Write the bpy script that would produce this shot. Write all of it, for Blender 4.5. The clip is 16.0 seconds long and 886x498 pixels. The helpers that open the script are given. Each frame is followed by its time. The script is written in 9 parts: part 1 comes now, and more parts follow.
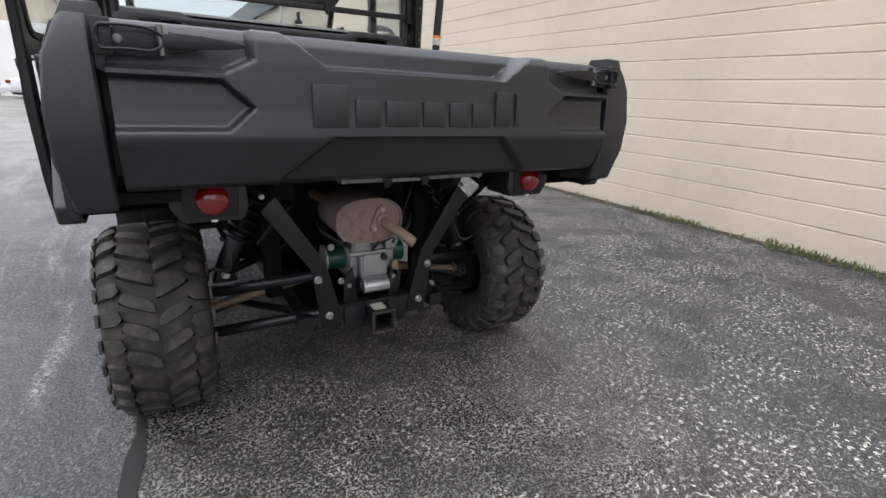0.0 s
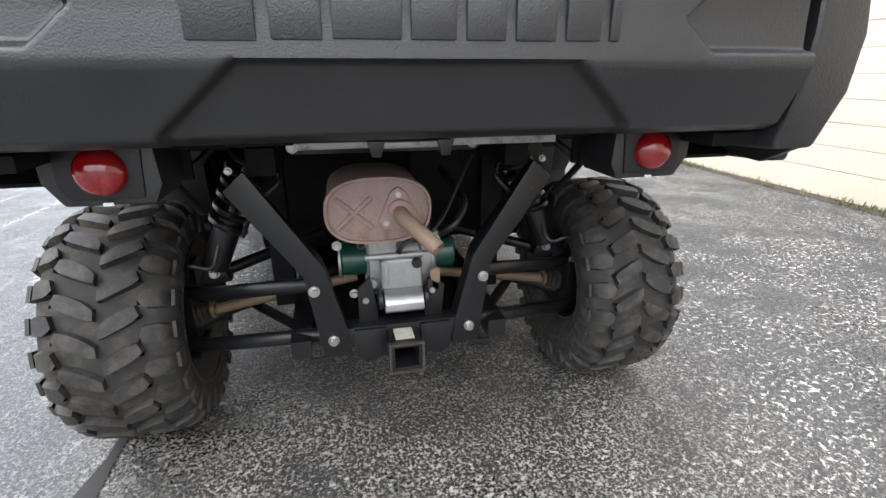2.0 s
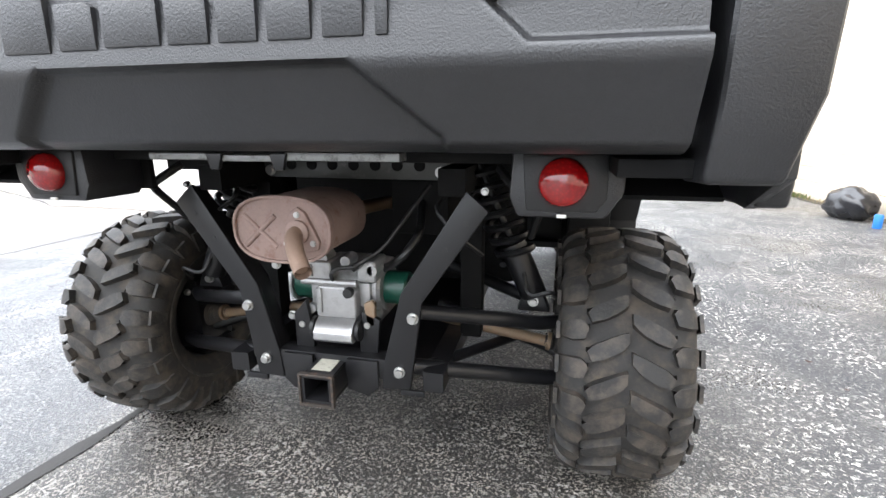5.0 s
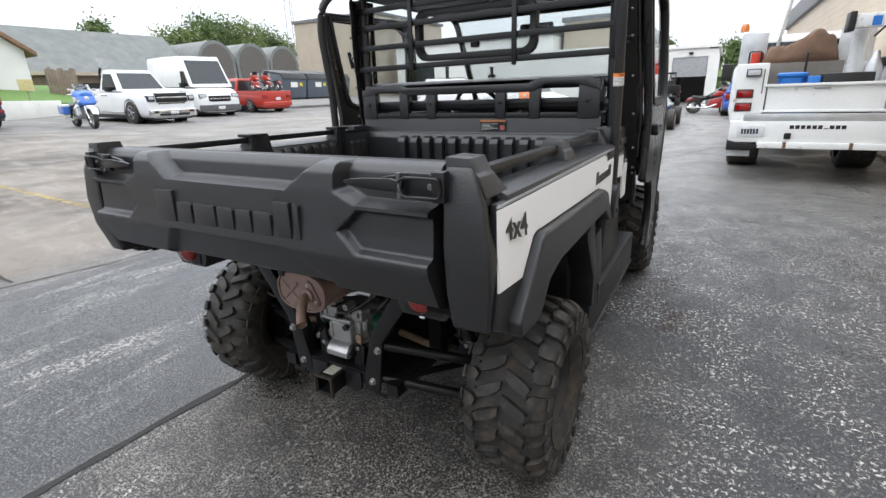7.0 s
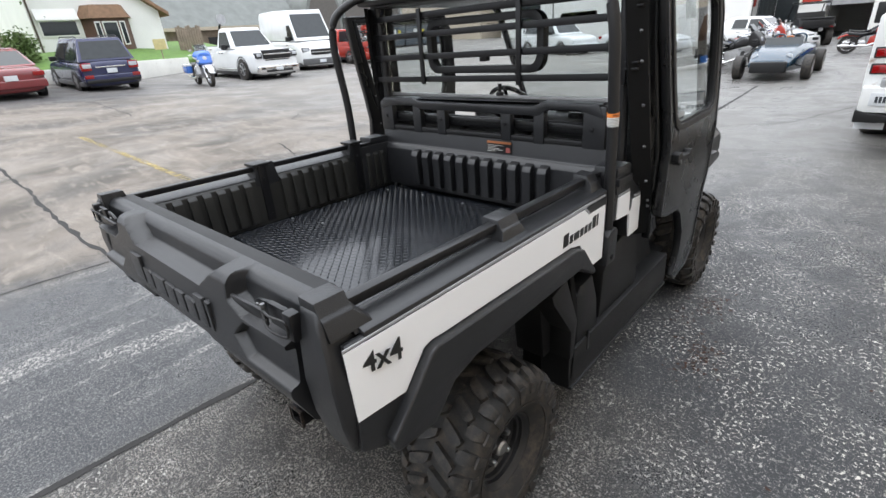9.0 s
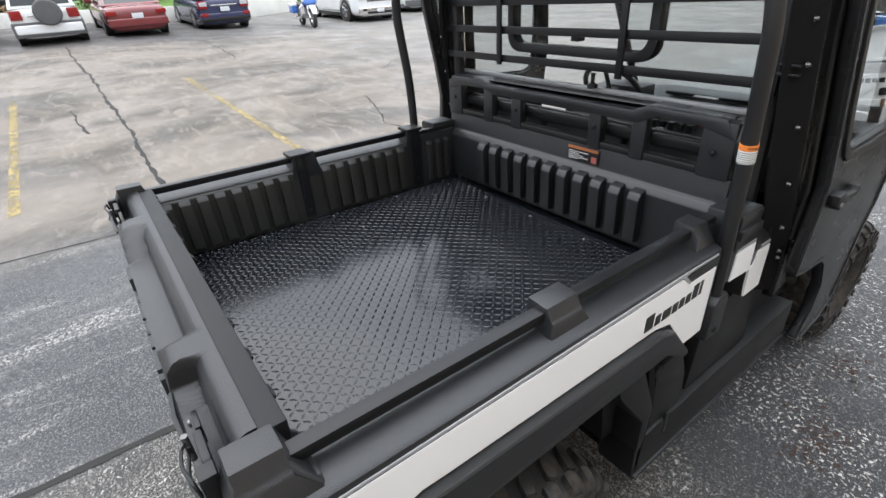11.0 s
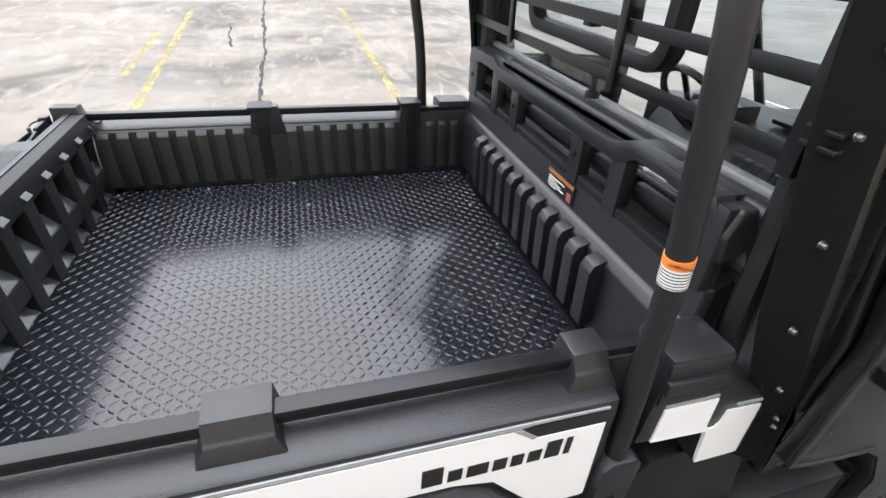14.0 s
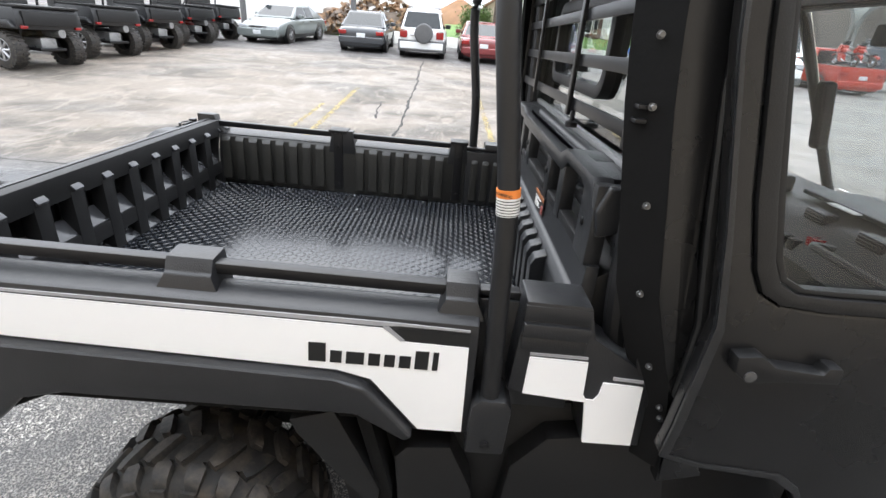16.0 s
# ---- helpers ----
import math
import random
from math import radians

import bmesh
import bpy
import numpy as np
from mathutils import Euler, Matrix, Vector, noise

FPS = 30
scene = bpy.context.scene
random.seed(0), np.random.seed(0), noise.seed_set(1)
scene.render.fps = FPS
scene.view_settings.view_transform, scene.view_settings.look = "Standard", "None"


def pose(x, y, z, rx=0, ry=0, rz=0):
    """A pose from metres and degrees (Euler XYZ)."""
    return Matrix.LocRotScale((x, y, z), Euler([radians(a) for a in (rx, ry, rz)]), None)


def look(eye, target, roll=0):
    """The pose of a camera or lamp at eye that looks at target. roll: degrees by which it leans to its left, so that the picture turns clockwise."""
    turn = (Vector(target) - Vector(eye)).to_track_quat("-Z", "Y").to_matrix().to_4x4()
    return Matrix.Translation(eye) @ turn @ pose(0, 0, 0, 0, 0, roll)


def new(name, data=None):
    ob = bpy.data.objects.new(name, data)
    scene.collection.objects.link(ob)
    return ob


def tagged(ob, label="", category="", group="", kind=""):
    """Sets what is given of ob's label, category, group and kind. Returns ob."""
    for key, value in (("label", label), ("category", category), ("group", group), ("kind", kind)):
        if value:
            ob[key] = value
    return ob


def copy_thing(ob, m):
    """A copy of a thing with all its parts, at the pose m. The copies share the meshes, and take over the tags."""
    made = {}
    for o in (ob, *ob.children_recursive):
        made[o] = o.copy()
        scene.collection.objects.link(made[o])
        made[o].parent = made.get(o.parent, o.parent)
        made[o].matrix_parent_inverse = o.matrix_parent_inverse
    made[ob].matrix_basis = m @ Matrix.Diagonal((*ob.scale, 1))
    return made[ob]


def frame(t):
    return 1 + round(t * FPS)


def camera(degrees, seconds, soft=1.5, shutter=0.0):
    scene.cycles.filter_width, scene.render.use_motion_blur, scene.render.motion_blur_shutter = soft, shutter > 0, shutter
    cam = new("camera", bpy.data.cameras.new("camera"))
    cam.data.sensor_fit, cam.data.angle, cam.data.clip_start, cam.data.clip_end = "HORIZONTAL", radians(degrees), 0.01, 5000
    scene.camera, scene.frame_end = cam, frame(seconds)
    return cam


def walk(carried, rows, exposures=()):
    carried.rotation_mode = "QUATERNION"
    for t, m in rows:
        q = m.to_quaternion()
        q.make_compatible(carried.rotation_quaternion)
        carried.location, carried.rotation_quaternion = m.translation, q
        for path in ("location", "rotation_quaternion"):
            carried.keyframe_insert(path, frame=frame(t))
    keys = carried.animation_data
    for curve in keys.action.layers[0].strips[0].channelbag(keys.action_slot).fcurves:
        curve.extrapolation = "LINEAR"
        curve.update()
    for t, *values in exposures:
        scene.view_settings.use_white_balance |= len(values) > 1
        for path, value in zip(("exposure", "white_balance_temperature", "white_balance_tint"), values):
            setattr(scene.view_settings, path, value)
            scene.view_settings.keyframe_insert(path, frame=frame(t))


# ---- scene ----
cam = camera(86.1, 16.0)
PATH = [
    (0, (-0.637, -1.516, 1.11), (0.352, 0.11, 0.493), 2.6),
    (0.5, (-0.478, -1.406, 1.093), (0.394, 0.274, 0.446), 2.6),
    (1, (-0.318, -1.306, 1.059), (0.403, 0.44, 0.403), 1.9),
    (1.5, (-0.207, -1.202, 1.033), (0.356, 0.594, 0.358), 0.7),
    (2, (-0.139, -1.091, 0.984), (0.275, 0.738, 0.289), -0.1),
    (2.5, (-0.109, -1.013, 0.935), (0.138, 0.853, 0.259), -0.5),
    (3, (-0.03, -0.948, 0.896), (0.092, 0.946, 0.266), -0.5),
    (3.5, (0.099, -0.908, 0.869), (0.089, 1.015, 0.319), -1.2),
    (4, (0.21, -0.892, 0.843), (0.057, 1.039, 0.342), -0.5),
    (4.2, (0.263, -0.9, 0.845), (0.069, 1.029, 0.354), -0.2),
    (6.3, (0.934, -1.194, 1.172), (0.132, 0.552, 0.616), -1.5),
    (6.5, (1.0, -1.212, 1.222), (0.164, 0.51, 0.644), -1.6),
    (7, (1.195, -1.209, 1.381), (0.25, 0.437, 0.749), -2.0),
    (7.5, (1.334, -1.159, 1.501), (0.287, 0.399, 0.811), -1.8),
    (8, (1.414, -1.058, 1.601), (0.323, 0.432, 0.834), -1.9),
    (8.5, (1.471, -0.939, 1.678), (0.328, 0.491, 0.874), -3.4),
    (9, (1.543, -0.761, 1.737), (0.299, 0.573, 0.915), -4.3),
    (9.5, (1.566, -0.632, 1.796), (0.227, 0.593, 0.956), -4.3),
    (10, (1.475, -0.529, 1.833), (0.067, 0.595, 0.965), -4.6),
    (10.2, (1.429, -0.482, 1.839), (0.014, 0.615, 0.947), -4.5),
    (12.3, (1.168, 0.007, 1.828), (-0.259, 0.873, 0.726), -2.2),
    (12.5, (1.154, 0.069, 1.823), (-0.279, 0.916, 0.714), -1.9),
    (13, (1.158, 0.232, 1.815), (-0.314, 1.016, 0.711), -0.9),
    (13.5, (1.196, 0.397, 1.813), (-0.334, 1.05, 0.704), 0.6),
    (14, (1.245, 0.533, 1.801), (-0.346, 1.019, 0.69), 2.2),
    (14.5, (1.322, 0.609, 1.751), (-0.329, 0.971, 0.681), 4.1),
    (15, (1.442, 0.67, 1.727), (-0.28, 0.906, 0.739), 5.1),
    (15.5, (1.533, 0.781, 1.696), (-0.239, 0.877, 0.773), 4.1),
    (16, (1.644, 0.907, 1.673), (-0.182, 0.917, 0.856), 4.4),
]
walk(cam, [(t, look(eye, target, roll)) for t, eye, target, roll in PATH],
     [(0, 0.0), (1.0, 0.45), (1.5, 0.72), (2.0, 1.08), (3.0, 1.68), (3.5, 1.92), (4.2, 2.03), (6.3, 0.32), (7.0, 0.12), (9.0, 0.14), (10.2, 0.17), (12.3, 0.48), (13.5, 0.76), (14.5, 0.78), (15.2, 0.74), (16.0, 0.7)])

# ---- light: an overcast sky with a weak, wide sun ----
world = bpy.data.worlds.new("sky")
scene.world = world
world.use_nodes = True
wn = world.node_tree
wn.nodes.clear()
sky = wn.nodes.new("ShaderNodeTexSky")
sky.sky_type = "NISHITA"
sky.sun_disc = False
sky.sun_elevation = radians(55)
sky.sun_rotation = radians(250)
sky.air_density, sky.dust_density, sky.ozone_density = 1.0, 5.0, 1.0
cloud = wn.nodes.new("ShaderNodeTexNoise")
cloud.inputs["Scale"].default_value = 1.6
cloud.inputs["Detail"].default_value = 5
ramp = wn.nodes.new("ShaderNodeValToRGB")
ramp.color_ramp.elements[0].position, ramp.color_ramp.elements[0].color = 0.3, (0.84, 0.90, 1.0, 1)
ramp.color_ramp.elements[1].position, ramp.color_ramp.elements[1].color = 0.75, (0.95, 0.98, 1.03, 1)
cover = wn.nodes.new("ShaderNodeMix")
cover.data_type = "RGBA"
cover.inputs[0].default_value = 0.93
scl = wn.nodes.new("ShaderNodeVectorMath")
scl.operation = "SCALE"
scl.inputs["Scale"].default_value = 9.5
bg = wn.nodes.new("ShaderNodeBackground")
bg.inputs["Strength"].default_value = 0.12
wout = wn.nodes.new("ShaderNodeOutputWorld")
wn.links.new(cloud.outputs["Fac"], ramp.inputs[0])
# an overcast dome is about three times as bright overhead as at the skyline
updir = wn.nodes.new("ShaderNodeTexCoord")
split = wn.nodes.new("ShaderNodeSeparateXYZ")
dome = wn.nodes.new("ShaderNodeMapRange")
dome.inputs[1].default_value, dome.inputs[2].default_value = 0.0, 1.0
dome.inputs[3].default_value, dome.inputs[4].default_value = 1.0, 2.9
dscl = wn.nodes.new("ShaderNodeVectorMath")
dscl.operation = "SCALE"
wn.links.new(updir.outputs["Generated"], split.inputs[0])
wn.links.new(split.outputs[2], dome.inputs[0])
wn.links.new(ramp.outputs[0], dscl.inputs[0])
wn.links.new(dome.outputs[0], dscl.inputs["Scale"])
wn.links.new(dscl.outputs[0], scl.inputs[0])
wn.links.new(sky.outputs[0], cover.inputs[6])
wn.links.new(scl.outputs[0], cover.inputs[7])
wn.links.new(cover.outputs[2], bg.inputs[0])
wn.links.new(bg.outputs[0], wout.inputs[0])

sun_data = bpy.data.lights.new("sun", "SUN")
sun_data.energy, sun_data.angle, sun_data.color = 0.8, radians(75), (1.0, 0.97, 0.92)
sun = new("sun", sun_data)
sun.matrix_world = look((-6, -4, 20), (2.0, 2.0, 0))
scene.view_settings.exposure = 0.0

# ---- materials ----
def mat(name, colour, rough=0.5, metal=0.0, var=0.15, scale=6.0, bump=0.0, bump_scale=200.0, spec=0.5, rvar=0.1, tint=None, wear=0.0, wear_colour=(0.2, 0.16, 0.12)):
    """A surface: base colour with variation at two scales, stains, uneven gloss and fine relief."""
    m = bpy.data.materials.new(name)
    m.use_nodes = True
    nt = m.node_tree
    b = nt.nodes["Principled BSDF"]
    tc = nt.nodes.new("ShaderNodeTexCoord")
    big = nt.nodes.new("ShaderNodeTexNoise")
    big.inputs["Scale"].default_value, big.inputs["Detail"].default_value = scale, 4
    fine = nt.nodes.new("ShaderNodeTexNoise")
    fine.inputs["Scale"].default_value, fine.inputs["Detail"].default_value = scale * 14, 3
    add = nt.nodes.new("ShaderNodeMath")
    add.operation = "MULTIPLY_ADD"
    add.inputs[1].default_value = 0.4
    nt.links.new(tc.outputs["Object"], big.inputs[0])
    nt.links.new(tc.outputs["Object"], fine.inputs[0])
    nt.links.new(fine.outputs["Fac"], add.inputs[0])
    nt.links.new(big.outputs["Fac"], add.inputs[2])
    r = nt.nodes.new("ShaderNodeValToRGB")
    lo = tuple(c * (1 - var) for c in colour)
    hi = tint or tuple(min(1, c * (1 + var)) for c in colour)
    r.color_ramp.elements[0].position, r.color_ramp.elements[0].color = 0.45, (*lo, 1)
    r.color_ramp.elements[1].position, r.color_ramp.elements[1].color = 0.95, (*hi, 1)
    nt.links.new(add.outputs[0], r.inputs[0])
    col = r.outputs[0]
    if wear:
        wn_ = nt.nodes.new("ShaderNodeTexNoise")
        wn_.inputs["Scale"].default_value, wn_.inputs["Detail"].default_value = scale * 2.3, 8
        wn_.inputs["Roughness"].default_value = 0.7
        nt.links.new(tc.outputs["Object"], wn_.inputs[0])
        wr = nt.nodes.new("ShaderNodeValToRGB")
        wr.color_ramp.elements[0].position = 0.62 - 0.3 * wear
        wr.color_ramp.elements[1].position = 0.75 - 0.2 * wear
        nt.links.new(wn_.outputs["Fac"], wr.inputs[0])
        mx = nt.nodes.new("ShaderNodeMix")
        mx.data_type = "RGBA"
        mx.inputs[7].default_value = (*wear_colour, 1)
        nt.links.new(wr.outputs[0], mx.inputs[0])
        nt.links.new(col, mx.inputs[6])
        col = mx.outputs[2]
    nt.links.new(col, b.inputs["Base Color"])
    mr = nt.nodes.new("ShaderNodeMapRange")
    mr.inputs[3].default_value, mr.inputs[4].default_value = max(0.02, rough - rvar), min(1, rough + rvar)
    nt.links.new(big.outputs["Fac"], mr.inputs[0])
    nt.links.new(mr.outputs[0], b.inputs["Roughness"])
    b.inputs["Metallic"].default_value = metal
    b.inputs["Specular IOR Level"].default_value = spec
    if bump:
        bn = nt.nodes.new("ShaderNodeTexNoise")
        bn.inputs["Scale"].default_value, bn.inputs["Detail"].default_value = bump_scale, 3
        nt.links.new(tc.outputs["Object"], bn.inputs[0])
        bp = nt.nodes.new("ShaderNodeBump")
        bp.inputs["Strength"].default_value, bp.inputs["Distance"].default_value = min(1, bump), 0.002
        nt.links.new(bn.outputs["Fac"], bp.inputs["Height"])
        nt.links.new(bp.outputs[0], b.inputs["Normal"])
    return m


PLASTIC = mat("moulded black plastic", (0.0145, 0.0150, 0.0166), 0.345, bump=0.45, bump_scale=330, var=0.2, spec=0.55, rvar=0.05)
PLASTIC_DARK = mat("dark plastic", (0.0075, 0.0075, 0.008), 0.44, bump=0.25, bump_scale=300, spec=0.45, rvar=0.06)
DOOR_PLASTIC = mat("satin black door plastic", (0.0075, 0.0075, 0.008), 0.28, bump=0.15, bump_scale=300, spec=0.5, rvar=0.04)
# darker, duller copy of the black steel, with deep shade put into its tone
SHADED_BLACK = mat("matt black steel, darkened for shade", (0.006, 0.006, 0.0062), 0.75, bump=0.3, bump_scale=90, spec=0.15)
# lighter olive copy of PLASTIC: light off the beige wall put into the colour
LIT_BED_PLASTIC = mat("black bed plastic, lightened for reflected light", (0.021, 0.0206, 0.0186), 0.42, bump=0.4, bump_scale=300, var=0.25, spec=0.5)
# inner tailgate pair: shade painted into the first, sky light into the second
SHADED_LINER = mat("matt black inner gate plastic, darkened for shade", (0.0105, 0.0105, 0.011), 0.5, bump=0.2, bump_scale=300, spec=0.3)
LIT_WET_PLASTIC = mat("wet black plastic, lightened for sky light", (0.045, 0.046, 0.050), 0.16, rvar=0.05, bump=0.1, bump_scale=200, spec=0.6)
STEEL_BLACK = mat("black painted steel", (0.008, 0.008, 0.009), 0.32, bump=0.05, bump_scale=90, spec=0.38)
TUBE_BLACK = mat("satin black tube", (0.011, 0.011, 0.012), 0.42, bump=0.1, bump_scale=500)
RUBBER = mat("tyre rubber", (0.020, 0.0195, 0.019), 0.6, bump=0.5, bump_scale=140, spec=0.4, wear=0.6, wear_colour=(0.060, 0.050, 0.041), scale=9)
RUBBER_DIRTY = mat("muddy tyre rubber", (0.026, 0.025, 0.024), 0.75, bump=0.3, bump_scale=120, spec=0.35, wear=0.5, wear_colour=(0.068, 0.055, 0.043))
RIM = mat("black steel rim", (0.014, 0.014, 0.015), 0.35, spec=0.5)
CHROME = mat("zinc bolt", (0.47, 0.47, 0.46), 0.34, metal=1.0)
DARK_ZINC = mat("dark zinc bolt", (0.16, 0.16, 0.16), 0.35, metal=0.8)
ALU_BRIGHT = mat("bright machined aluminium", (0.36, 0.36, 0.36), 0.34, metal=0.8, bump=0.2, bump_scale=90, var=0.1)
RAIL_GREY = mat("dull grey steel", (0.20, 0.205, 0.20), 0.45, metal=0.5, wear=0.3, wear_colour=(0.05, 0.05, 0.045), scale=18)
ALU = mat("cast aluminium", (0.31, 0.31, 0.31), 0.45, metal=0.6, bump=0.4, bump_scale=120, wear=0.3, wear_colour=(0.2, 0.2, 0.19))
RUST = mat("rusty muffler steel", (0.22, 0.155, 0.135), 0.7, metal=0.15, bump=0.25, bump_scale=160, wear=0.3, wear_colour=(0.15, 0.08, 0.055), scale=14)
PIPE = mat("tan rusted pipe", (0.20, 0.135, 0.10), 0.65, metal=0.2, bump=0.2, scale=12)
GREEN = mat("green paint", (0.005, 0.045, 0.03), 0.3, bump=0.1)
AXLE = mat("rusty brown shaft", (0.22, 0.15, 0.095), 0.6, metal=0.3, wear=0.3, scale=20)
WHITE_VINYL = mat("white vinyl graphic", (0.90, 0.90, 0.90), 0.40, var=0.0, rvar=0.0)
BLACK_VINYL = mat("black vinyl graphic", (0.012, 0.012, 0.012), 0.35)
GREY_VINYL = mat("silver vinyl graphic", (0.35, 0.35, 0.36), 0.35)
ORANGE = mat("orange warning print", (0.75, 0.22, 0.04), 0.45, var=0.05)
PAPER = mat("white label", (0.72, 0.72, 0.7), 0.5, var=0.04)
LABEL_GREY = mat("worn silver label", (0.4, 0.39, 0.33), 0.45, wear=0.3, wear_colour=(0.1, 0.1, 0.09), scale=40)
WIRE = mat("steel cable", (0.55, 0.55, 0.53), 0.3, metal=1.0)
BED_STEEL = mat("wet black painted tread plate", (0.0080, 0.0094, 0.0122), 0.185, rvar=0.07, bump=0.08, bump_scale=60, spec=0.62)
SEAT = mat("black vinyl seat", (0.02, 0.02, 0.02), 0.5, bump=0.3)
DASH = mat("dark grey dash plastic", (0.035, 0.035, 0.036), 0.5)


def lens_mat(name, colour):
    m = bpy.data.materials.new(name)
    m.use_nodes = True
    nt = m.node_tree
    b = nt.nodes["Principled BSDF"]
    b.inputs["Base Color"].default_value = (*colour, 1)
    b.inputs["Roughness"].default_value = 0.08
    b.inputs["Coat Weight"].default_value = 0.6
    v = nt.nodes.new("ShaderNodeTexVoronoi")
    v.inputs["Scale"].default_value = 190
    tc = nt.nodes.new("ShaderNodeTexCoord")
    nt.links.new(tc.outputs["Object"], v.inputs["Vector"])
    r = nt.nodes.new("ShaderNodeValToRGB")
    r.color_ramp.elements[0].color = (*[min(1, c * 1.15) for c in colour], 1)
    r.color_ramp.elements[1].color = (*[c * 0.7 for c in colour], 1)
    r.color_ramp.elements[1].position = 0.6
    nt.links.new(v.outputs["Distance"], r.inputs[0])
    nt.links.new(r.outputs[0], b.inputs["Base Color"])
    return m


RED_LENS = lens_mat("red lamp lens", (0.30, 0.004, 0.005))
AMBER_LENS = lens_mat("amber lamp lens", (0.7, 0.2, 0.02))
CLEAR_LENS = lens_mat("clear lamp lens", (0.6, 0.62, 0.65))


def glass_mat(name, tint=(1, 1, 1), rough=0.0):
    m = bpy.data.materials.new(name)
    m.use_nodes = True
    nt = m.node_tree
    b = nt.nodes["Principled BSDF"]
    b.inputs["Base Color"].default_value = (*tint, 1)
    b.inputs["Transmission Weight"].default_value = 1.0
    b.inputs["Roughness"].default_value = rough
    b.inputs["IOR"].default_value = 1.33
    return m


GLASS = glass_mat("clear polycarbonate", (0.77, 0.80, 0.80))
CAR_GLASS = mat("dark car glass", (0.02, 0.024, 0.026), 0.04, rvar=0.02, spec=0.5)

# ---- shaping tools ----
def finish(ob, smooth=35):
    me = ob.data
    me.polygons.foreach_set("use_smooth", [True] * len(me.polygons))
    me.set_sharp_from_angle(angle=radians(smooth))
    return ob


def part(name, bm, material, parent=None, label="", m=None, smooth=35):
    """Links a bmesh as one mesh object under a thing or a part."""
    bmesh.ops.recalc_face_normals(bm, faces=bm.faces)
    me = bpy.data.meshes.new(name)
    bm.to_mesh(me)
    bm.free()
    me.materials.append(material)
    ob = new(name, me)
    if parent is not None:
        ob.parent = parent
    if m is not None:
        ob.matrix_basis = m
    if label:
        ob["label"] = label
    return finish(ob, smooth)


def again(ob, m, parent=None):
    """A second object on the same mesh, at the pose m, under the same parent."""
    o = ob.copy()
    scene.collection.objects.link(o)
    o.parent = parent if parent is not None else ob.parent
    o.matrix_basis = m
    return o


def thing(name, label, category, group="", m=None, kind=""):
    ob = new(name)
    tagged(ob, label, category, group, kind)
    if m is not None:
        ob.matrix_basis = m
    return ob


def bevel(bm, w, ang=25, seg=2):
    es = [e for e in bm.edges if len(e.link_faces) == 2 and e.calc_face_angle(0) > radians(ang)]
    if es and w > 0:
        bmesh.ops.bevel(bm, geom=es, offset=w, segments=seg, profile=0.6, affect="EDGES", clamp_overlap=True)
    return bm


def box(x0, x1, y0, y1, z0, z1, w=0.004, bm=None, seg=2):
    b = bmesh.new()
    bmesh.ops.create_cube(b, size=1)
    for v in b.verts:
        v.co = Vector(((x0 + x1) / 2 + v.co.x * (x1 - x0), (y0 + y1) / 2 + v.co.y * (y1 - y0), (z0 + z1) / 2 + v.co.z * (z1 - z0)))
    bevel(b, min(w, 0.45 * min(abs(x1 - x0), abs(y1 - y0), abs(z1 - z0))), seg=seg)
    return merge(bm, b)


def merge(bm, b):
    if bm is None:
        return b
    me = bpy.data.meshes.new("tmp")
    b.to_mesh(me)
    b.free()
    bm.from_mesh(me)
    bpy.data.meshes.remove(me)
    return bm


def prism(poly, axis, a0, a1, w=0.004, bm=None, seg=2, taper=1.0, centre=None):
    """A polygon in the plane across axis, drawn out from a0 to a1. axis x: (y, z); y: (x, z); z: (x, y)."""
    b = bmesh.new()

    def place(p, a):
        return {"x": (a, p[0], p[1]), "y": (p[0], a, p[1]), "z": (p[0], p[1], a)}[axis]

    c = centre or (0, 0)
    lo = [b.verts.new(place(p, a0)) for p in poly]
    hi = [b.verts.new(place((c[0] + (p[0] - c[0]) * taper, c[1] + (p[1] - c[1]) * taper), a1)) for p in poly]
    b.faces.new(lo)
    b.faces.new(hi[::-1])
    n = len(poly)
    for i in range(n):
        b.faces.new((lo[i], lo[(i + 1) % n], hi[(i + 1) % n], hi[i]))
    bmesh.ops.recalc_face_normals(b, faces=b.faces)
    bevel(b, w, seg=seg)
    return merge(bm, b)


def rounded(pts, r, seg=5):
    """A polyline with its inner corners rounded."""
    pts = [Vector(p) for p in pts]
    out = [pts[0]]
    for a, p, c in zip(pts, pts[1:], pts[2:]):
        d0, d1 = (a - p), (c - p)
        k = min(r, d0.length * 0.45, d1.length * 0.45)
        p0, p1 = p + d0.normalized() * k, p + d1.normalized() * k
        for i in range(seg + 1):
            t = i / seg
            out.append(p0 * (1 - t) ** 2 + p * 2 * t * (1 - t) + p1 * t * t)
    out.append(pts[-1])
    return out


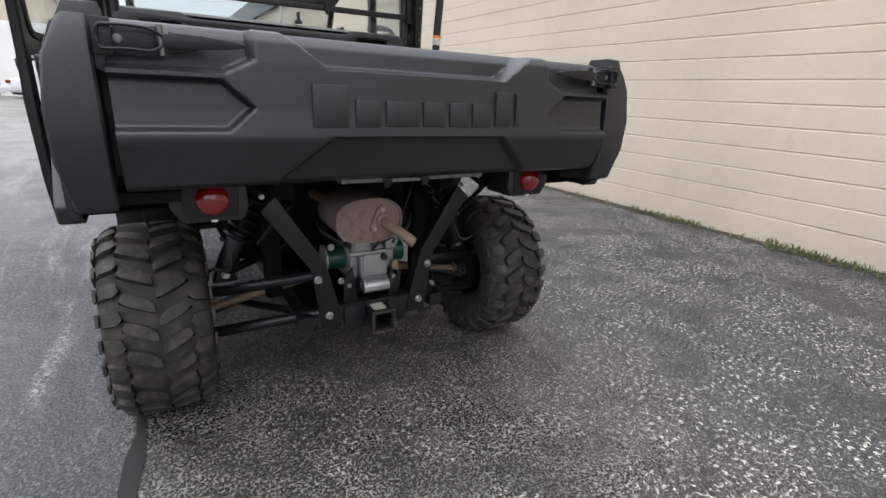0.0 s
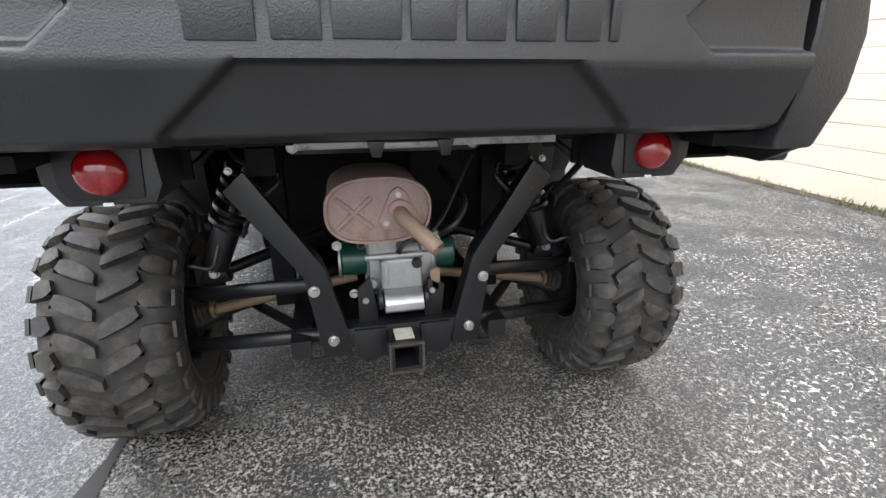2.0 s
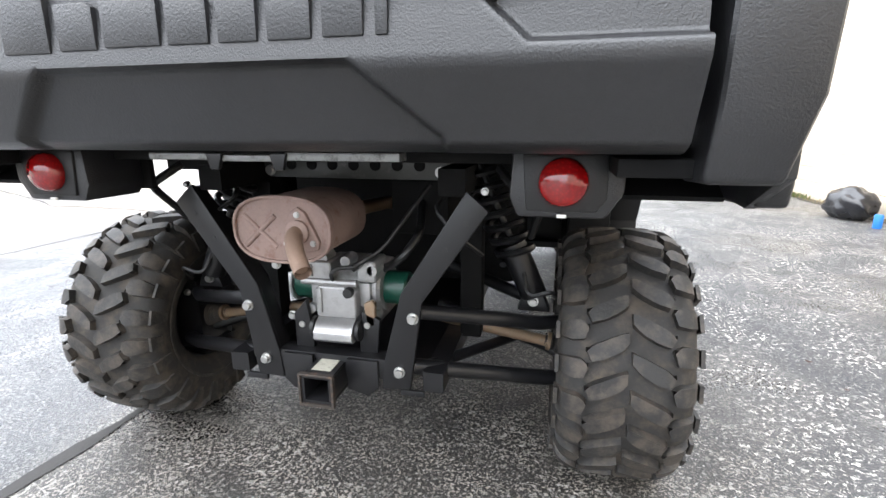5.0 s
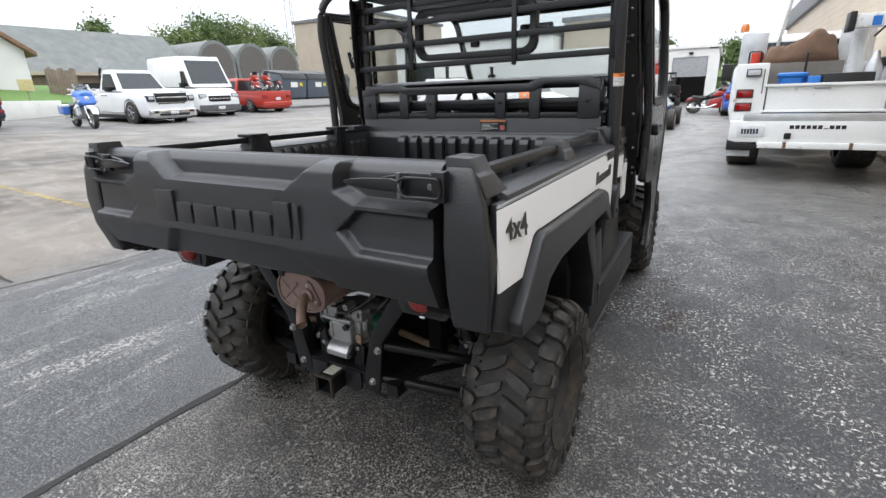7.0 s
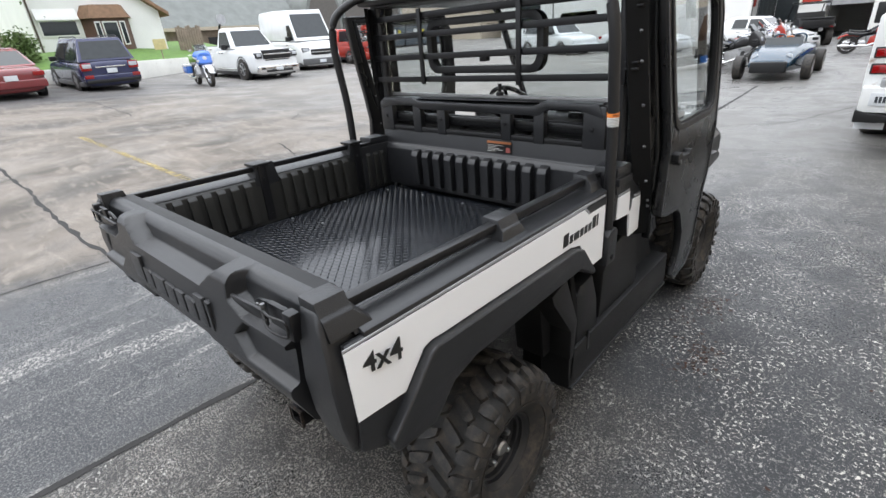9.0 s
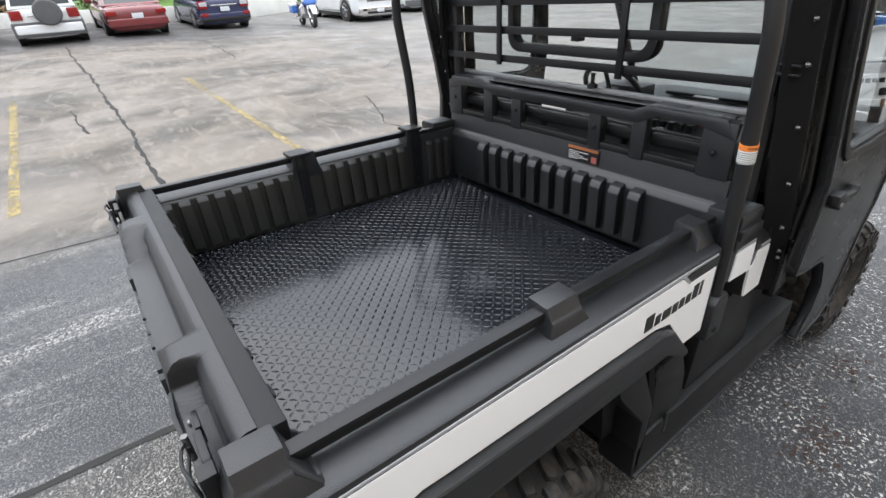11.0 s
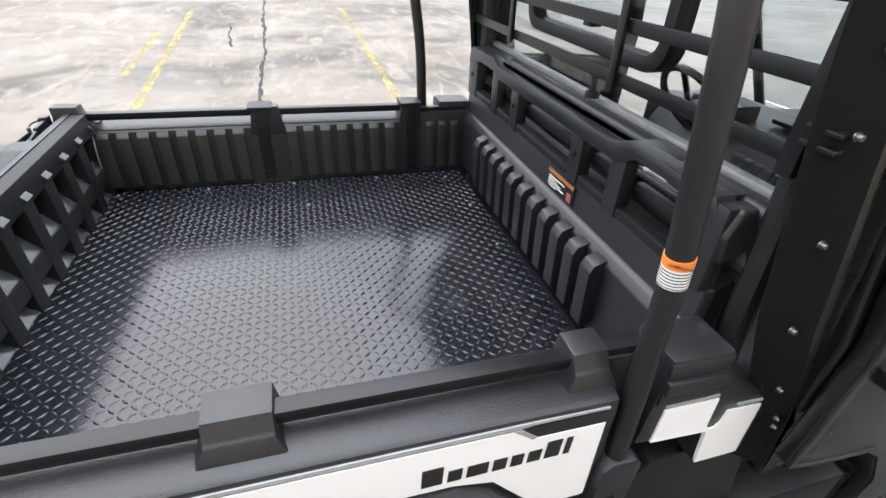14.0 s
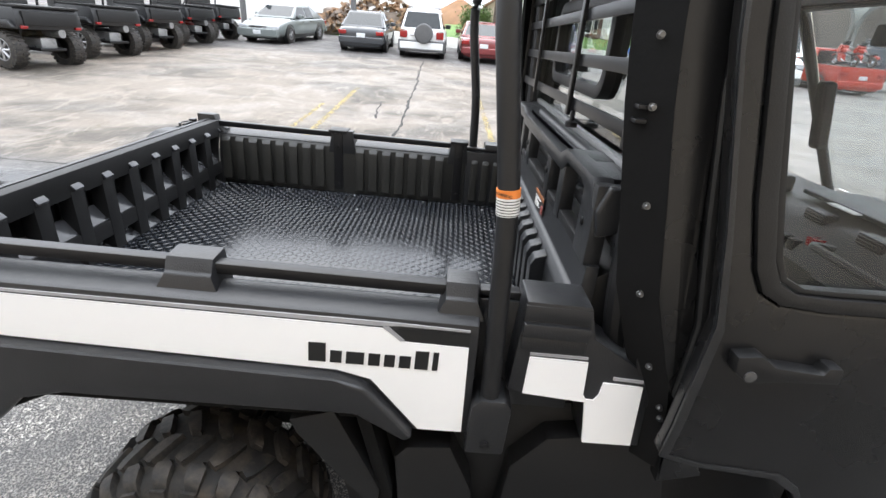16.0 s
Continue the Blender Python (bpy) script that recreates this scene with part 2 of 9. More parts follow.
def tube(pts, r, bm=None, seg=12, bend=0.0, caps=True, square=False):
    """A round (or square) bar swept along a polyline."""
    pts = rounded(pts, bend) if bend and len(pts) > 2 else [Vector(p) for p in pts]
    b = bmesh.new()
    n = 4 if square else seg
    rings = []
    up = Vector((0, 0, 1))
    for i, p in enumerate(pts):
        d = (pts[min(i + 1, len(pts) - 1)] - pts[max(i - 1, 0)]).normalized()
        u = up if abs(d.dot(up)) < 0.95 else Vector((0, 1, 0))
        s = d.cross(u).normalized()
        t = s.cross(d).normalized()
        ring = []
        for k in range(n):
            a = 2 * math.pi * (k + (0.5 if square else 0)) / n
            q = r * (1.414 if square else 1)
            ring.append(b.verts.new(p + s * math.cos(a) * q + t * math.sin(a) * q))
        rings.append(ring)
    for r0, r1 in zip(rings, rings[1:]):
        for k in range(n):
            b.faces.new((r0[k], r0[(k + 1) % n], r1[(k + 1) % n], r1[k]))
    if caps:
        b.faces.new(rings[0][::-1])
        b.faces.new(rings[-1])
    bmesh.ops.recalc_face_normals(b, faces=b.faces)
    return merge(bm, b)


def lathe(profile, axis="x", seg=40, centre=(0, 0, 0), bm=None, closed=False):
    """A profile of (radius, along) turned about an axis."""
    b = bmesh.new()
    rings = []
    for rad, al in profile:
        ring = []
        for k in range(seg):
            a = 2 * math.pi * k / seg
            c, s = rad * math.cos(a), rad * math.sin(a)
            p = {"x": (al, c, s), "y": (c, al, s), "z": (c, s, al)}[axis]
            ring.append(b.verts.new(Vector(p) + Vector(centre)))
        rings.append(ring)
    pairs = list(zip(rings, rings[1:])) + ([(rings[-1], rings[0])] if closed else [])
    for r0, r1 in pairs:
        for k in range(seg):
            b.faces.new((r0[k], r0[(k + 1) % seg], r1[(k + 1) % seg], r1[k]))
    if not closed:
        for ring in (rings[0], rings[-1]):
            b.faces.new(ring)
    bmesh.ops.remove_doubles(b, verts=b.verts, dist=1e-6)
    bmesh.ops.recalc_face_normals(b, faces=b.faces)
    return merge(bm, b)


def bolt(p, axis="y", r=0.011, h=0.012, sign=-1, bm=None):
    """A hex bolt head on a washer, facing along the axis."""
    prof = [(r * 1.35, 0), (r * 1.35, sign * 0.003), (r, sign * 0.003), (r, sign * h * 0.85), (r * 0.85, sign * h)]
    b = bmesh.new()
    b = lathe(prof, axis, 12, p)
    return merge(bm, b)


def words(text, size, material, parent, m, name="lettering", extrude=0.0008, bold=0.0):
    c = bpy.data.curves.new(name, "FONT")
    c.body, c.size, c.extrude, c.offset = text, size, extrude, bold
    c.align_x, c.align_y = "LEFT", "BOTTOM_BASELINE"
    ob = new(name, c)
    dep = bpy.context.evaluated_depsgraph_get()
    me = bpy.data.meshes.new_from_object(ob.evaluated_get(dep))
    bpy.data.objects.remove(ob)
    bpy.data.curves.remove(c)
    me.name = name
    me.materials.clear()
    me.materials.append(material)
    o = new(name, me)
    o.parent = parent
    o.matrix_basis = m
    return o

# ---- the utility vehicle: x to its right, y forward, the rear wheels at y 0.30 ----
utv = thing("utility_vehicle", "black three-seat utility vehicle with white bed graphics, parked on wet asphalt", "utility vehicle")
MID = -0.01


def step(d, w):
    t = min(1.0, max(0.0, 0.5 + d / w))
    return t * t * (3 - 2 * t)


def sag(bm):
    """The cargo bed leans slightly down towards the cab."""
    for v in bm.verts:
        v.co.z -= 0.022 * (v.co.y - 0.35)
    return bm


def lerp_table(table, v):
    if v <= table[0][0]:
        return table[0][1]
    for (a, fa), (b, fb) in zip(table, table[1:]):
        if v <= b:
            return fa + (fb - fa) * (v - a) / (b - a)
    return table[-1][1]


def inside_convex(p, poly):
    """Signed distance to a convex polygon listed anticlockwise, positive inside."""
    d = 9.0
    for (x0, z0), (x1, z1) in zip(poly, poly[1:] + poly[:1]):
        ex, ez = x1 - x0, z1 - z0
        d = min(d, (ex * (p[1] - z0) - ez * (p[0] - x0)) / math.hypot(ex, ez))
    return d


# tailgate
BODY = [(0.879, -0.292), (0.884, -0.314), (0.895, -0.334), (0.990, -0.378), (1.002, -0.380), (1.06, -0.373), (1.16, -0.366), (1.205, -0.360), (1.223, -0.345), (1.228, -0.328)]


def gate_front(x, z):
    u = x - MID
    y = lerp_table(BODY, z)
    a = abs(u)
    s = inside_convex((a, z), [(-1, 1.158), (0.252, 1.158), (0.365, 1.235), (-1, 1.235)])
    y += 0.060 * step(s, 0.010)
    s = inside_convex((a, z), [(0.425, 1.165), (0.485, 1.138), (1, 1.138), (1, 1.26), (0.425, 1.26)])
    y += 0.052 * step(s, 0.010)
    s = inside_convex((a, z), [(0.432, 1.065), (0.485, 1.018), (1, 1.018), (1, 1.118), (0.492, 1.118)])
    y += 0.026 * step(s, 0.009)
    s = inside_convex((a, z), [(-1, 0.80), (0.37, 0.80), (0.37, 0.9), (0.25, 0.999), (-1, 0.999)])
    y += 0.024 * step(s, 0.010)
    return min(y, -0.278)


def make_tailgate():
    b = bmesh.new()
    nx, nz = 260, 84
    x0, x1, z0, z1 = -0.702, 0.676, 0.879, 1.228
    front = [[b.verts.new((x0 + (x1 - x0) * i / nx, gate_front(x0 + (x1 - x0) * i / nx, z0 + (z1 - z0) * j / nz), z0 + (z1 - z0) * j / nz)) for i in range(nx + 1)] for j in range(nz + 1)]
    for j in range(nz):
        for i in range(nx):
            b.faces.new((front[j][i], front[j][i + 1], front[j + 1][i + 1], front[j + 1][i]))
    rim = [front[0][i] for i in range(nx + 1)] + [front[j][nx] for j in range(1, nz + 1)] + [front[nz][i] for i in range(nx - 1, -1, -1)] + [front[j][0] for j in range(nz - 1, 0, -1)]
    back = [b.verts.new((v.co.x, -0.262, v.co.z)) for v in rim]
    n = len(rim)
    for k in range(n):
        b.faces.new((rim[k], rim[(k + 1) % n], back[(k + 1) % n], back[k]))
    return b


tailgate = part("tailgate", make_tailgate(), PLASTIC, utv, "black moulded plastic tailgate with recessed panels", smooth=50)
# inner face: a frame with rows of pockets, its shade and light put into two plastics
b = bmesh.new()
for z0_, z1_ in ((0.906, 0.918), (0.972, 1.030), (1.150, 1.226)):
    box(-0.69, 0.69, -0.264, -0.2165, z0_, z1_, 0.005, b)
part("inner_frame", b, SHADED_LINER, tailgate)
xs = [-0.69 + 1.38 * k / 10 for k in range(11)]
for x in xs:
    xa, xb = max(-0.688, x - 0.027), min(0.688, x + 0.027)
    part("inner_rib", prism([(-0.262, 0.908), (-0.262, 1.165), (-0.2145, 1.165), (-0.2145, 0.908)], "x", xa, xb, 0.003), SHADED_LINER, tailgate)
    part("rib_top", prism([(-0.2170, 1.188), (-0.2035, 1.174), (-0.2060, 1.168), (-0.2170, 1.166)], "x", xa + 0.008, xb - 0.008, 0.001), LIT_WET_PLASTIC, tailgate)
for x in xs[:-1]:
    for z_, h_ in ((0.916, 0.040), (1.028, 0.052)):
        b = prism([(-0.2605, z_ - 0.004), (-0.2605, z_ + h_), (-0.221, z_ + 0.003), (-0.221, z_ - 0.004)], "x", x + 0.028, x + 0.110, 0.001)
        part("pocket_ledge", b, LIT_WET_PLASTIC, tailgate)
    part("pocket_boss", lathe([(0.016, -0.262), (0.015, -0.240), (0.010, -0.234), (0.001, -0.232)], "y", 14, (x + 0.069, 0, 0.962)), LIT_WET_PLASTIC, tailgate)
# wordmark: eight plain raised shapes
mark = part("raised_emblem", bmesh.new(), PLASTIC, tailgate, "plain raised shapes moulded in the tailgate")
part_shapes = [(-0.318, -0.222, 1.024, 1.122), (-0.213, -0.138, 1.026, 1.090), (-0.133, -0.030, 1.028, 1.090), (-0.026, 0.048, 1.028, 1.090), (0.054, 0.122, 1.028, 1.090), (0.128, 0.200, 1.028, 1.091), (0.207, 0.272, 1.029, 1.124), (0.279, 0.305, 1.029, 1.124)]
b = bmesh.new()
prism([(-0.345, 1.020), (0.322, 1.020), (0.322, 1.0225), (-0.345, 1.0225)], "y", -0.3745, -0.366, 0.0, b)
b.to_mesh(mark.data)
b.free()
finish(mark)
# latches at both ends of the tailgate: base plate, keeper, sprung wire bail and a long lever
for s in (-1, 1):
    latch = part("latch", prism([(s * 0.600, 1.158), (s * 0.600, 1.214), (s * 0.672, 1.216), (s * 0.690, 1.200), (s * 0.690, 1.166), (s * 0.672, 1.156)], "y", -0.350, -0.336, 0.004), STEEL_BLACK, tailgate, "black steel over-centre latch with a wire bail")
    part("base_plate", prism([(s * 0.590, 1.164), (s * 0.590, 1.208), (s * 0.540, 1.200), (s * 0.520, 1.188), (s * 0.540, 1.174)], "y", -0.344, -0.334, 0.003), STEEL_BLACK, latch)
    b = bmesh.new()
    for z_ in (1.166, 1.208):
        tube([(s * 0.708, -0.366, 1.187), (s * 0.706, -0.368, z_), (s * 0.660, -0.378, z_ + 0.002), (s * 0.622, -0.372, z_), (s * 0.604, -0.366, (z_ + 1.187) / 2), (s * 0.600, -0.364, 1.187)], 0.0032, b, 8, 0.012)
    part("wire_bail", b, STEEL_BLACK, latch)
    part("pivot_pin", lathe([(0.006, 1.160), (0.006, 1.216)], "z", 12, (s * 0.604, -0.362, 0)), DARK_ZINC, latch)
    lever = [(s * 0.612, 1.180), (s * 0.612, 1.196), (s * 0.585, 1.203), (s * 0.530, 1.202), (s * 0.470, 1.197), (s * 0.448, 1.192), (s * 0.448, 1.186), (s * 0.470, 1.181), (s * 0.530, 1.176), (s * 0.585, 1.174)]
    b = prism(lever, "y", -0.366, -0.358, 0.002)
    for v in b.verts:
        v.co.y -= 0.006 * (1 - min(1.0, abs(abs(v.co.x) - 0.53) / 0.085) ** 2)
    part("lever", b, STEEL_BLACK, latch)
    for x in (0.548, 0.676):
        part("rivet", bolt((s * x, -0.348, 1.187), "y", 0.006, 0.005), DARK_ZINC, latch)

# ---- cargo bed ----
bed = part("cargo_bed", sag(box(-0.72, 0.72, -0.245, 1.22, 0.872, 0.905, 0.004)), BED_STEEL, utv, "wet black tread-plate cargo bed floor")
# raised tread marks of the floor
verts, faces = [], []
pitch = 0.0225
rows_, cols_ = int(1.42 / pitch), int(1.38 / pitch)
for j in range(rows_):
    for i in range(cols_):
        cx, cy = -0.68 + pitch * i, -0.225 + pitch * j
        a = radians(45 if (i + j) % 2 else -45)
        ca, sa = math.cos(a), math.sin(a)
        k = len(verts)
        for u, v, h in ((-0.0136, 0, 0), (0, -0.0048, 0), (0.0136, 0, 0), (0, 0.0048, 0), (-0.0076, 0, 0.0017), (0.0076, 0, 0.0017)):
            x, y = cx + u * ca - v * sa, cy + u * sa + v * ca
            verts.append((x, y, 0.9048 + h - 0.022 * (y - 0.35)))
        faces += [(k, k + 1, k + 4), (k + 1, k + 5, k + 4), (k + 1, k + 2, k + 5), (k + 2, k + 3, k + 5), (k + 3, k + 4, k + 5), (k + 3, k, k + 4)]
me = bpy.data.meshes.new("tread_mark")
me.from_pydata(verts, [], faces)
me.materials.append(BED_STEEL)
tm = new("tread_mark", me)
tm.parent = bed
tm["kind"] = "stuff"

# bed side walls: a hollow moulded wall with a sloping shelf, both sides
def side_wall(s):
    prof = [(0.700, 0.895), (0.702, 1.136), (0.709, 1.144), (0.796, 1.158), (0.812, 1.146), (0.815, 1.118), (0.815, 0.98), (0.80, 0.90), (0.78, 0.895)]
    if s > 0:
        prof[1:4] = [(0.715, 1.150), (0.735, 1.158), (0.800, 1.152)]
    b = prism([(s * x, z) for x, z in prof], "y", -0.25, 1.0, 0.004)
    return sag(b)


for s in (-1, 1):
    wall = part("side_wall", side_wall(s), LIT_BED_PLASTIC if s < 0 else PLASTIC, utv, "black moulded bed side with ribbed inner face")
    # ribs on the inner face
    first = None
    for k in range(19):
        y = -0.195 + 0.0665 * k
        if abs(y - 0.372) < 0.04 or abs(y - 0.97) < 0.04:
            continue
        b = prism([(s * 0.712, 0.915), (s * 0.676, 0.93), (s * 0.689, 1.118), (s * 0.705, 1.139)], "y", y - 0.021, y + 0.021, 0.004)
        part("rib", sag(b), LIT_BED_PLASTIC, wall)
    # stake blocks with stepped feet, and a steel rail through them
    for y0, y1 in ((0.332, 0.432), (0.925, 0.995)):
        b = prism([(s * 0.70, 1.106), (s * 0.70, 1.218), (s * 0.756, 1.214), (s * 0.770, 1.186), (s * 0.776, 1.182), (s * 0.790, 1.142)], "y", y0, y1, 0.005, None, 2)
        for v in b.verts:
            if v.co.z < 1.16:
                v.co.y += 0.018 * (1 if v.co.y > (y0 + y1) / 2 else -1)
        part("stake_block", sag(b), PLASTIC, wall)
    b = box(s * 0.737 - 0.016, s * 0.737 + 0.016, -0.25, 1.0, 1.178, 1.204, 0.004)
    part("rail", sag(b), STEEL_BLACK, wall)
    if s < 0:
        b = prism([(s * 0.708, 1.140), (s * 0.709, 1.1475), (s * 0.794, 1.1610), (s * 0.795, 1.154)], "y", -0.245, 0.995, 0.0005)
        part("sloping_ledge", sag(b), PLASTIC, wall)
    # stakes on the inner face
    for y0 in (0.362, 0.962):
        b = box(s * 0.70 - 0.006, s * 0.70 + 0.006, y0 - 0.022, y0 + 0.022, 0.92, 1.206, 0.003)
        bolt((s * 0.693, y0, 1.14), "x", 0.007, 0.005, -s, b)
        bolt((s * 0.693, y0, 0.95), "x", 0.007, 0.005, -s, b)
        part("stake", sag(b), STEEL_BLACK, wall)
        if s < 0:
            part("stake_cap", sag(box(s * 0.735 - 0.045, s * 0.735 + 0.045, y0 - 0.045, y0 + 0.045, 1.204, 1.219, 0.004)), PLASTIC_DARK, wall)

# corner pillars at the tailgate
for s in (-1, 1):
    prof = [(-0.25, 1.232), (-0.325, 1.232), (-0.338, 1.20), (-0.345, 1.15), (-0.352, 1.05), (-0.345, 0.95), (-0.318, 0.842), (-0.20, 0.835), (-0.19, 0.95), (-0.215, 1.14), (-0.2, 1.16)]
    b = prism(prof, "x", 0.700 if s > 0 else -0.719, s * 0.814, 0.012, None, 3)
    for v in b.verts:
        if abs(v.co.x) > 0.75:
            v.co.x -= s * (0.045 * max(0.0, (v.co.z - 1.12) / 0.1) + 0.02 * max(0.0, (0.92 - v.co.z) / 0.08))
    pillar = part("corner_pillar", b, PLASTIC, utv, "black rounded plastic bed corner")
    part("strike", box(s * 0.70 - 0.016, s * 0.70 + 0.016, -0.362, -0.335, 1.155, 1.222, 0.004), STEEL_BLACK, pillar)
    # stepped block on the corner
    b = prism([(s * 0.70, 1.106), (s * 0.70, 1.235), (s * 0.757, 1.233), (s * 0.772, 1.20), (s * 0.780, 1.195), (s * 0.797, 1.150)], "y", -0.325, -0.243, 0.006)
    for v in b.verts:
        if v.co.z < 1.17 and v.co.y > -0.29:
            v.co.y += 0.035
    part("corner_block", sag(b), PLASTIC, pillar)
    part("corner_step", sag(prism([(s * 0.735, 1.110), (s * 0.735, 1.168), (s * 0.780, 1.165), (s * 0.798, 1.140)], "y", -0.262, -0.205, 0.004)), PLASTIC, pillar)
# loose cable by the far latch
b = tube([(-0.70, -0.262, 1.20), (-0.66, -0.235, 1.19), (-0.675, -0.215, 1.15), (-0.655, -0.215, 1.09), (-0.66, -0.22, 1.03)], 0.0025, None, 6, 0.03)
tube([(-0.70, -0.262, 1.20), (-0.675, -0.235, 1.16), (-0.66, -0.22, 1.20), (-0.69, -0.24, 1.215)], 0.0025, b, 6, 0.02)
part("tether_cable", b, WIRE, tailgate, "looped steel tether cable")

# outer side panels, wheel arch flares and graphics
PANEL = [(-0.305, 0.85), (-0.305, 1.15), (1.0, 1.132), (1.0, 0.84), (0.87, 0.84), (0.75, 0.905), (0.10, 0.91), (0.0, 0.885), (-0.09, 0.80), (-0.2, 0.795)]
FLARE = [(-0.225, 0.80), (-0.235, 0.842), (-0.165, 0.915), (-0.075, 1.016), (-0.05, 1.024), (0.0, 1.020), (0.70, 0.994), (0.765, 0.972), (0.875, 0.842), (0.855, 0.83), (0.745, 0.898), (0.10, 0.900), (0.0, 0.875), (-0.085, 0.79)]
WHITE = [(-0.305, 0.946), (-0.312, 1.138), (0.80, 1.113), (0.838, 1.083), (0.982, 1.079), (0.985, 0.845), (0.884, 0.845), (0.775, 0.979), (0.70, 0.998), (0.0, 1.024), (-0.05, 1.028), (-0.08, 1.02), (-0.155, 0.932)]
prints = []
for s in (-1, 1):
    panel = part("side_panel", prism(PANEL, "x", s * 0.795, s * 0.813, 0.004), PLASTIC, utv)
    b = prism(FLARE, "x", s * 0.80, s * 0.845, 0.010, None, 3)
    part("wheel_arch_flare", b, PLASTIC, panel)
    part("white_graphic", prism(WHITE, "x", s * 0.8125, s * 0.8165, 0.0, None), WHITE_VINYL, panel, "white vinyl graphic along the bed side")
    b = prism([(-0.313, 1.1425), (0.80, 1.1175), (0.835, 1.121), (0.982, 1.117), (0.982, 1.1215), (0.82, 1.128), (-0.313, 1.1475)], "x", s * 0.8125, s * 0.8162, 0.0)
    part("silver_pinstripe", b, GREY_VINYL, panel)
    b = prism([(0.818, 1.108), (0.846, 1.086), (0.982, 1.082), (0.982, 1.112), (0.842, 1.116)], "x", s * 0.8125, s * 0.8158, 0.0)
    part("black_patch", b, BLACK_VINYL, panel)
    b = prism([(0.800, 1.116), (0.812, 1.117), (0.846, 1.087), (0.838, 1.083)], "x", s * 0.8125, s * 0.8175, 0.0)
    part("silver_tick", b, GREY_VINYL, panel)
    # wordmark: eight plain dark shapes
    shapes = [(0.640, 0.682, 0.048), (0.686, 0.716, 0.031), (0.720, 0.764, 0.031), (0.768, 0.798, 0.031), (0.802, 0.830, 0.031), (0.834, 0.864, 0.031), (0.868, 0.902, 0.047), (0.906, 0.923, 0.047)]
    prints.append((panel, s, shapes))
t44 = words("4x4", 0.075, BLACK_VINYL, utv, Matrix.Translation((0.8185, -0.272, 1.062)) @ Matrix(((0, 0, 1, 0), (1, 0.25, 0, 0), (0, 1, 0, 0), (0, 0, 0, 1))), "model_lettering", 0.0008, 0.0012)

# shoulder panels ahead of the roll bar, with the rest of the graphic
for s in (-1, 1):
    prof = [(1.075, 0.97), (1.09, 1.20), (1.225, 1.195), (1.245, 1.12), (1.385, 1.03), (1.40, 0.835), (1.265, 0.835), (1.250, 0.955)]
    shoulder = part("shoulder_panel", prism(prof, "x", s * 0.71, s * 0.812, 0.008), PLASTIC, utv)
    for za, zb, xo in ((1.085, 1.118, 0.816), (1.120, 1.153, 0.824), (1.157, 1.192, 0.815)):
        part("shoulder_step", prism([(1.088, za), (1.088, zb), (1.226, zb - 0.004), (1.228, za - 0.004)], "x", s * 0.80, s * xo, 0.005), PLASTIC, shoulder)
    prof = [(1.110, 0.97), (1.113, 1.067), (1.238, 1.063), (1.243, 0.978), (1.252, 0.964), (1.268, 0.964), (1.277, 0.978), (1.281, 1.013), (1.368, 1.008), (1.378, 0.84), (1.266, 0.84), (1.250, 0.957)]
    part("white_graphic", prism(prof, "x", s * 0.808, s * 0.8160, 0.0), WHITE_VINYL, shoulder)
    b = prism([(1.113, 1.072), (1.236, 1.070), (1.236, 1.076), (1.113, 1.078)], "x", s * 0.808, s * 0.8155, 0.0)
    part("silver_pinstripe", b, GREY_VINYL, shoulder)
    part("silver_pinstripe", prism([(1.30, 1.022), (1.366, 1.018), (1.366, 1.025), (1.30, 1.029)], "x", s * 0.808, s * 0.8155, 0.0), GREY_VINYL, shoulder)
    # socket of the roll bar
    b = prism([(0.995, 0.80), (1.0, 0.935), (1.02, 0.955), (1.075, 0.955), (1.09, 0.935), (1.085, 0.80)], "x", s * 0.74, s * 0.835, 0.008)
    part("roll_bar_socket", b, PLASTIC, shoulder)
    part("socket_bolt", bolt((s * 0.835, 1.04, 0.83), "x", 0.009, 0.006, s), STEEL_BLACK, shoulder)

# ---- headboard ----
head = part("headboard", prism([(1.205, 0.90), (1.20, 1.125), (1.215, 1.15), (1.225, 1.155), (1.23, 1.235), (1.26, 1.235), (1.26, 0.90)], "x", -0.735, 0.70, 0.006), PLASTIC, utv, "black moulded headboard with rectangular openings")
for xa, xb, z0, z1 in ((-0.735, -0.635, 1.23, 1.40), (-0.465, -0.405, 1.23, 1.40), (-0.28, -0.22, 1.23, 1.40), (0.147, 0.205, 1.23, 1.40), (0.335, 0.392, 1.23, 1.40), (0.585, 0.69, 1.23, 1.415)):
    part("head_post", prism([(xa, z0), (xb, z0), (xb, z1), (xa, z1)], "y", 1.222, 1.262, 0.008), PLASTIC, head)
# top member with raised ends, and the shelf behind it
top = [(-0.735, 1.355), (-0.70, 1.42), (-0.47, 1.425), (-0.42, 1.405), (0.33, 1.405), (0.39, 1.428), (0.655, 1.425), (0.69, 1.36), (0.60, 1.385), (0.56, 1.395), (0.42, 1.395), (0.36, 1.362), (-0.40, 1.362), (-0.46, 1.38), (-0.6, 1.38)]
rail_ = part("top_member", prism(top, "y", 1.218, 1.265, 0.008), PLASTIC, head)
part("top_shelf", prism([(-0.70, 1.418), (-0.47, 1.424), (-0.42, 1.404), (0.33, 1.404), (0.39, 1.427), (0.50, 1.4255), (0.50, 1.40), (-0.70, 1.39)], "y", 1.25, 1.355, 0.008), PLASTIC, head)
part("shelf_end", prism([(0.497, 1.4245), (0.655, 1.422), (0.64, 1.40), (0.497, 1.40)], "y", 1.25, 1.312, 0.006), PLASTIC, head)
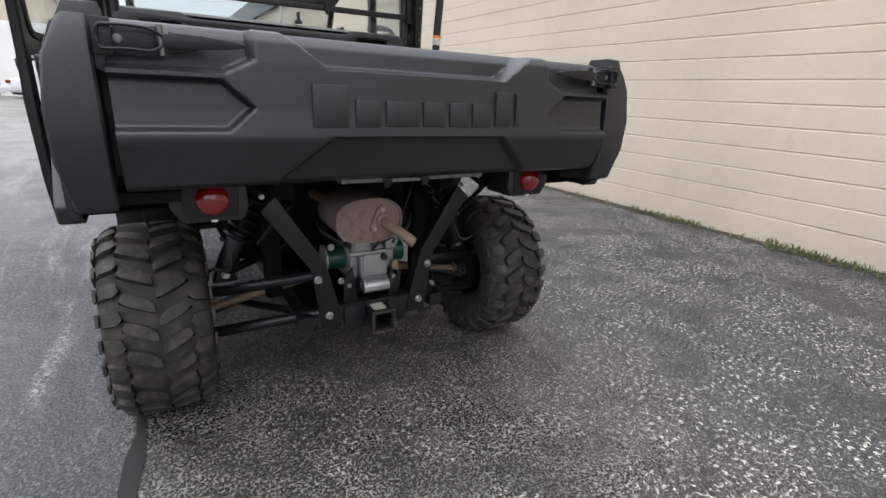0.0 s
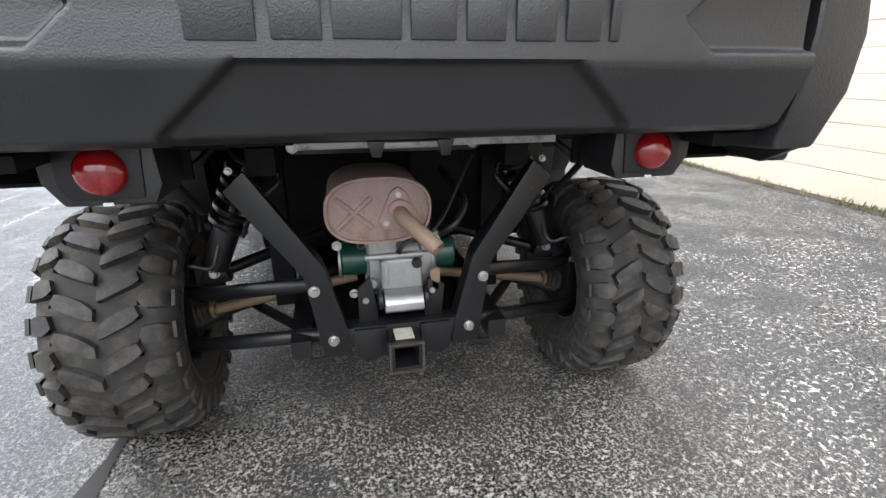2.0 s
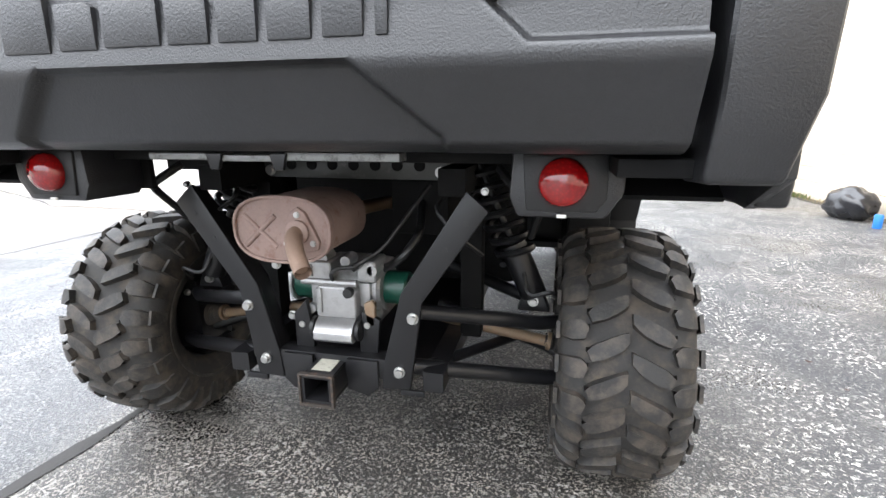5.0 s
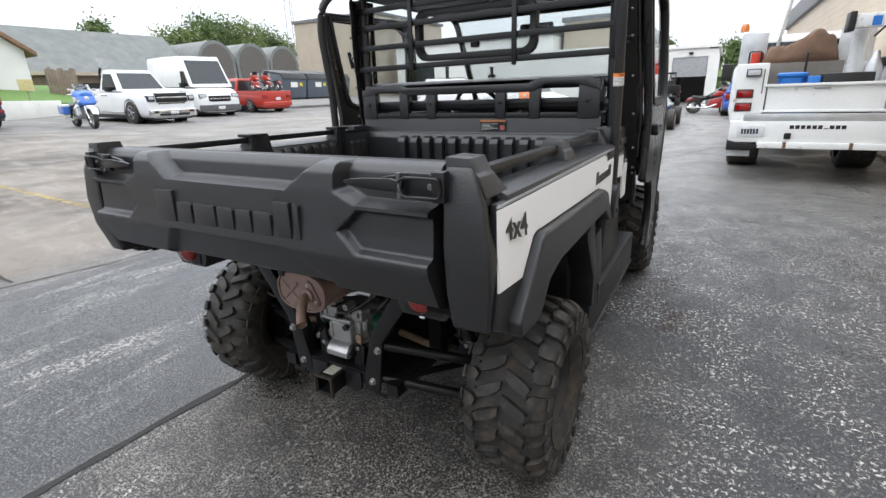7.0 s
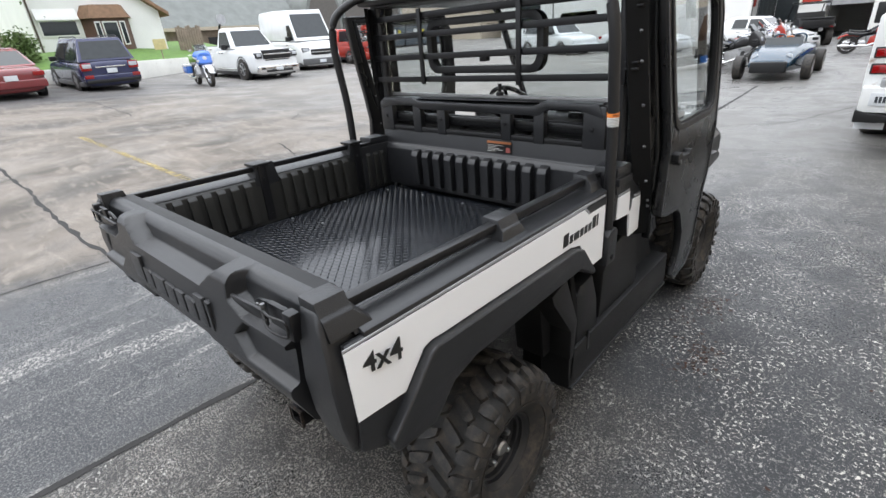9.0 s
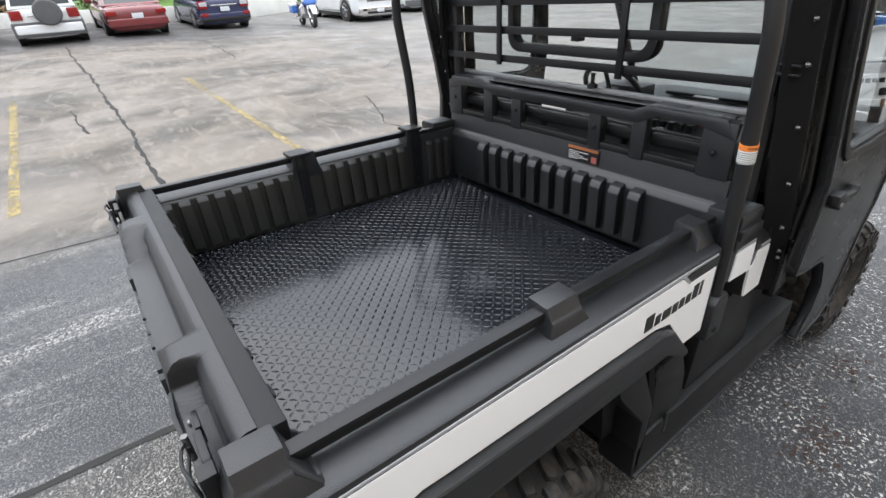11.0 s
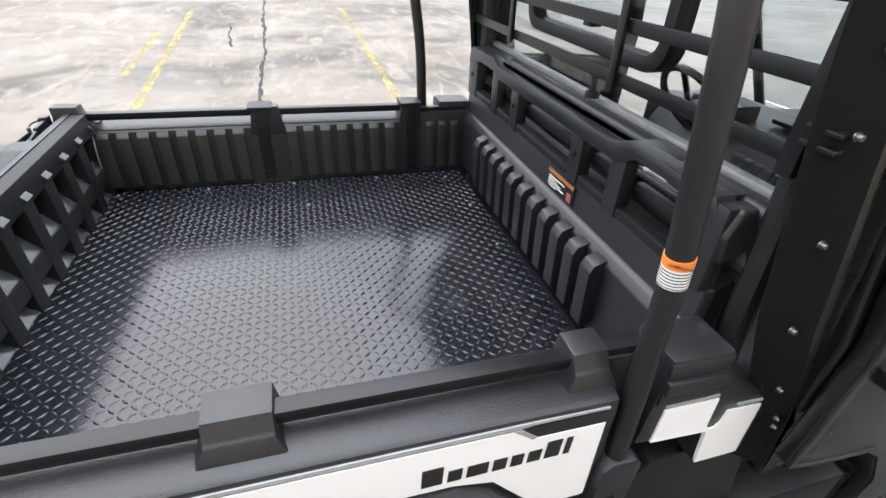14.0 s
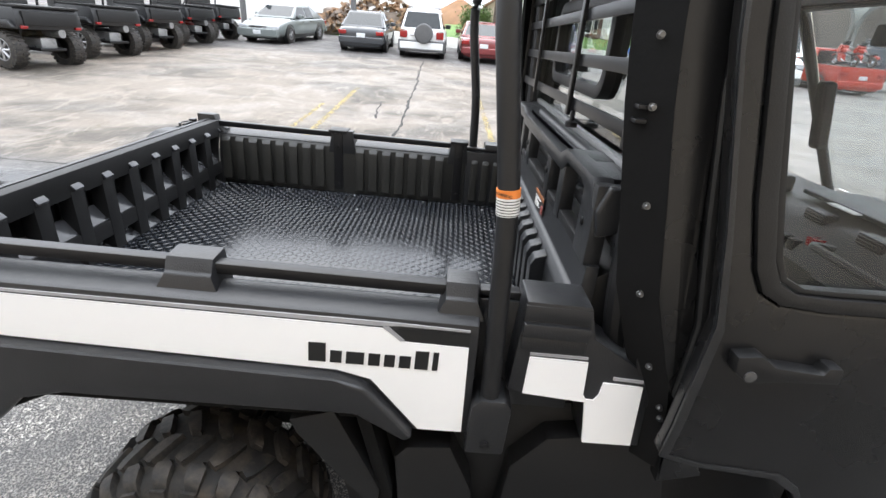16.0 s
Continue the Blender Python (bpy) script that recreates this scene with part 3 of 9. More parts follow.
part("shelf_groove", box(-0.36, 0.28, 1.290, 1.302, 1.4035, 1.4065, 0.001), PLASTIC_DARK, rail_)
part("end_block", prism([(1.235, 1.30), (1.225, 1.36), (1.245, 1.415), (1.312, 1.412), (1.318, 1.32)], "x", 0.655, 0.700, 0.010, None, 3), PLASTIC, head)
part("end_stub", box(0.690, 0.735, 1.275, 1.315, 1.262, 1.296, 0.008), PLASTIC_DARK, head)
for xa, xb in ((-0.635, -0.465), (-0.405, -0.28), (-0.22, 0.147), (0.205, 0.335), (0.392, 0.585)):
    part("crossbar", box(xa, xb, 1.225, 1.262, 1.235, 1.262, 0.006), PLASTIC_DARK, head)
    part("crossbar", box(xa, xb, 1.262, 1.29, 1.30, 1.325, 0.006), PLASTIC_DARK, head)
for k in range(11):
    xc = -0.428 + 0.0845 * k
    b = prism([(1.20, 0.925), (1.165, 0.935), (1.160, 1.105), (1.172, 1.128), (1.205, 1.14)], "x", xc - 0.024, xc + 0.024, 0.005)
    part("rib", b, PLASTIC, head)
for xc in (-0.685, -0.25, 0.175, 0.63):
    part("screw", bolt((xc, 1.221, 1.315), "y", 0.008, 0.005), STEEL_BLACK, head)
lab = part("warning_label", box(0.062, 0.212, 1.2215, 1.2235, 1.166, 1.226, 0.0), BLACK_VINYL, head, "small black and orange warning label")
part("label_band", box(0.063, 0.211, 1.2195, 1.2220, 1.214, 1.225, 0.0), mat("faded orange print", (0.32, 0.12, 0.05), 0.4), lab)
b = bmesh.new()
for k in range(5):
    box(0.068, 0.118 + 0.022 * (k * 2 % 3), 1.2195, 1.222, 1.173 + 0.0075 * k, 1.1742 + 0.0075 * k, 0.0, b)
part("label_print", b, PAPER, lab)
part("label_mark", box(0.180, 0.204, 1.2195, 1.222, 1.172, 1.196, 0.0), mat("pale red print", (0.32, 0.09, 0.08), 0.4), lab)
# bolts along the floor's edges
for x, y in ((-0.66, -0.2), (-0.66, 0.12), (-0.66, 0.45), (-0.66, 0.8), (-0.62, 1.1), (-0.35, 1.13), (-0.05, 1.13), (0.25, 1.13), (0.5, 1.13), (-0.46, 0.5)):
    part("floor_bolt", sag(lathe([(0.007, 0.904), (0.007, 0.906), (0.004, 0.909), (0.001, 0.9095)], "z", 10, (x, y, 0))), DARK_ZINC, bed)
# underside of the bed
b = box(-0.62, 0.62, -0.10, 1.15, 0.85, 0.872, 0.006)
part("bed_frame", b, SHADED_BLACK, utv)
for xa, xb, za, zb in ((-0.206, -0.060, 0.862, 0.874), (-0.056, 0.050, 0.860, 0.871), (0.066, 0.270, 0.862, 0.876)):
    part("bed_rail_edge", box(xa, xb, -0.250, -0.21, za, zb, 0.002), RAIL_GREY, utv, "dull grey steel rail under the bed")
for x in (-0.068, 0.056):
    part("rail_tab", prism([(x - 0.016, 0.874), (x + 0.016, 0.874), (x + 0.008, 0.846), (x - 0.008, 0.846)], "y", -0.256, -0.246, 0.002), STEEL_BLACK, utv)

for s in (-1, 1):
    part("bed_skirt", box(min(s * 0.60, s * 0.79), max(s * 0.60, s * 0.79), -0.27, 0.02, 0.845, 0.872, 0.004), SHADED_BLACK, utv)

# ---- tail lamps ----
for s in (-1, 1):
    b = prism([(s * 0.445, 0.885), (s * 0.628, 0.885), (s * 0.628, 0.81), (s * 0.60, 0.766), (s * 0.455, 0.766), (s * 0.440, 0.80)], "y", -0.175, -0.03, 0.008)
    housing = part("lamp_housing", b, PLASTIC, utv)
    part("lamp_plate", prism([(s * 0.462, 0.872), (s * 0.60, 0.872), (s * 0.60, 0.80), (s * 0.585, 0.778), (s * 0.47, 0.778)], "y", -0.181, -0.17, 0.004), PLASTIC_DARK, housing)
    prof = [(0.041, 0.0), (0.041, -0.012), (0.036, -0.022), (0.026, -0.029), (0.012, -0.033), (0.001, -0.034)]
    part("lamp_lens", lathe(prof, "y", 28, (s * 0.529, -0.178, 0.828)), RED_LENS, housing, "round red tail lamp lens")
    part("lamp_tag", box(s * 0.529 - 0.008, s * 0.529 + 0.008, -0.184, -0.18, 0.768, 0.774, 0.001), PAPER, housing)

# ---- rear frame ----
for s in (-1, 1):
    poly = [(s * 0.337, 0.785), (s * 0.385, 0.742), (s * 0.235, 0.525), (s * 0.204, 0.30), (s * 0.132, 0.296), (s * 0.14, 0.37), (s * 0.185, 0.545)]
    bracket = part("rear_bracket", prism(poly, "y", -0.004, 0.010, 0.003), STEEL_BLACK, utv, "black bent steel frame plate")
    b = prism([(s * 0.345, 0.775), (s * 0.352, 0.779), (s * 0.197, 0.553), (s * 0.150, 0.37), (s * 0.143, 0.37), (s * 0.19, 0.553)], "y", 0.0, 0.055, 0.002)
    part("bracket_flange", b, STEEL_BLACK, bracket)
    for x, z in ((0.214, 0.487), (0.178, 0.346)):
        part("bolt", bolt((s * x, -0.004, z), "y", 0.0105, 0.014), CHROME, bracket)
    part("bolt", bolt((s * 0.372, 0.030, 0.782), "y", 0.0065, 0.012), CHROME, bracket)
    for x, z in ((0.335, 0.715), (0.29, 0.655)):
        part("hole", lathe([(0.006, -0.0048), (0.006, -0.004)], "y", 10, (s * x, 0, z)), PLASTIC_DARK, bracket)
    # suspension arms: an upper and a lower wishbone
    arm = part("upper_arm", tube([(s * 0.20, 0.02, 0.497), (s * 0.50, 0.17, 0.430), (s * 0.57, 0.24, 0.412)], 0.019), STEEL_BLACK, utv)
    part("arm_leg", tube([(s * 0.20, 0.46, 0.49), (s * 0.50, 0.32, 0.430)], 0.018), STEEL_BLACK, arm)
    part("shock_mount", prism([(s * 0.44, 0.45), (s * 0.46, 0.50), (s * 0.505, 0.50), (s * 0.525, 0.45)], "y", 0.195, 0.235, 0.004), STEEL_BLACK, arm)
    part("bolt", bolt((s * 0.481, 0.195, 0.478), "y", 0.0105, 0.014), CHROME, arm)
    low = part("lower_arm", tube([(s * 0.17, 0.02, 0.352), (s * 0.52, 0.16, 0.283), (s * 0.60, 0.22, 0.262)], 0.020), STEEL_BLACK, utv)
    b = tube([(s * 0.17, 0.48, 0.345), (s * 0.52, 0.36, 0.283), (s * 0.60, 0.32, 0.262)], 0.020)
    tube([(s * 0.23, 0.05, 0.340), (s * 0.44, 0.38, 0.298)], 0.015, b)
    part("arm_leg", b, STEEL_BLACK, low)
    part("knuckle", box(s * 0.585, s * 0.63, 0.23, 0.37, 0.22, 0.45, 0.02), STEEL_BLACK, low)
    for y, z in ((0.215, 0.418), (0.205, 0.268)):
        part("bolt", bolt((s * 0.585, y, z), "y", 0.008, 0.012), CHROME, low)
    # drive shaft with ribbed boots
    shaft = part("drive_shaft", tube([(s * 0.10, 0.30, 0.390), (s * 0.61, 0.30, 0.308)], 0.016), AXLE, utv, "rusty brown drive shaft")
    ang = Matrix.Translation((s * 0.62, 0.30, 0.307)) @ Matrix.Rotation(s * radians(9.1), 4, "Y")
    prof = []
    for k in range(7):
        r_ = 0.050 - 0.0042 * k
        prof += [(r_, -0.014 * k), (r_ - 0.010, -0.014 * k - 0.007)]
    prof.append((0.016, -0.105))
    part("boot", lathe([(r_, s * a) for r_, a in prof], "x", 20), RUBBER_DIRTY, shaft, "ribbed dusty rubber boot", m=ang)
    part("boot_clamp", lathe([(0.026, s * -0.088), (0.026, s * -0.098), (0.02, s * -0.098)], "x", 20), AXLE, shaft, m=ang)
    # spring and damper
    top, foot = Vector((s * 0.33, 0.21, 0.83)), Vector((s * 0.482, 0.215, 0.49))
    damper = part("damper", tube([foot, foot.lerp(top, 0.40)], 0.035, None, 16), STEEL_BLACK, utv)
    part("damper_rod", tube([foot.lerp(top, 0.4), top], 0.010), STEEL_BLACK, damper)
    d_ = (top - foot).normalized()
    sx = d_.cross(Vector((0, 1, 0))).normalized()
    sy = sx.cross(d_)
    pts = []
    for k in range(7 * 12 + 1):
        a = 2 * math.pi * k / 12
        pts.append(foot.lerp(top, 0.28 + 0.68 * k / 84) + sx * 0.045 * math.cos(a) + sy * 0.045 * math.sin(a))
    part("coil_spring", tube(pts, 0.0095, None, 6), STEEL_BLACK, damper)
    part("brake_hose", tube([(s * 0.55, 0.20, 0.47), (s * 0.53, 0.14, 0.53), (s * 0.47, 0.15, 0.50), (s * 0.44, 0.22, 0.62)], 0.006, None, 6, 0.04), PLASTIC_DARK, utv)
    part("hose", tube([(s * 0.40, 0.05, 0.83), (s * 0.44, 0.0, 0.79), (s * 0.50, 0.05, 0.77), (s * 0.47, 0.15, 0.66)], 0.010, None, 8, 0.04), PLASTIC_DARK, utv)
# upper cross plate with holes
# dark plates added behind the lamps to keep the gaps there black
plate = part("gap_plate", box(-0.60, -0.43, -0.02, -0.005, 0.775, 0.85, 0.004), SHADED_BLACK, utv)
part("gap_plate", box(0.43, 0.60, -0.02, -0.005, 0.775, 0.85, 0.004), SHADED_BLACK, utv)
plate_ = part("cross_plate", prism([(-0.268, 0.846), (-0.264, 0.815), (-0.250, 0.787), (0.248, 0.785), (0.262, 0.80), (0.288, 0.836), (0.288, 0.848)], "y", 0.198, 0.206, 0.002), mat("dusty black steel", (0.032, 0.034, 0.031), 0.4, wear=0.2, wear_colour=(0.08, 0.075, 0.07), scale=12), utv)
for k in range(7):
    part("hole", lathe([(0.001, 0.1955), (0.0145, 0.1955), (0.0155, 0.1985)], "y", 16, (-0.181 + 0.0602 * k, 0, 0.822)), SHADED_BLACK, plate)
for x in (-0.245, 0.236):
    part("bolt", bolt((x, 0.198, 0.805), "y", 0.011, 0.012), CHROME, plate)
part("frame_rail", box(-0.60, 0.60, 0.22, 0.30, 0.80, 0.848, 0.006), SHADED_BLACK, utv)
for s in (-1, 1):
    part("frame_post", box(s * 0.31 - 0.03, s * 0.31 + 0.03, 0.24, 0.30, 0.34, 0.84, 0.006), SHADED_BLACK, utv)
    part("frame_side", tube([(s * 0.30, 0.02, 0.80), (s * 0.30, 1.3, 0.80)], 0.03, None, 4, square=True), SHADED_BLACK, utv)
    part("frame_low", tube([(s * 0.26, 0.0, 0.325), (s * 0.28, 2.3, 0.325)], 0.025, None, 4, square=True), STEEL_BLACK, utv)
part("skid_plate", box(-0.27, 0.27, 0.10, 2.3, 0.29, 0.297, 0.002), STEEL_BLACK, utv)
# hitch
beam = part("hitch_beam", box(-0.185, 0.185, 0.0, 0.05, 0.318, 0.372, 0.004), STEEL_BLACK, utv)
b = bmesh.new()
box(-0.040, 0.036, -0.082, 0.06, 0.348, 0.356, 0.002, b)
box(-0.040, 0.036, -0.082, 0.06, 0.284, 0.292, 0.002, b)
box(-0.040, -0.032, -0.082, 0.06, 0.292, 0.348, 0.002, b)
box(0.028, 0.036, -0.082, 0.06, 0.292, 0.348, 0.002, b)
part("receiver", b, STEEL_BLACK, beam)
b = bmesh.new()
for x0_, x1_, z0_, z1_ in ((-0.046, 0.042, 0.356, 0.361), (-0.046, 0.042, 0.277, 0.284), (-0.046, -0.040, 0.284, 0.356), (0.036, 0.042, 0.284, 0.356)):
    box(x0_, x1_, -0.087, -0.074, z0_, z1_, 0.001, b)
part("receiver_collar", b, mat("rusty black collar", (0.03, 0.024, 0.02), 0.6, wear=0.3, wear_colour=(0.12, 0.07, 0.045), scale=30), beam, "rust-edged receiver collar")
lb = box(-0.026, 0.022, -0.054, 0.036, 0.3555, 0.3580, 0.0)
part("rating_label", lb, LABEL_GREY, beam, "small worn silver rating label")
for s in (-1, 1):
    part("hitch_lug", prism([(s * 0.045, 0.29), (s * 0.045, 0.37), (s * 0.125, 0.37), (s * 0.125, 0.30), (s * 0.10, 0.275)], "y", -0.012, 0.0, 0.002), STEEL_BLACK, beam)
    part("lower_tab", box(s * 0.21 - 0.03, s * 0.21 + 0.03, -0.006, 0.004, 0.285, 0.30, 0.002), STEEL_BLACK, beam)
# ---- gearbox, green final drive and exhaust ----
gear = part("gearbox", lathe([(0.066, -0.078), (0.074, -0.070), (0.074, -0.040), (0.080, -0.034), (0.080, 0.060), (0.074, 0.066), (0.074, 0.098), (0.066, 0.106)], "x", 32, (0, 0.14, 0.515)), ALU, utv, "bare cast aluminium gearbox")
b = box(-0.070, 0.100, 0.075, 0.24, 0.42, 0.57, 0.02, None, 3)
part("lower_case", b, ALU, gear)
b = prism([(-0.046, 0.458), (-0.048, 0.530), (-0.036, 0.541), (0.048, 0.541), (0.060, 0.530), (0.060, 0.458)], "y", 0.028, 0.09, 0.008, None, 3)
box(-0.040, -0.028, 0.022, 0.05, 0.47, 0.535, 0.004, b)
box(-0.075, -0.044, 0.060, 0.10, 0.455, 0.55, 0.008, b)
box(0.058, 0.088, 0.055, 0.10, 0.48, 0.545, 0.008, b)
part("gearbox_cover", b, ALU, gear)
b = prism([(0.070, 0.402), (0.004, 0.402), (-0.006, 0.412), (-0.004, 0.430), (0.012, 0.450), (0.030, 0.459), (0.070, 0.459)], "x", -0.043, 0.058, 0.003)
part("mount_block", b, ALU_BRIGHT, gear, "bright machined mounting block")
for xa, xb in ((-0.060, -0.0445), (0.0595, 0.074)):
    part("rubber_bush", lathe([(0.020, xa), (0.027, xa + 0.003), (0.027, xb - 0.003), (0.020, xb)], "x", 20, (0, 0.030, 0.430)), PLASTIC_DARK, gear)
b = box(-0.078, -0.004, 0.035, 0.13, 0.552, 0.600, 0.008, None, 3)
box(-0.066, -0.052, 0.028, 0.05, 0.560, 0.592, 0.004, b)
box(0.058, 0.108, 0.045, 0.13, 0.548, 0.604, 0.010, b, 3)
tube([(-0.085, 0.040, 0.547), (0.0, 0.034, 0.549), (0.060, 0.040, 0.547)], 0.009, b, 10)
for x, z in ((-0.085, 0.585), (-0.070, 0.47), (0.098, 0.58), (0.092, 0.455), (-0.030, 0.606), (0.030, 0.600)):
    lathe([(0.013, 0.045), (0.013, 0.085), (0.016, 0.09)], "y", 12, (x, 0, z), b)
part("upper_case", b, ALU, gear)
part("breather", lathe([(0.006, 0.020), (0.011, 0.020), (0.011, 0.070), (0.006, 0.070)], "y", 14, (-0.094, 0, 0.588), closed=True), PLASTIC_DARK, gear)
part("sensor", lathe([(0.012, 0.016), (0.013, 0.020), (0.013, 0.032), (0.001, 0.032)], "y", 14, (0.044, 0, 0.528)), PLASTIC_DARK, gear)
part("linkage", tube([(0.002, 0.030, 0.556), (0.004, 0.015, 0.575), (0.020, 0.020, 0.590), (0.070, 0.035, 0.592)], 0.005, None, 8, 0.01), PLASTIC_DARK, gear)
part("rusty_tab", prism([(0.084, 0.442), (0.080, 0.500), (0.100, 0.508), (0.108, 0.500), (0.106, 0.442)], "y", 0.030, 0.046, 0.003), AXLE, gear)
for x, z in ((-0.152, 0.585), (-0.118, 0.452), (0.086, 0.444), (-0.090, 0.432)):
    part("bolt", bolt((x, 0.040, z), "y", 0.009, 0.012), CHROME, gear)
green = part("final_drive", lathe([(0.040, -0.146), (0.045, -0.141), (0.045, -0.07), (0.040, -0.065), (0.040, 0.1), (0.044, 0.105), (0.044, 0.160), (0.040, 0.165)], "x", 24, (0, 0.14, 0.510)), GREEN, utv, "green painted final drive housing")
part("flange", lathe([(0.052, -0.152), (0.052, -0.146)], "x", 24, (0, 0.14, 0.510)), ALU, green)
part("mount_tab", prism([(-0.11, 0.37), (-0.11, 0.46), (-0.075, 0.50), (-0.06, 0.40), (-0.06, 0.37)], "y", 0.03, 0.045, 0.003), STEEL_BLACK, utv)
part("mount_tab", prism([(0.11, 0.37), (0.12, 0.46), (0.075, 0.48), (0.065, 0.40), (0.065, 0.37)], "y", 0.03, 0.045, 0.003), STEEL_BLACK, utv)
def ring(outer, inner, axis, a0, a1, w=0.003):
    b = bmesh.new()

    def place(p, a):
        return {"x": (a, p[0], p[1]), "y": (p[0], a, p[1])}[axis]

    n = len(outer)
    vs = [[b.verts.new(place(p, a)) for p in poly] for poly, a in ((outer, a0), (outer, a1), (inner, a1), (inner, a0))]
    for q in range(4):
        r0, r1 = vs[q], vs[(q + 1) % 4]
        for k in range(n):
            b.faces.new((r0[k], r0[(k + 1) % n], r1[(k + 1) % n], r1[k]))
    bmesh.ops.recalc_face_normals(b, faces=b.faces)
    return bevel(b, w, 40)


# muffler: an oval can with a crossed stamping and a flanged tail pipe
def oval(cx, cz, rx, rz, n=36, e=2.6):
    out = []
    for k in range(n):
        a = 2 * math.pi * k / n
        c, s_ = math.cos(a), math.sin(a)
        out.append((cx + rx * math.copysign(abs(c) ** (2 / e), c), cz + rz * math.copysign(abs(s_) ** (2 / e), s_)))
    return out


muffler = part("muffler", prism(oval(-0.055, 0.702, 0.112, 0.070), "y", -0.075, 0.13, 0.006), RUST, utv, "oval rusty brown muffler")
b = prism(oval(-0.055, 0.702, 0.115, 0.073), "y", -0.08, -0.068, 0.004)
part("end_cap", b, RUST, muffler)
part("rolled_rim", ring(oval(-0.055, 0.702, 0.1175, 0.0755), oval(-0.055, 0.702, 0.1105, 0.0685), "y", -0.0875, -0.066, 0.003), RUST, muffler)
b = bmesh.new()
for a in (radians(42), radians(-42)):
    dx, dz = 0.052 * math.cos(a), 0.052 * math.sin(a)
    tube([(-0.108 - dx, -0.080, 0.698 - dz), (-0.108 + dx, -0.080, 0.698 + dz)], 0.006, b, 8)
part("stamped_cross", b, RUST, muffler)
flange = part("pipe_flange", prism([(-0.052, 0.662), (-0.056, 0.68), (-0.030, 0.742), (-0.012, 0.755), (0.006, 0.742), (0.036, 0.68), (0.032, 0.662), (0.0, 0.655), (-0.02, 0.655)], "y", -0.090, -0.078, 0.004), RUST, muffler)
for x, z in ((-0.012, 0.738), (-0.040, 0.675), (0.022, 0.677)):
    part("rivet", bolt((x, -0.090, z), "y", 0.005, 0.005), CHROME, muffler)
b = tube([(-0.010, -0.085, 0.703), (-0.010, -0.118, 0.697), (0.022, -0.165, 0.672), (0.054, -0.198, 0.645)], 0.0175, None, 16, 0.03, caps=False)
tube([(0.046, -0.190, 0.652), (0.0, -0.125, 0.690)], 0.014, b, 12)
part("tail_pipe", b, PIPE, muffler, "tan rusted tail pipe")
part("collar", lathe([(0.026, -0.092), (0.026, -0.100), (0.017, -0.106)], "y", 18, (-0.010, 0, 0.702)), RUST, muffler)
part("exhaust_pipe", tube([(-0.05, 0.12, 0.70), (-0.05, 0.6, 0.66), (0.05, 0.9, 0.6)], 0.022), AXLE, muffler)
# engine block and dark liner behind, so that the space is closed
part("engine", box(-0.42, 0.42, 0.62, 1.15, 0.38, 0.84, 0.03), SHADED_BLACK, utv)
part("air_box", box(0.07, 0.24, 0.28, 0.5, 0.62, 0.78, 0.02), SHADED_BLACK, utv)
part("hose", tube([(0.09, 0.12, 0.56), (0.16, 0.08, 0.60), (0.20, 0.12, 0.66), (0.16, 0.3, 0.72)], 0.011, None, 8, 0.04), PLASTIC_DARK, utv)
part("hose", tube([(-0.10, 0.10, 0.58), (-0.16, 0.12, 0.62), (-0.15, 0.25, 0.70)], 0.008, None, 8, 0.03), PLASTIC_DARK, utv)
part("cable", tube([(0.05, 0.05, 0.58), (0.07, 0.02, 0.60), (0.12, 0.06, 0.63), (0.22, 0.15, 0.78)], 0.006, None, 8, 0.03), PLASTIC_DARK, utv)
part("clamp", lathe([(0.014, -0.006), (0.014, 0.006)], "x", 14, (-0.10, 0.06, 0.60)), CHROME, utv)
part("cable", tube([(0.30, 0.12, 0.80), (0.25, 0.05, 0.74), (0.31, 0.03, 0.68), (0.36, 0.10, 0.62)], 0.005, None, 6, 0.03), PLASTIC_DARK, utv)
part("cable", tube([(-0.30, 0.12, 0.80), (-0.26, 0.06, 0.75), (-0.33, 0.04, 0.70), (-0.38, 0.12, 0.60)], 0.006, None, 6, 0.03), PLASTIC_DARK, utv)
for s in (-1, 1):
    b = prism([(-0.10, 0.79), (0.02, 0.85), (0.74, 0.85), (0.80, 0.60), (0.78, 0.32), (0.80, 0.32), (0.83, 0.60), (0.77, 0.862), (0.0, 0.862), (-0.11, 0.80)], "x", s * 0.56, s * 0.80, 0.003)
    part("wheel_well", b, SHADED_BLACK, utv)

# ---- wheels ----
def tyre_radius(u):
    return lerp_table([(0, 0.312), (0.07, 0.310), (0.11, 0.303), (0.135, 0.288), (0.148, 0.262), (0.150, 0.235), (0.142, 0.20), (0.125, 0.168), (0.115, 0.155)], u)


def make_tyre():
    us = [0.115, 0.125, 0.142, 0.150, 0.148, 0.142, 0.135, 0.122, 0.11, 0.09, 0.06, 0.03]
    rr = [0.155, 0.168, 0.20, 0.235, 0.262, 0.277, 0.288, 0.297, 0.303, 0.307, 0.310, 0.312]
    prof = list(zip(rr, us)) + [(0.312, 0)] + list(zip(rr[::-1], [-u for u in us[::-1]]))
    return lathe(prof + [(0.15, -0.11), (0.15, 0.11)], "x", 72, closed=True)


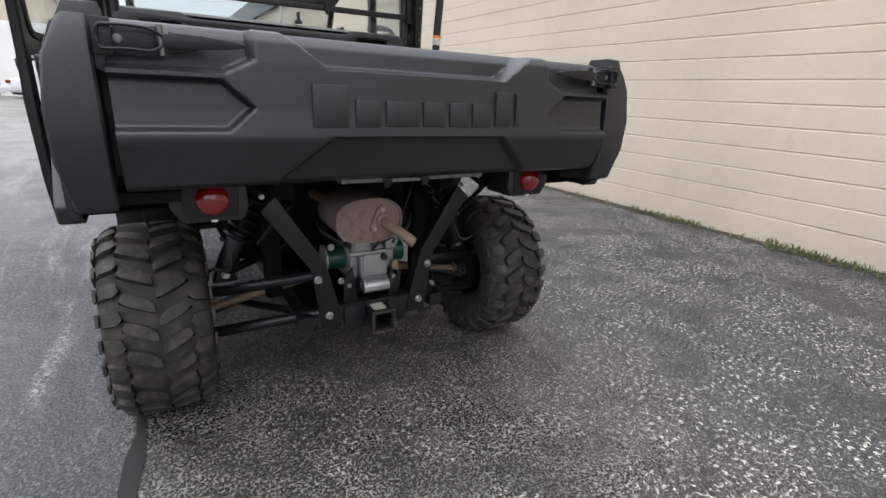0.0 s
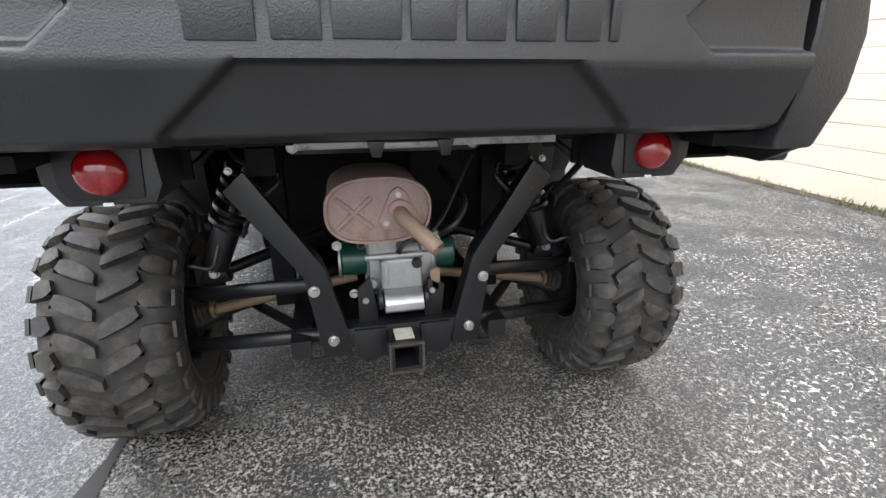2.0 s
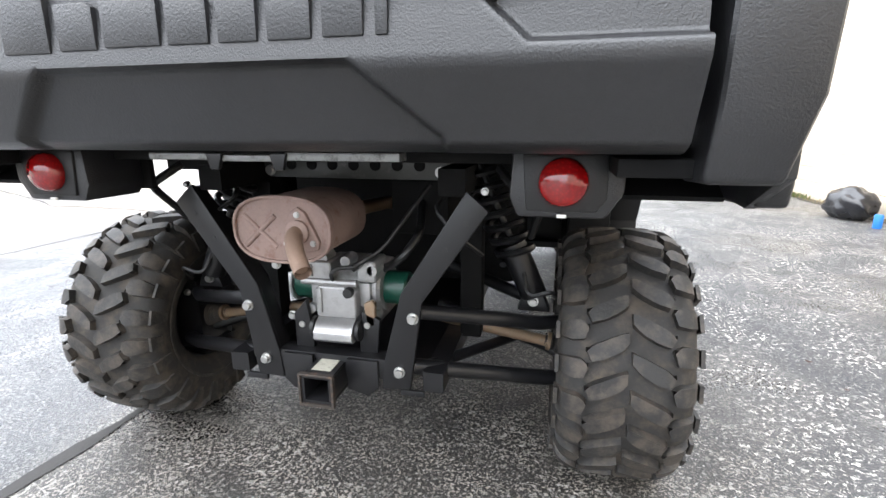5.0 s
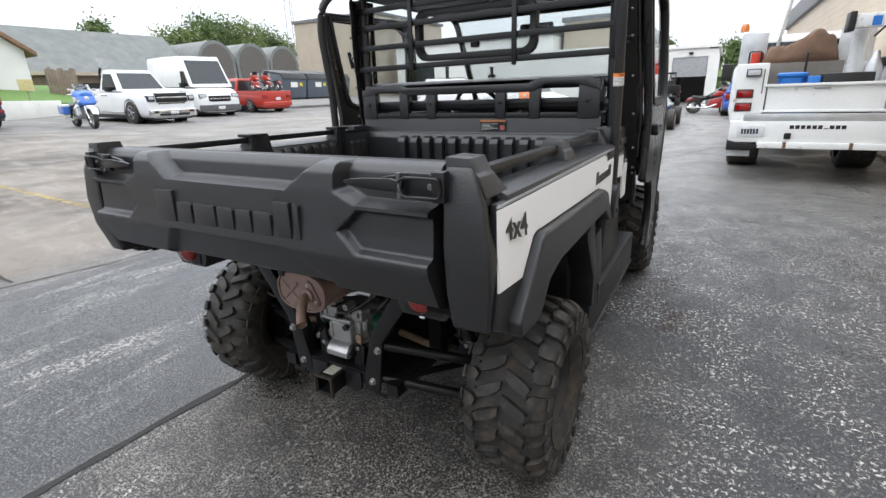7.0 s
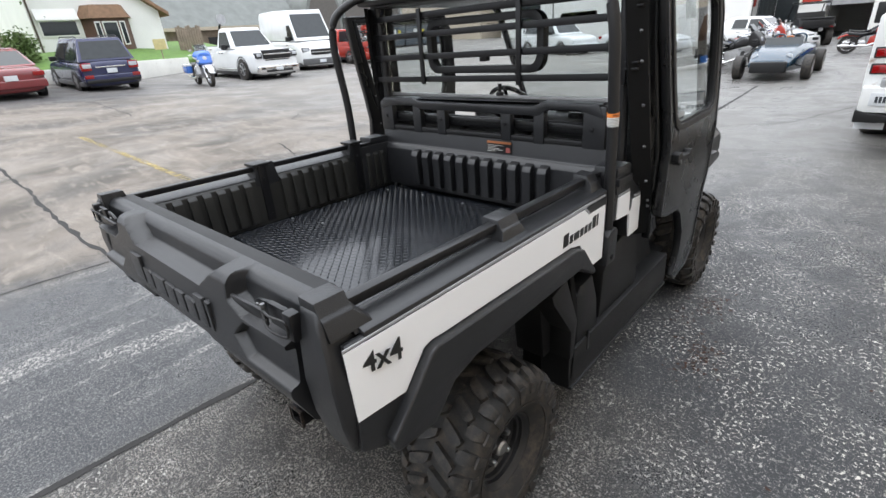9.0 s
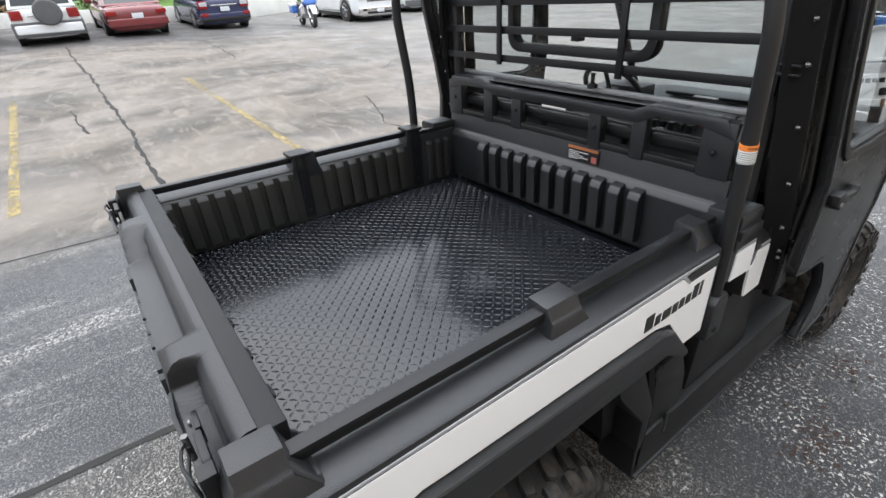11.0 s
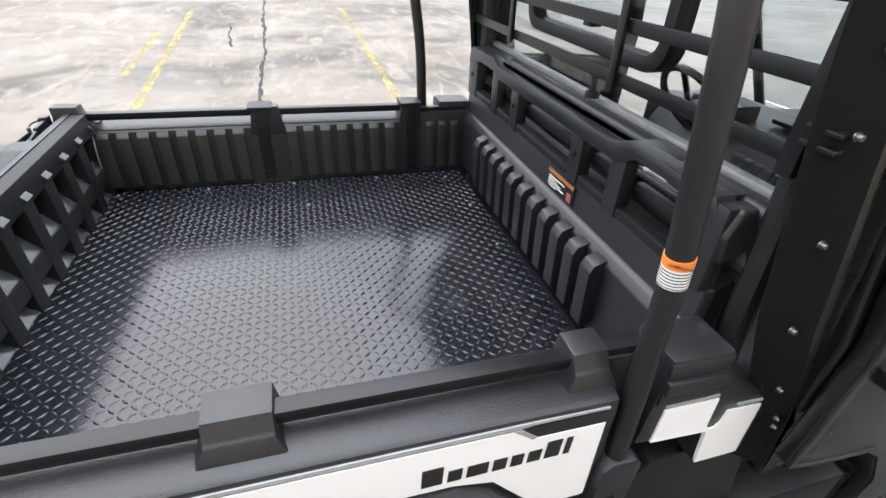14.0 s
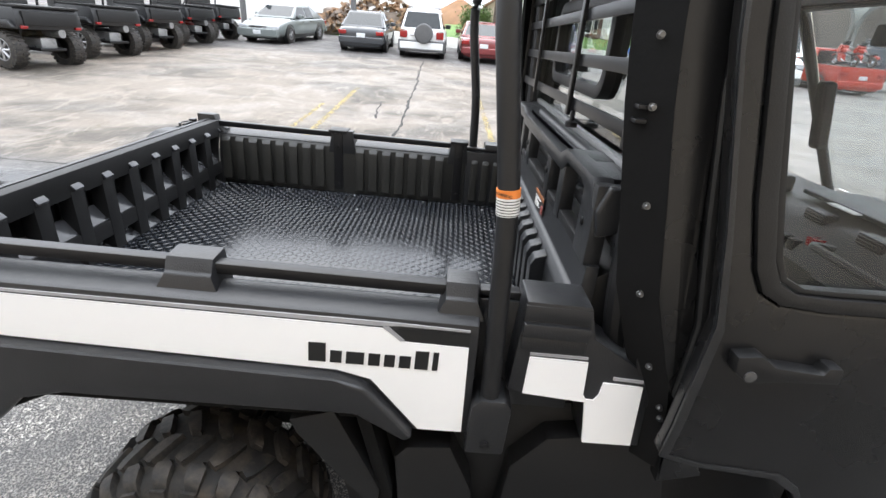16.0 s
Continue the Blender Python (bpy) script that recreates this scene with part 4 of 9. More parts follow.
def lug(b, a0, poly, h, n=5):
    """A tread block: a polygon in (across, along), laid on the curved tread and raised by h."""
    us = [p[0] for p in poly]
    u0, u1 = min(us), max(us)

    def span(u):
        hits = []
        for (ua, va), (ub, vb) in zip(poly, poly[1:] + poly[:1]):
            if (ua - u) * (ub - u) <= 0 and abs(ua - ub) > 1e-9:
                hits.append(va + (vb - va) * (u - ua) / (ub - ua))
        return (min(hits), max(hits)) if hits else (0, 0)

    rows_ = []
    for i in range(n + 1):
        u = u0 + (u1 - u0) * (0.002 + 0.996 * i / n)
        v0, v1 = span(u)
        r = tyre_radius(abs(u))
        e = 0.003 if 0 < i < n else 0.006
        top = r + h * (1.0 if 0 < i < n else 0.86)
        row = []
        for v, q in ((v0, r - 0.006), (v0 + e, top), (v1 - e, top), (v1, r - 0.006)):
            a = a0 + v / 0.32
            row.append(b.verts.new((u, q * math.cos(a), q * math.sin(a))))
        rows_.append(row)
    for r0, r1 in zip(rows_, rows_[1:]):
        for k in range(3):
            b.faces.new((r0[k], r0[k + 1], r1[k + 1], r1[k]))
    b.faces.new(rows_[0])
    b.faces.new(rows_[-1][::-1])


def make_tread():
    b = bmesh.new()
    n = 24
    for k in range(n):
        a = 2 * math.pi * k / n
        for s in (-1, 1):
            off = a + (0.0 if s < 0 else math.pi / n)
            lug(b, off, [(s * 0.086, -0.010), (s * 0.102, -0.024), (s * 0.1495, -0.024), (s * 0.1495, 0.016), (s * 0.120, 0.026), (s * 0.090, 0.022)], 0.021, 7)
            lug(b, off + math.pi / n, [(s * 0.004, -0.046), (s * 0.034, -0.033), (s * 0.074, -0.014), (s * 0.092, 0.0), (s * 0.088, 0.030), (s * 0.056, 0.022), (s * 0.024, 0.005), (s * 0.004, -0.012)], 0.020, 8)
    return b


def make_sidewall():
    b = bmesh.new()
    for s in (-1, 1):
        lathe([(0.205, s * 0.143), (0.205, s * 0.1475), (0.213, s * 0.1495), (0.213, s * 0.146)], "x", 60, bm=b, closed=True)
        for k in range(24):
            a = 2 * math.pi * k / 24 + (0.0 if s < 0 else math.pi / 24)
            low_ = 0.232 if k % 2 else 0.252
            q = [(0.292, a - 0.065), (low_, a - 0.05), (low_, a + 0.05), (0.292, a + 0.07)]
            lo = [b.verts.new((s * 0.147, r * math.cos(t), r * math.sin(t))) for r, t in q]
            hi = [b.verts.new((s * 0.1555, r * math.cos(t), r * math.sin(t))) for r, t in q]
            b.faces.new(hi)
            for i in range(4):
                b.faces.new((lo[i], lo[(i + 1) % 4], hi[(i + 1) % 4], hi[i]))
    return b


def make_wheel(x, y, s, dirty):
    """A wheel whose outer side faces s along x."""
    w = part("wheel", lathe([(0.158, -0.112), (0.162, -0.108), (0.150, -0.10), (0.140, -0.06), (0.140, 0.05), (0.150, 0.10), (0.162, 0.108), (0.158, 0.112), (0.147, 0.104), (0.140, 0.090), (0.133, 0.086), (0.131, 0.072), (0.123, 0.068), (0.120, 0.052), (0.111, 0.044), (0.085, 0.042), (0.072, 0.058), (0.045, 0.062), (0.040, 0.056), (0.040, -0.02), (0.12, -0.02), (0.134, -0.06), (0.146, -0.104)], "x", 48, closed=True), RIM, utv, "black steel wheel")
    w.matrix_basis = Matrix.Translation((x, y, 0.325)) @ (Matrix.Identity(4) if s > 0 else Matrix.Rotation(math.pi, 4, "Z"))
    tyre = part("tyre", make_tyre(), RUBBER_DIRTY if dirty else RUBBER, w, "chunky muddy all-terrain tyre")
    part("tread", make_tread(), RUBBER, tyre)
    part("sidewall_rib", make_sidewall(), RUBBER, tyre)["kind"] = "stuff"
    part("hub", lathe([(0.030, 0.05), (0.030, 0.083), (0.024, 0.090), (0.010, 0.092), (0.001, 0.092)], "x", 20), CHROME, w)
    for k in range(4):
        a = math.pi / 4 + k * math.pi / 2
        part("lug_nut", lathe([(0.014, 0.055), (0.014, 0.075), (0.010, 0.086), (0.001, 0.088)], "x", 8, (0, 0.060 * math.cos(a), 0.060 * math.sin(a))), CHROME, w)
    return w


rear_r = make_wheel(0.695, 0.298, 1, True)
for x, y, s in ((-0.695, 0.298, -1), (0.71, 2.61, 1), (-0.71, 2.61, -1)):
    m = Matrix.Translation((x, y, 0.325)) @ (Matrix.Identity(4) if s > 0 else Matrix.Rotation(math.pi, 4, "Z")) @ Matrix.Rotation(0.37 * x + y, 4, "X")
    copy_thing(rear_r, m)

# ---- roll bars, rear screen and cab ----
for s in (-1, 1):
    pts = [(s * 0.808, 1.042, 0.90), (s * 0.802, 1.028, 1.40), (s * 0.802, 0.985, 1.72), (s * 0.770, 0.985, 1.86), (s * 0.70, 1.10, 1.945), (s * 0.66, 1.9, 1.965)]
    bar = part("roll_bar", tube(pts, 0.021, None, 16, 0.09), TUBE_BLACK, utv, "satin black steel roll bar")
    if s > 0:
        path_ = rounded(pts, 0.09)

        def on_bar(z):
            """The middle of the bar at the height z."""
            for p, q in zip(path_, path_[1:]):
                if p.z <= z <= q.z:
                    return p.lerp(q, (z - p.z) / (q.z - p.z))

        def sleeve(z0, z1, r):
            return tube([on_bar(z0 + (z1 - z0) * k / 4) for k in range(5)], r, None, 24)

        lab = part("bar_label", sleeve(1.378, 1.428, 0.0224), PAPER, bar, "white and orange warning label")
        part("label_band", sleeve(1.413, 1.4285, 0.0227), ORANGE, lab)
        for k in range(6):
            part("label_line", sleeve(1.3795 + 0.0055 * k, 1.3812 + 0.0055 * k, 0.02265), BLACK_VINYL, lab)
        ax_, nr_ = Vector((0.63, 0.777, 0)), Vector((0.777, -0.63, 0))
        pos_ = on_bar(1.4175) + nr_ * 0.0230 - ax_ * 0.0155
        words("WARNING", 0.0078, BLACK_VINYL, lab, Matrix(((ax_.x, 0, nr_.x, pos_.x), (ax_.y, 0, nr_.y, pos_.y), (0, 1, 0, pos_.z), (0, 0, 0, 1))), "label_word", 0.0004)
# rear screen of flat bars
screen = part("rear_screen", box(-0.791, -0.759, 1.235, 1.262, 1.50, 1.90, 0.004), STEEL_BLACK, utv, "black steel bar screen behind the cab")
part("screen_upright", box(0.719, 0.751, 1.235, 1.262, 1.50, 1.90, 0.004), STEEL_BLACK, screen)
for z in (1.517, 1.632, 1.742, 1.835):
    part("screen_bar", prism([(-0.775, z - 0.015), (0.735, z - 0.001), (0.735, z + 0.029), (-0.775, z + 0.015)], "y", 1.246, 1.254, 0.002), STEEL_BLACK, screen)
for x in (-0.372, 0.245):
    part("screen_upright", box(x - 0.013, x + 0.013, 1.232, 1.244, 1.495, 1.87, 0.003), STEEL_BLACK, screen)
for z in (1.575, 1.80):
    part("clamp", box(0.745, 0.80, 1.225, 1.245, z - 0.016, z - 0.008, 0.002), STEEL_BLACK, screen)
    part("clamp", box(0.745, 0.80, 1.225, 1.245, z + 0.008, z + 0.016, 0.002), STEEL_BLACK, screen)
# clear rear panel with a framed sliding window
glass = part("rear_glass", box(-0.72, 0.72, 1.322, 1.328, 1.435, 1.90, 0.0), GLASS, utv, "clear polycarbonate rear panel")
glass.visible_shadow = False
part("glass_trim", box(-0.72, 0.72, 1.312, 1.338, 1.42, 1.437, 0.003), ALU, glass, "pale aluminium edge of the rear panel")


def loop_frame(y, z, dy, dz, r, w, d, x0):
    """A rounded rectangular frame in the plane x = x0 (y, z), as a closed bar."""
    pts = []
    for cy, cz, a0 in ((y + dy - r, z + dz - r, 0), (y - dy + r, z + dz - r, 90), (y - dy + r, z - dz + r, 180), (y + dy - r, z - dz + r, 270)):
        for k in range(6):
            a = radians(a0 + 18 * k)
            pts.append((cy + r * math.cos(a), cz + r * math.sin(a)))
    return pts


part("window_frame", ring(loop_frame(-0.02, 1.68, 0.36, 0.135, 0.07, 0, 0, 0), loop_frame(-0.02, 1.68, 0.325, 0.10, 0.045, 0, 0, 0), "y", 1.295, 1.345), PLASTIC_DARK, glass)
part("window_latch", box(-0.03, 0.01, 1.30, 1.34, 1.60, 1.63, 0.004), PLASTIC_DARK, glass)
part("glass_knob", lathe([(0.02, 1.44), (0.02, 1.455), (0.008, 1.46), (0.008, 1.49), (0.014, 1.495)], "z", 12, (0.10, 1.29, 0)), PLASTIC_DARK, glass)


def lean(bm, s):
    for v in bm.verts:
        v.co.x -= s * 0.075 * max(0.0, v.co.z - 1.2)
    return bm


def bent_flange(s):
    """A bent strip behind the cab corner, turned half to the rear."""
    b = bmesh.new()
    rows_ = []
    for z, y in ((0.80, 1.425), (0.975, 1.404), (1.08, 1.355), (1.246, 1.298), (1.419, 1.273), (1.589, 1.246), (1.70, 1.235), (1.90, 1.222)):
        rows_.append([b.verts.new(p) for p in ((s * 0.794, y - 0.034, z), (s * 0.852, y + 0.030, z), (s * 0.840, y + 0.040, z), (s * 0.784, y - 0.022, z))])
    for r0, r1 in zip(rows_, rows_[1:]):
        for k in range(4):
            b.faces.new((r0[k], r0[(k + 1) % 4], r1[(k + 1) % 4], r1[k]))
    b.faces.new(rows_[0])
    b.faces.new(rows_[-1][::-1])
    return b


# bolted corner sheets and door pillars
for s in (-1, 1):
    prof = [(1.440, 0.77), (1.424, 0.975), (1.385, 1.08), (1.328, 1.246), (1.303, 1.419), (1.276, 1.589), (1.262, 1.72), (1.250, 1.90), (1.33, 1.90), (1.345, 1.62), (1.375, 1.379), (1.41, 1.20), (1.415, 1.0), (1.54, 0.80)]
    sheet = part("corner_sheet", lean(prism(prof, "x", s * 0.815, s * 0.852, 0.006), s), DOOR_PLASTIC, utv, "black sheet-metal cab corner with small bolts")
    part("bolt_flange", lean(bent_flange(s), s), SHADED_BLACK, sheet, "black bent flange with small bolts")
    liner = [(1.255, 1.90), (1.26, 1.45), (1.31, 1.2), (1.37, 0.95), (1.46, 0.95), (1.475, 1.22), (1.435, 1.42), (1.41, 1.64), (1.395, 1.90)]
    part("pillar_liner", lean(prism(liner, "x", s * 0.780, s * 0.812, 0.004), s), PLASTIC_DARK, utv)
    for y, z in ((1.246, 1.589), (1.273, 1.419), (1.298, 1.246), (1.355, 1.08), (1.404, 0.975), (1.412, 0.945), (1.235, 1.70), (1.385, 1.13)):
        xb = 0.833 - 0.075 * max(0, z - 1.2)
        part("bolt", bolt((s * xb, y, z), "x", 0.0052, 0.010, s), DARK_ZINC, sheet)
    prof = [(1.335, 1.90), (1.345, 1.62), (1.378, 1.39), (1.41, 1.20), (1.41, 1.02), (1.47, 1.0), (1.47, 1.22), (1.43, 1.42), (1.40, 1.64), (1.385, 1.90)]
    part("door_seal", lean(prism(prof, "x", s * 0.82, s * 0.862, 0.012, None, 3), s), PLASTIC_DARK, sheet)

DOOR = [(1.30, 1.88), (1.325, 1.70), (1.385, 1.41), (1.415, 1.23), (1.40, 0.99), (1.392, 0.91), (1.47, 0.888), (1.645, 0.868), (1.70, 0.83), (1.78, 0.70), (1.78, 0.56), (1.72, 0.46), (1.76, 0.425), (1.95, 0.445), (2.04, 0.52), (2.065, 0.70), (2.095, 0.86), (2.135, 0.94), (2.15, 1.20), (2.16, 1.45), (2.13, 1.75), (2.06, 1.88)]
DOOR_OPEN = DOOR[:5] + [(1.43, 0.62), (1.47, 0.43), (1.52, 0.415)] + DOOR[12:]
WIN_OUT = [(1.345, 1.86), (1.372, 1.70), (1.42, 1.46), (1.452, 1.345), (1.475, 1.302), (1.515, 1.280), (1.60, 1.272), (1.90, 1.272), (2.02, 1.278), (2.075, 1.30), (2.095, 1.36), (2.10, 1.50), (2.085, 1.70), (2.05, 1.81), (1.98, 1.86), (1.7, 1.865)]


def shrink(poly, d):
    cx, cy = sum(p[0] for p in poly) / len(poly), sum(p[1] for p in poly) / len(poly)
    out = []
    for x, y in poly:
        l = math.hypot(x - cx, y - cy)
        out.append((x + (cx - x) * d / l * 1.2, y + (cy - y) * d / l * 1.2))
    return out


def make_door(s, m, outer=DOOR):
    # the shell: a sheet with a window hole, bridged from the outline to the hole
    b = bmesh.new()
    layers = []
    for a in (s * 0.868, s * 0.905):
        vo = [b.verts.new((a, y, z)) for y, z in outer]
        vi = [b.verts.new((a, y, z)) for y, z in WIN_OUT]
        eo = [b.edges.new((vo[i], vo[(i + 1) % len(vo)])) for i in range(len(vo))]
        ei = [b.edges.new((vi[i], vi[(i + 1) % len(vi)])) for i in range(len(vi))]
        bmesh.ops.triangle_fill(b, edges=eo + ei, use_beauty=True)
        layers.append((vo, vi))
    for k in (0, 1):
        r0, r1 = layers[0][k], layers[1][k]
        n = len(r0)
        for i in range(n):
            b.faces.new((r0[i], r0[(i + 1) % n], r1[(i + 1) % n], r1[i]))
    bmesh.ops.recalc_face_normals(b, faces=b.faces)
    bevel(b, 0.010, 40, 3)
    door = part("cab_door", lean(b, s), DOOR_PLASTIC, utv, "black moulded cab door with a clear window", m=m, smooth=40)
    fr = ring(WIN_OUT, shrink(WIN_OUT, 0.028), "x", s * 0.862, s * 0.912, 0.005)
    frame_ = part("window_frame", lean(fr, s), PLASTIC_DARK, door)
    g = prism(shrink(WIN_OUT, 0.024), "x", s * 0.880, s * 0.886, 0.0)
    pane = part("window_pane", lean(g, s), GLASS, door)
    pane.visible_shadow = False
    b = ring(shrink(WIN_OUT, 0.030), shrink(WIN_OUT, 0.040), "x", s * 0.884, s * 0.905, 0.002)
    part("inner_seal", lean(b, s), PLASTIC_DARK, frame_)
    b = prism([(1.455, 1.185), (1.50, 1.19), (1.53, 1.168), (1.62, 1.160), (1.625, 1.175), (1.652, 1.175), (1.656, 1.14), (1.55, 1.136), (1.49, 1.128), (1.460, 1.150)], "x", s * 0.900, s * 0.934, 0.006)
    handle = part("door_handle", b, PLASTIC_DARK, door)
    part("door_lock", lathe([(0.011, s * 0.934), (0.011, s * 0.938), (0.004, s * 0.939)], "x", 14, (0, 1.487, 1.147)), DARK_ZINC, handle)
    rim_ = ring(outer, shrink(outer, 0.016), "x", s * 0.903, s * 0.909, 0.002)
    part("door_rim", lean(rim_, s), PLASTIC, door)
    b = prism([(1.508, 1.545), (1.530, 1.548), (1.506, 1.652), (1.484, 1.650)], "x", s * 0.826, s * 0.850, 0.009, None, 3)
    part("inner_latch", b, PLASTIC_DARK, door)
    return door


make_door(1, Matrix.Identity(4))
hinge = Vector((-0.88, 2.42, 0))
make_door(-1, Matrix.Translation(hinge) @ Matrix.Rotation(radians(-13), 4, "Z") @ Matrix.Translation(-hinge), DOOR_OPEN)

# body below the doors and ahead of the rear wheels
for s in (-1, 1):
    low = part("rocker_panel", prism([(0.775, 0.282), (0.765, 0.473), (1.70, 0.470), (1.98, 0.468), (1.99, 0.29)], "x", s * 0.66, s * 0.80, 0.010), PLASTIC_DARK, utv)
    part("body_recess", prism([(0.70, 0.46), (0.655, 0.80), (1.10, 0.86), (1.45, 0.87), (1.75, 0.80), (1.85, 0.62), (1.95, 0.46)], "x", s * 0.58, s * 0.715, 0.006), PLASTIC_DARK, low)
    part("sill_line", box(min(s * 0.70, s * 0.806), max(s * 0.70, s * 0.806), 0.79, 1.98, 0.268, 0.284, 0.003), PLASTIC, low)
    part("side_box", prism([(0.85, 0.472), (0.83, 0.72), (0.86, 0.755), (0.967, 0.765), (1.03, 0.62), (1.05, 0.472)], "x", s * 0.62, s * 0.79, 0.010), PLASTIC_DARK, low)
    part("side_box", prism([(1.10, 0.472), (1.12, 0.70), (1.20, 0.80), (1.40, 0.83), (1.50, 0.74), (1.56, 0.472)], "x", s * 0.60, s * 0.775, 0.010), PLASTIC_DARK, low)
    part("side_flap", prism([(0.60, 0.80), (0.585, 0.84), (0.69, 0.875), (0.80, 0.63), (0.78, 0.46), (0.75, 0.46), (0.75, 0.60)], "x", s * 0.66, s * 0.812, 0.006), PLASTIC_DARK, low)
    part("vent_slot", box(min(s * 0.795, s * 0.803), max(s * 0.795, s * 0.803), 0.93, 0.95, 0.40, 0.50, 0.002), STEEL_BLACK, low)
    # front fender and its flare
    prof = [(2.18, 0.80), (2.36, 0.795), (2.44, 0.875), (2.64, 0.895), (2.67, 0.925), (2.60, 0.952), (2.44, 0.965), (2.20, 0.98)]
    part("front_flare", prism(prof, "x", s * 0.70, s * 0.845, 0.012), PLASTIC, utv)
    part("front_fender", prism([(2.18, 0.90), (2.18, 1.20), (2.45, 1.17), (2.70, 1.12), (3.0, 0.98), (3.0, 0.85), (2.6, 0.88)], "x", s * 0.45, s * 0.77, 0.03), PLASTIC_DARK, utv)
    part("fender_graphic", prism([(2.22, 1.0), (2.22, 1.16), (2.46, 1.14), (2.66, 1.09), (2.9, 1.0), (2.6, 0.98)], "x", s * 0.768, s * 0.7735, 0.0), GREY_VINYL, utv)
part("hood", prism([(2.40, 0.60), (2.40, 1.18), (2.85, 1.15), (3.25, 1.0), (3.3, 0.55)], "x", -0.50, 0.50, 0.04), PLASTIC_DARK, utv)
part("front_bumper", box(-0.55, 0.55, 3.25, 3.36, 0.42, 0.66, 0.03), PLASTIC_DARK, utv)
part("floor_pan", box(-0.68, 0.68, 1.35, 2.45, 0.34, 0.37, 0.004), PLASTIC_DARK, utv)
part("firewall", box(-0.68, 0.68, 2.40, 2.44, 0.37, 1.15, 0.004), PLASTIC_DARK, utv)
# roof
roof = part("roof", prism([(1.16, 1.905), (1.14, 1.93), (1.25, 1.975), (2.2, 1.985), (2.5, 1.955), (2.52, 1.925), (2.4, 1.915)], "x", -0.76, 0.76, 0.015), PLASTIC_DARK, utv, "black moulded cab roof")
part("roof_lining", box(-0.70, 0.70, 1.2, 2.4, 1.895, 1.905, 0.002), DASH, roof)
for s in (-1, 1):
    part("front_pillar", tube([(s * 0.66, 2.80, 1.10), (s * 0.68, 2.38, 1.90), (s * 0.68, 1.35, 1.93)], 0.024, None, 10, 0.08), TUBE_BLACK, utv)
    part("rear_pillar", tube([(s * 0.72, 1.38, 0.75), (s * 0.735, 1.30, 1.15), (s * 0.72, 1.275, 1.90)], 0.026, None, 10, 0.08), TUBE_BLACK, utv)
part("windscreen_bar", tube([(-0.68, 2.38, 1.895), (0.68, 2.38, 1.895)], 0.02), TUBE_BLACK, utv)
ws = part("windscreen", prism([(2.79, 1.14), (2.40, 1.88), (2.406, 1.884), (2.796, 1.144)], "x", -0.65, 0.65, 0.0), GLASS, utv, "clear windscreen")
ws.visible_shadow = False
# seats
for x0, x1 in ((-0.66, -0.22), (-0.21, 0.21), (0.22, 0.66)):
    b = prism([(1.42, 0.62), (1.42, 0.74), (1.95, 0.78), (2.0, 0.74), (1.98, 0.62)], "x", x0, x1, 0.03)
    seat = part("seat_cushion", b, SEAT, utv, "black vinyl seat")
    part("seat_back", prism([(1.40, 0.74), (1.36, 1.20), (1.39, 1.27), (1.44, 1.27), (1.47, 1.20), (1.50, 0.78)], "x", x0, x1, 0.035, None, 3), SEAT, seat)
part("seat_base", box(-0.66, 0.66, 1.40, 1.95, 0.37, 0.62, 0.02), PLASTIC_DARK, utv)
part("cross_tube", tube([(-0.72, 1.30, 1.30), (0.72, 1.30, 1.30)], 0.03), TUBE_BLACK, utv)
part("cross_tube", tube([(-0.72, 1.30, 1.40), (0.72, 1.30, 1.40)], 0.024), TUBE_BLACK, utv)
part("rear_cowl", prism([(1.262, 0.80), (1.262, 1.20), (1.33, 1.24), (1.36, 0.80)], "x", -0.68, 0.68, 0.02), PLASTIC_DARK, utv)
# dash
dash = part("dashboard", prism([(2.17, 0.85), (2.10, 1.06), (2.20, 1.19), (2.46, 1.23), (2.46, 0.80)], "x", -0.66, 0.66, 0.03), DASH, utv, "grey plastic dashboard")
part("instrument_pod", box(-0.45, -0.22, 2.14, 2.30, 1.14, 1.27, 0.025), PLASTIC_DARK, dash)
part("glove_box", box(0.25, 0.60, 2.09, 2.20, 0.92, 1.06, 0.015), PLASTIC_DARK, dash)
for k in range(5):
    part("switch", box(-0.12 + 0.05 * k, -0.085 + 0.05 * k, 2.115, 2.16, 1.08, 1.12, 0.004), PLASTIC_DARK, dash)
part("hazard_switch", box(0.14, 0.18, 2.13, 2.17, 1.12, 1.15, 0.004), RED_LENS, dash)
b = bmesh.new()
tilt_m = Matrix.Translation((-0.335, 2.06, 1.25)) @ Matrix.Rotation(radians(-55), 4, "X")
pts = [tilt_m @ Vector((0.175 * math.cos(2 * math.pi * k / 28), 0.175 * math.sin(2 * math.pi * k / 28), 0)) for k in range(29)]
wheel_ = part("steering_wheel", tube(pts, 0.015, b, 8, caps=False), PLASTIC_DARK, utv)
for a in (20, 160, 270):
    part("spoke", tube([tilt_m @ Vector((0, 0, -0.02)), tilt_m @ Vector((0.17 * math.cos(radians(a)), 0.17 * math.sin(radians(a)), 0))], 0.012, None, 6), PLASTIC_DARK, wheel_)
part("steering_column", tube([tilt_m @ Vector((0, 0, 0)), (-0.335, 2.3, 0.95)], 0.03), PLASTIC_DARK, wheel_)
for x in (0.06, 0.30, 0.52):
    vent = part("air_vent", box(x - 0.05, x + 0.05, 2.19, 2.24, 1.175, 1.215, 0.008), PLASTIC_DARK, dash)
    for q in range(3):
        part("vent_slat", box(x - 0.045, x + 0.045, 2.186, 2.194, 1.182 + 0.011 * q, 1.185 + 0.011 * q, 0.001), STEEL_BLACK, vent)
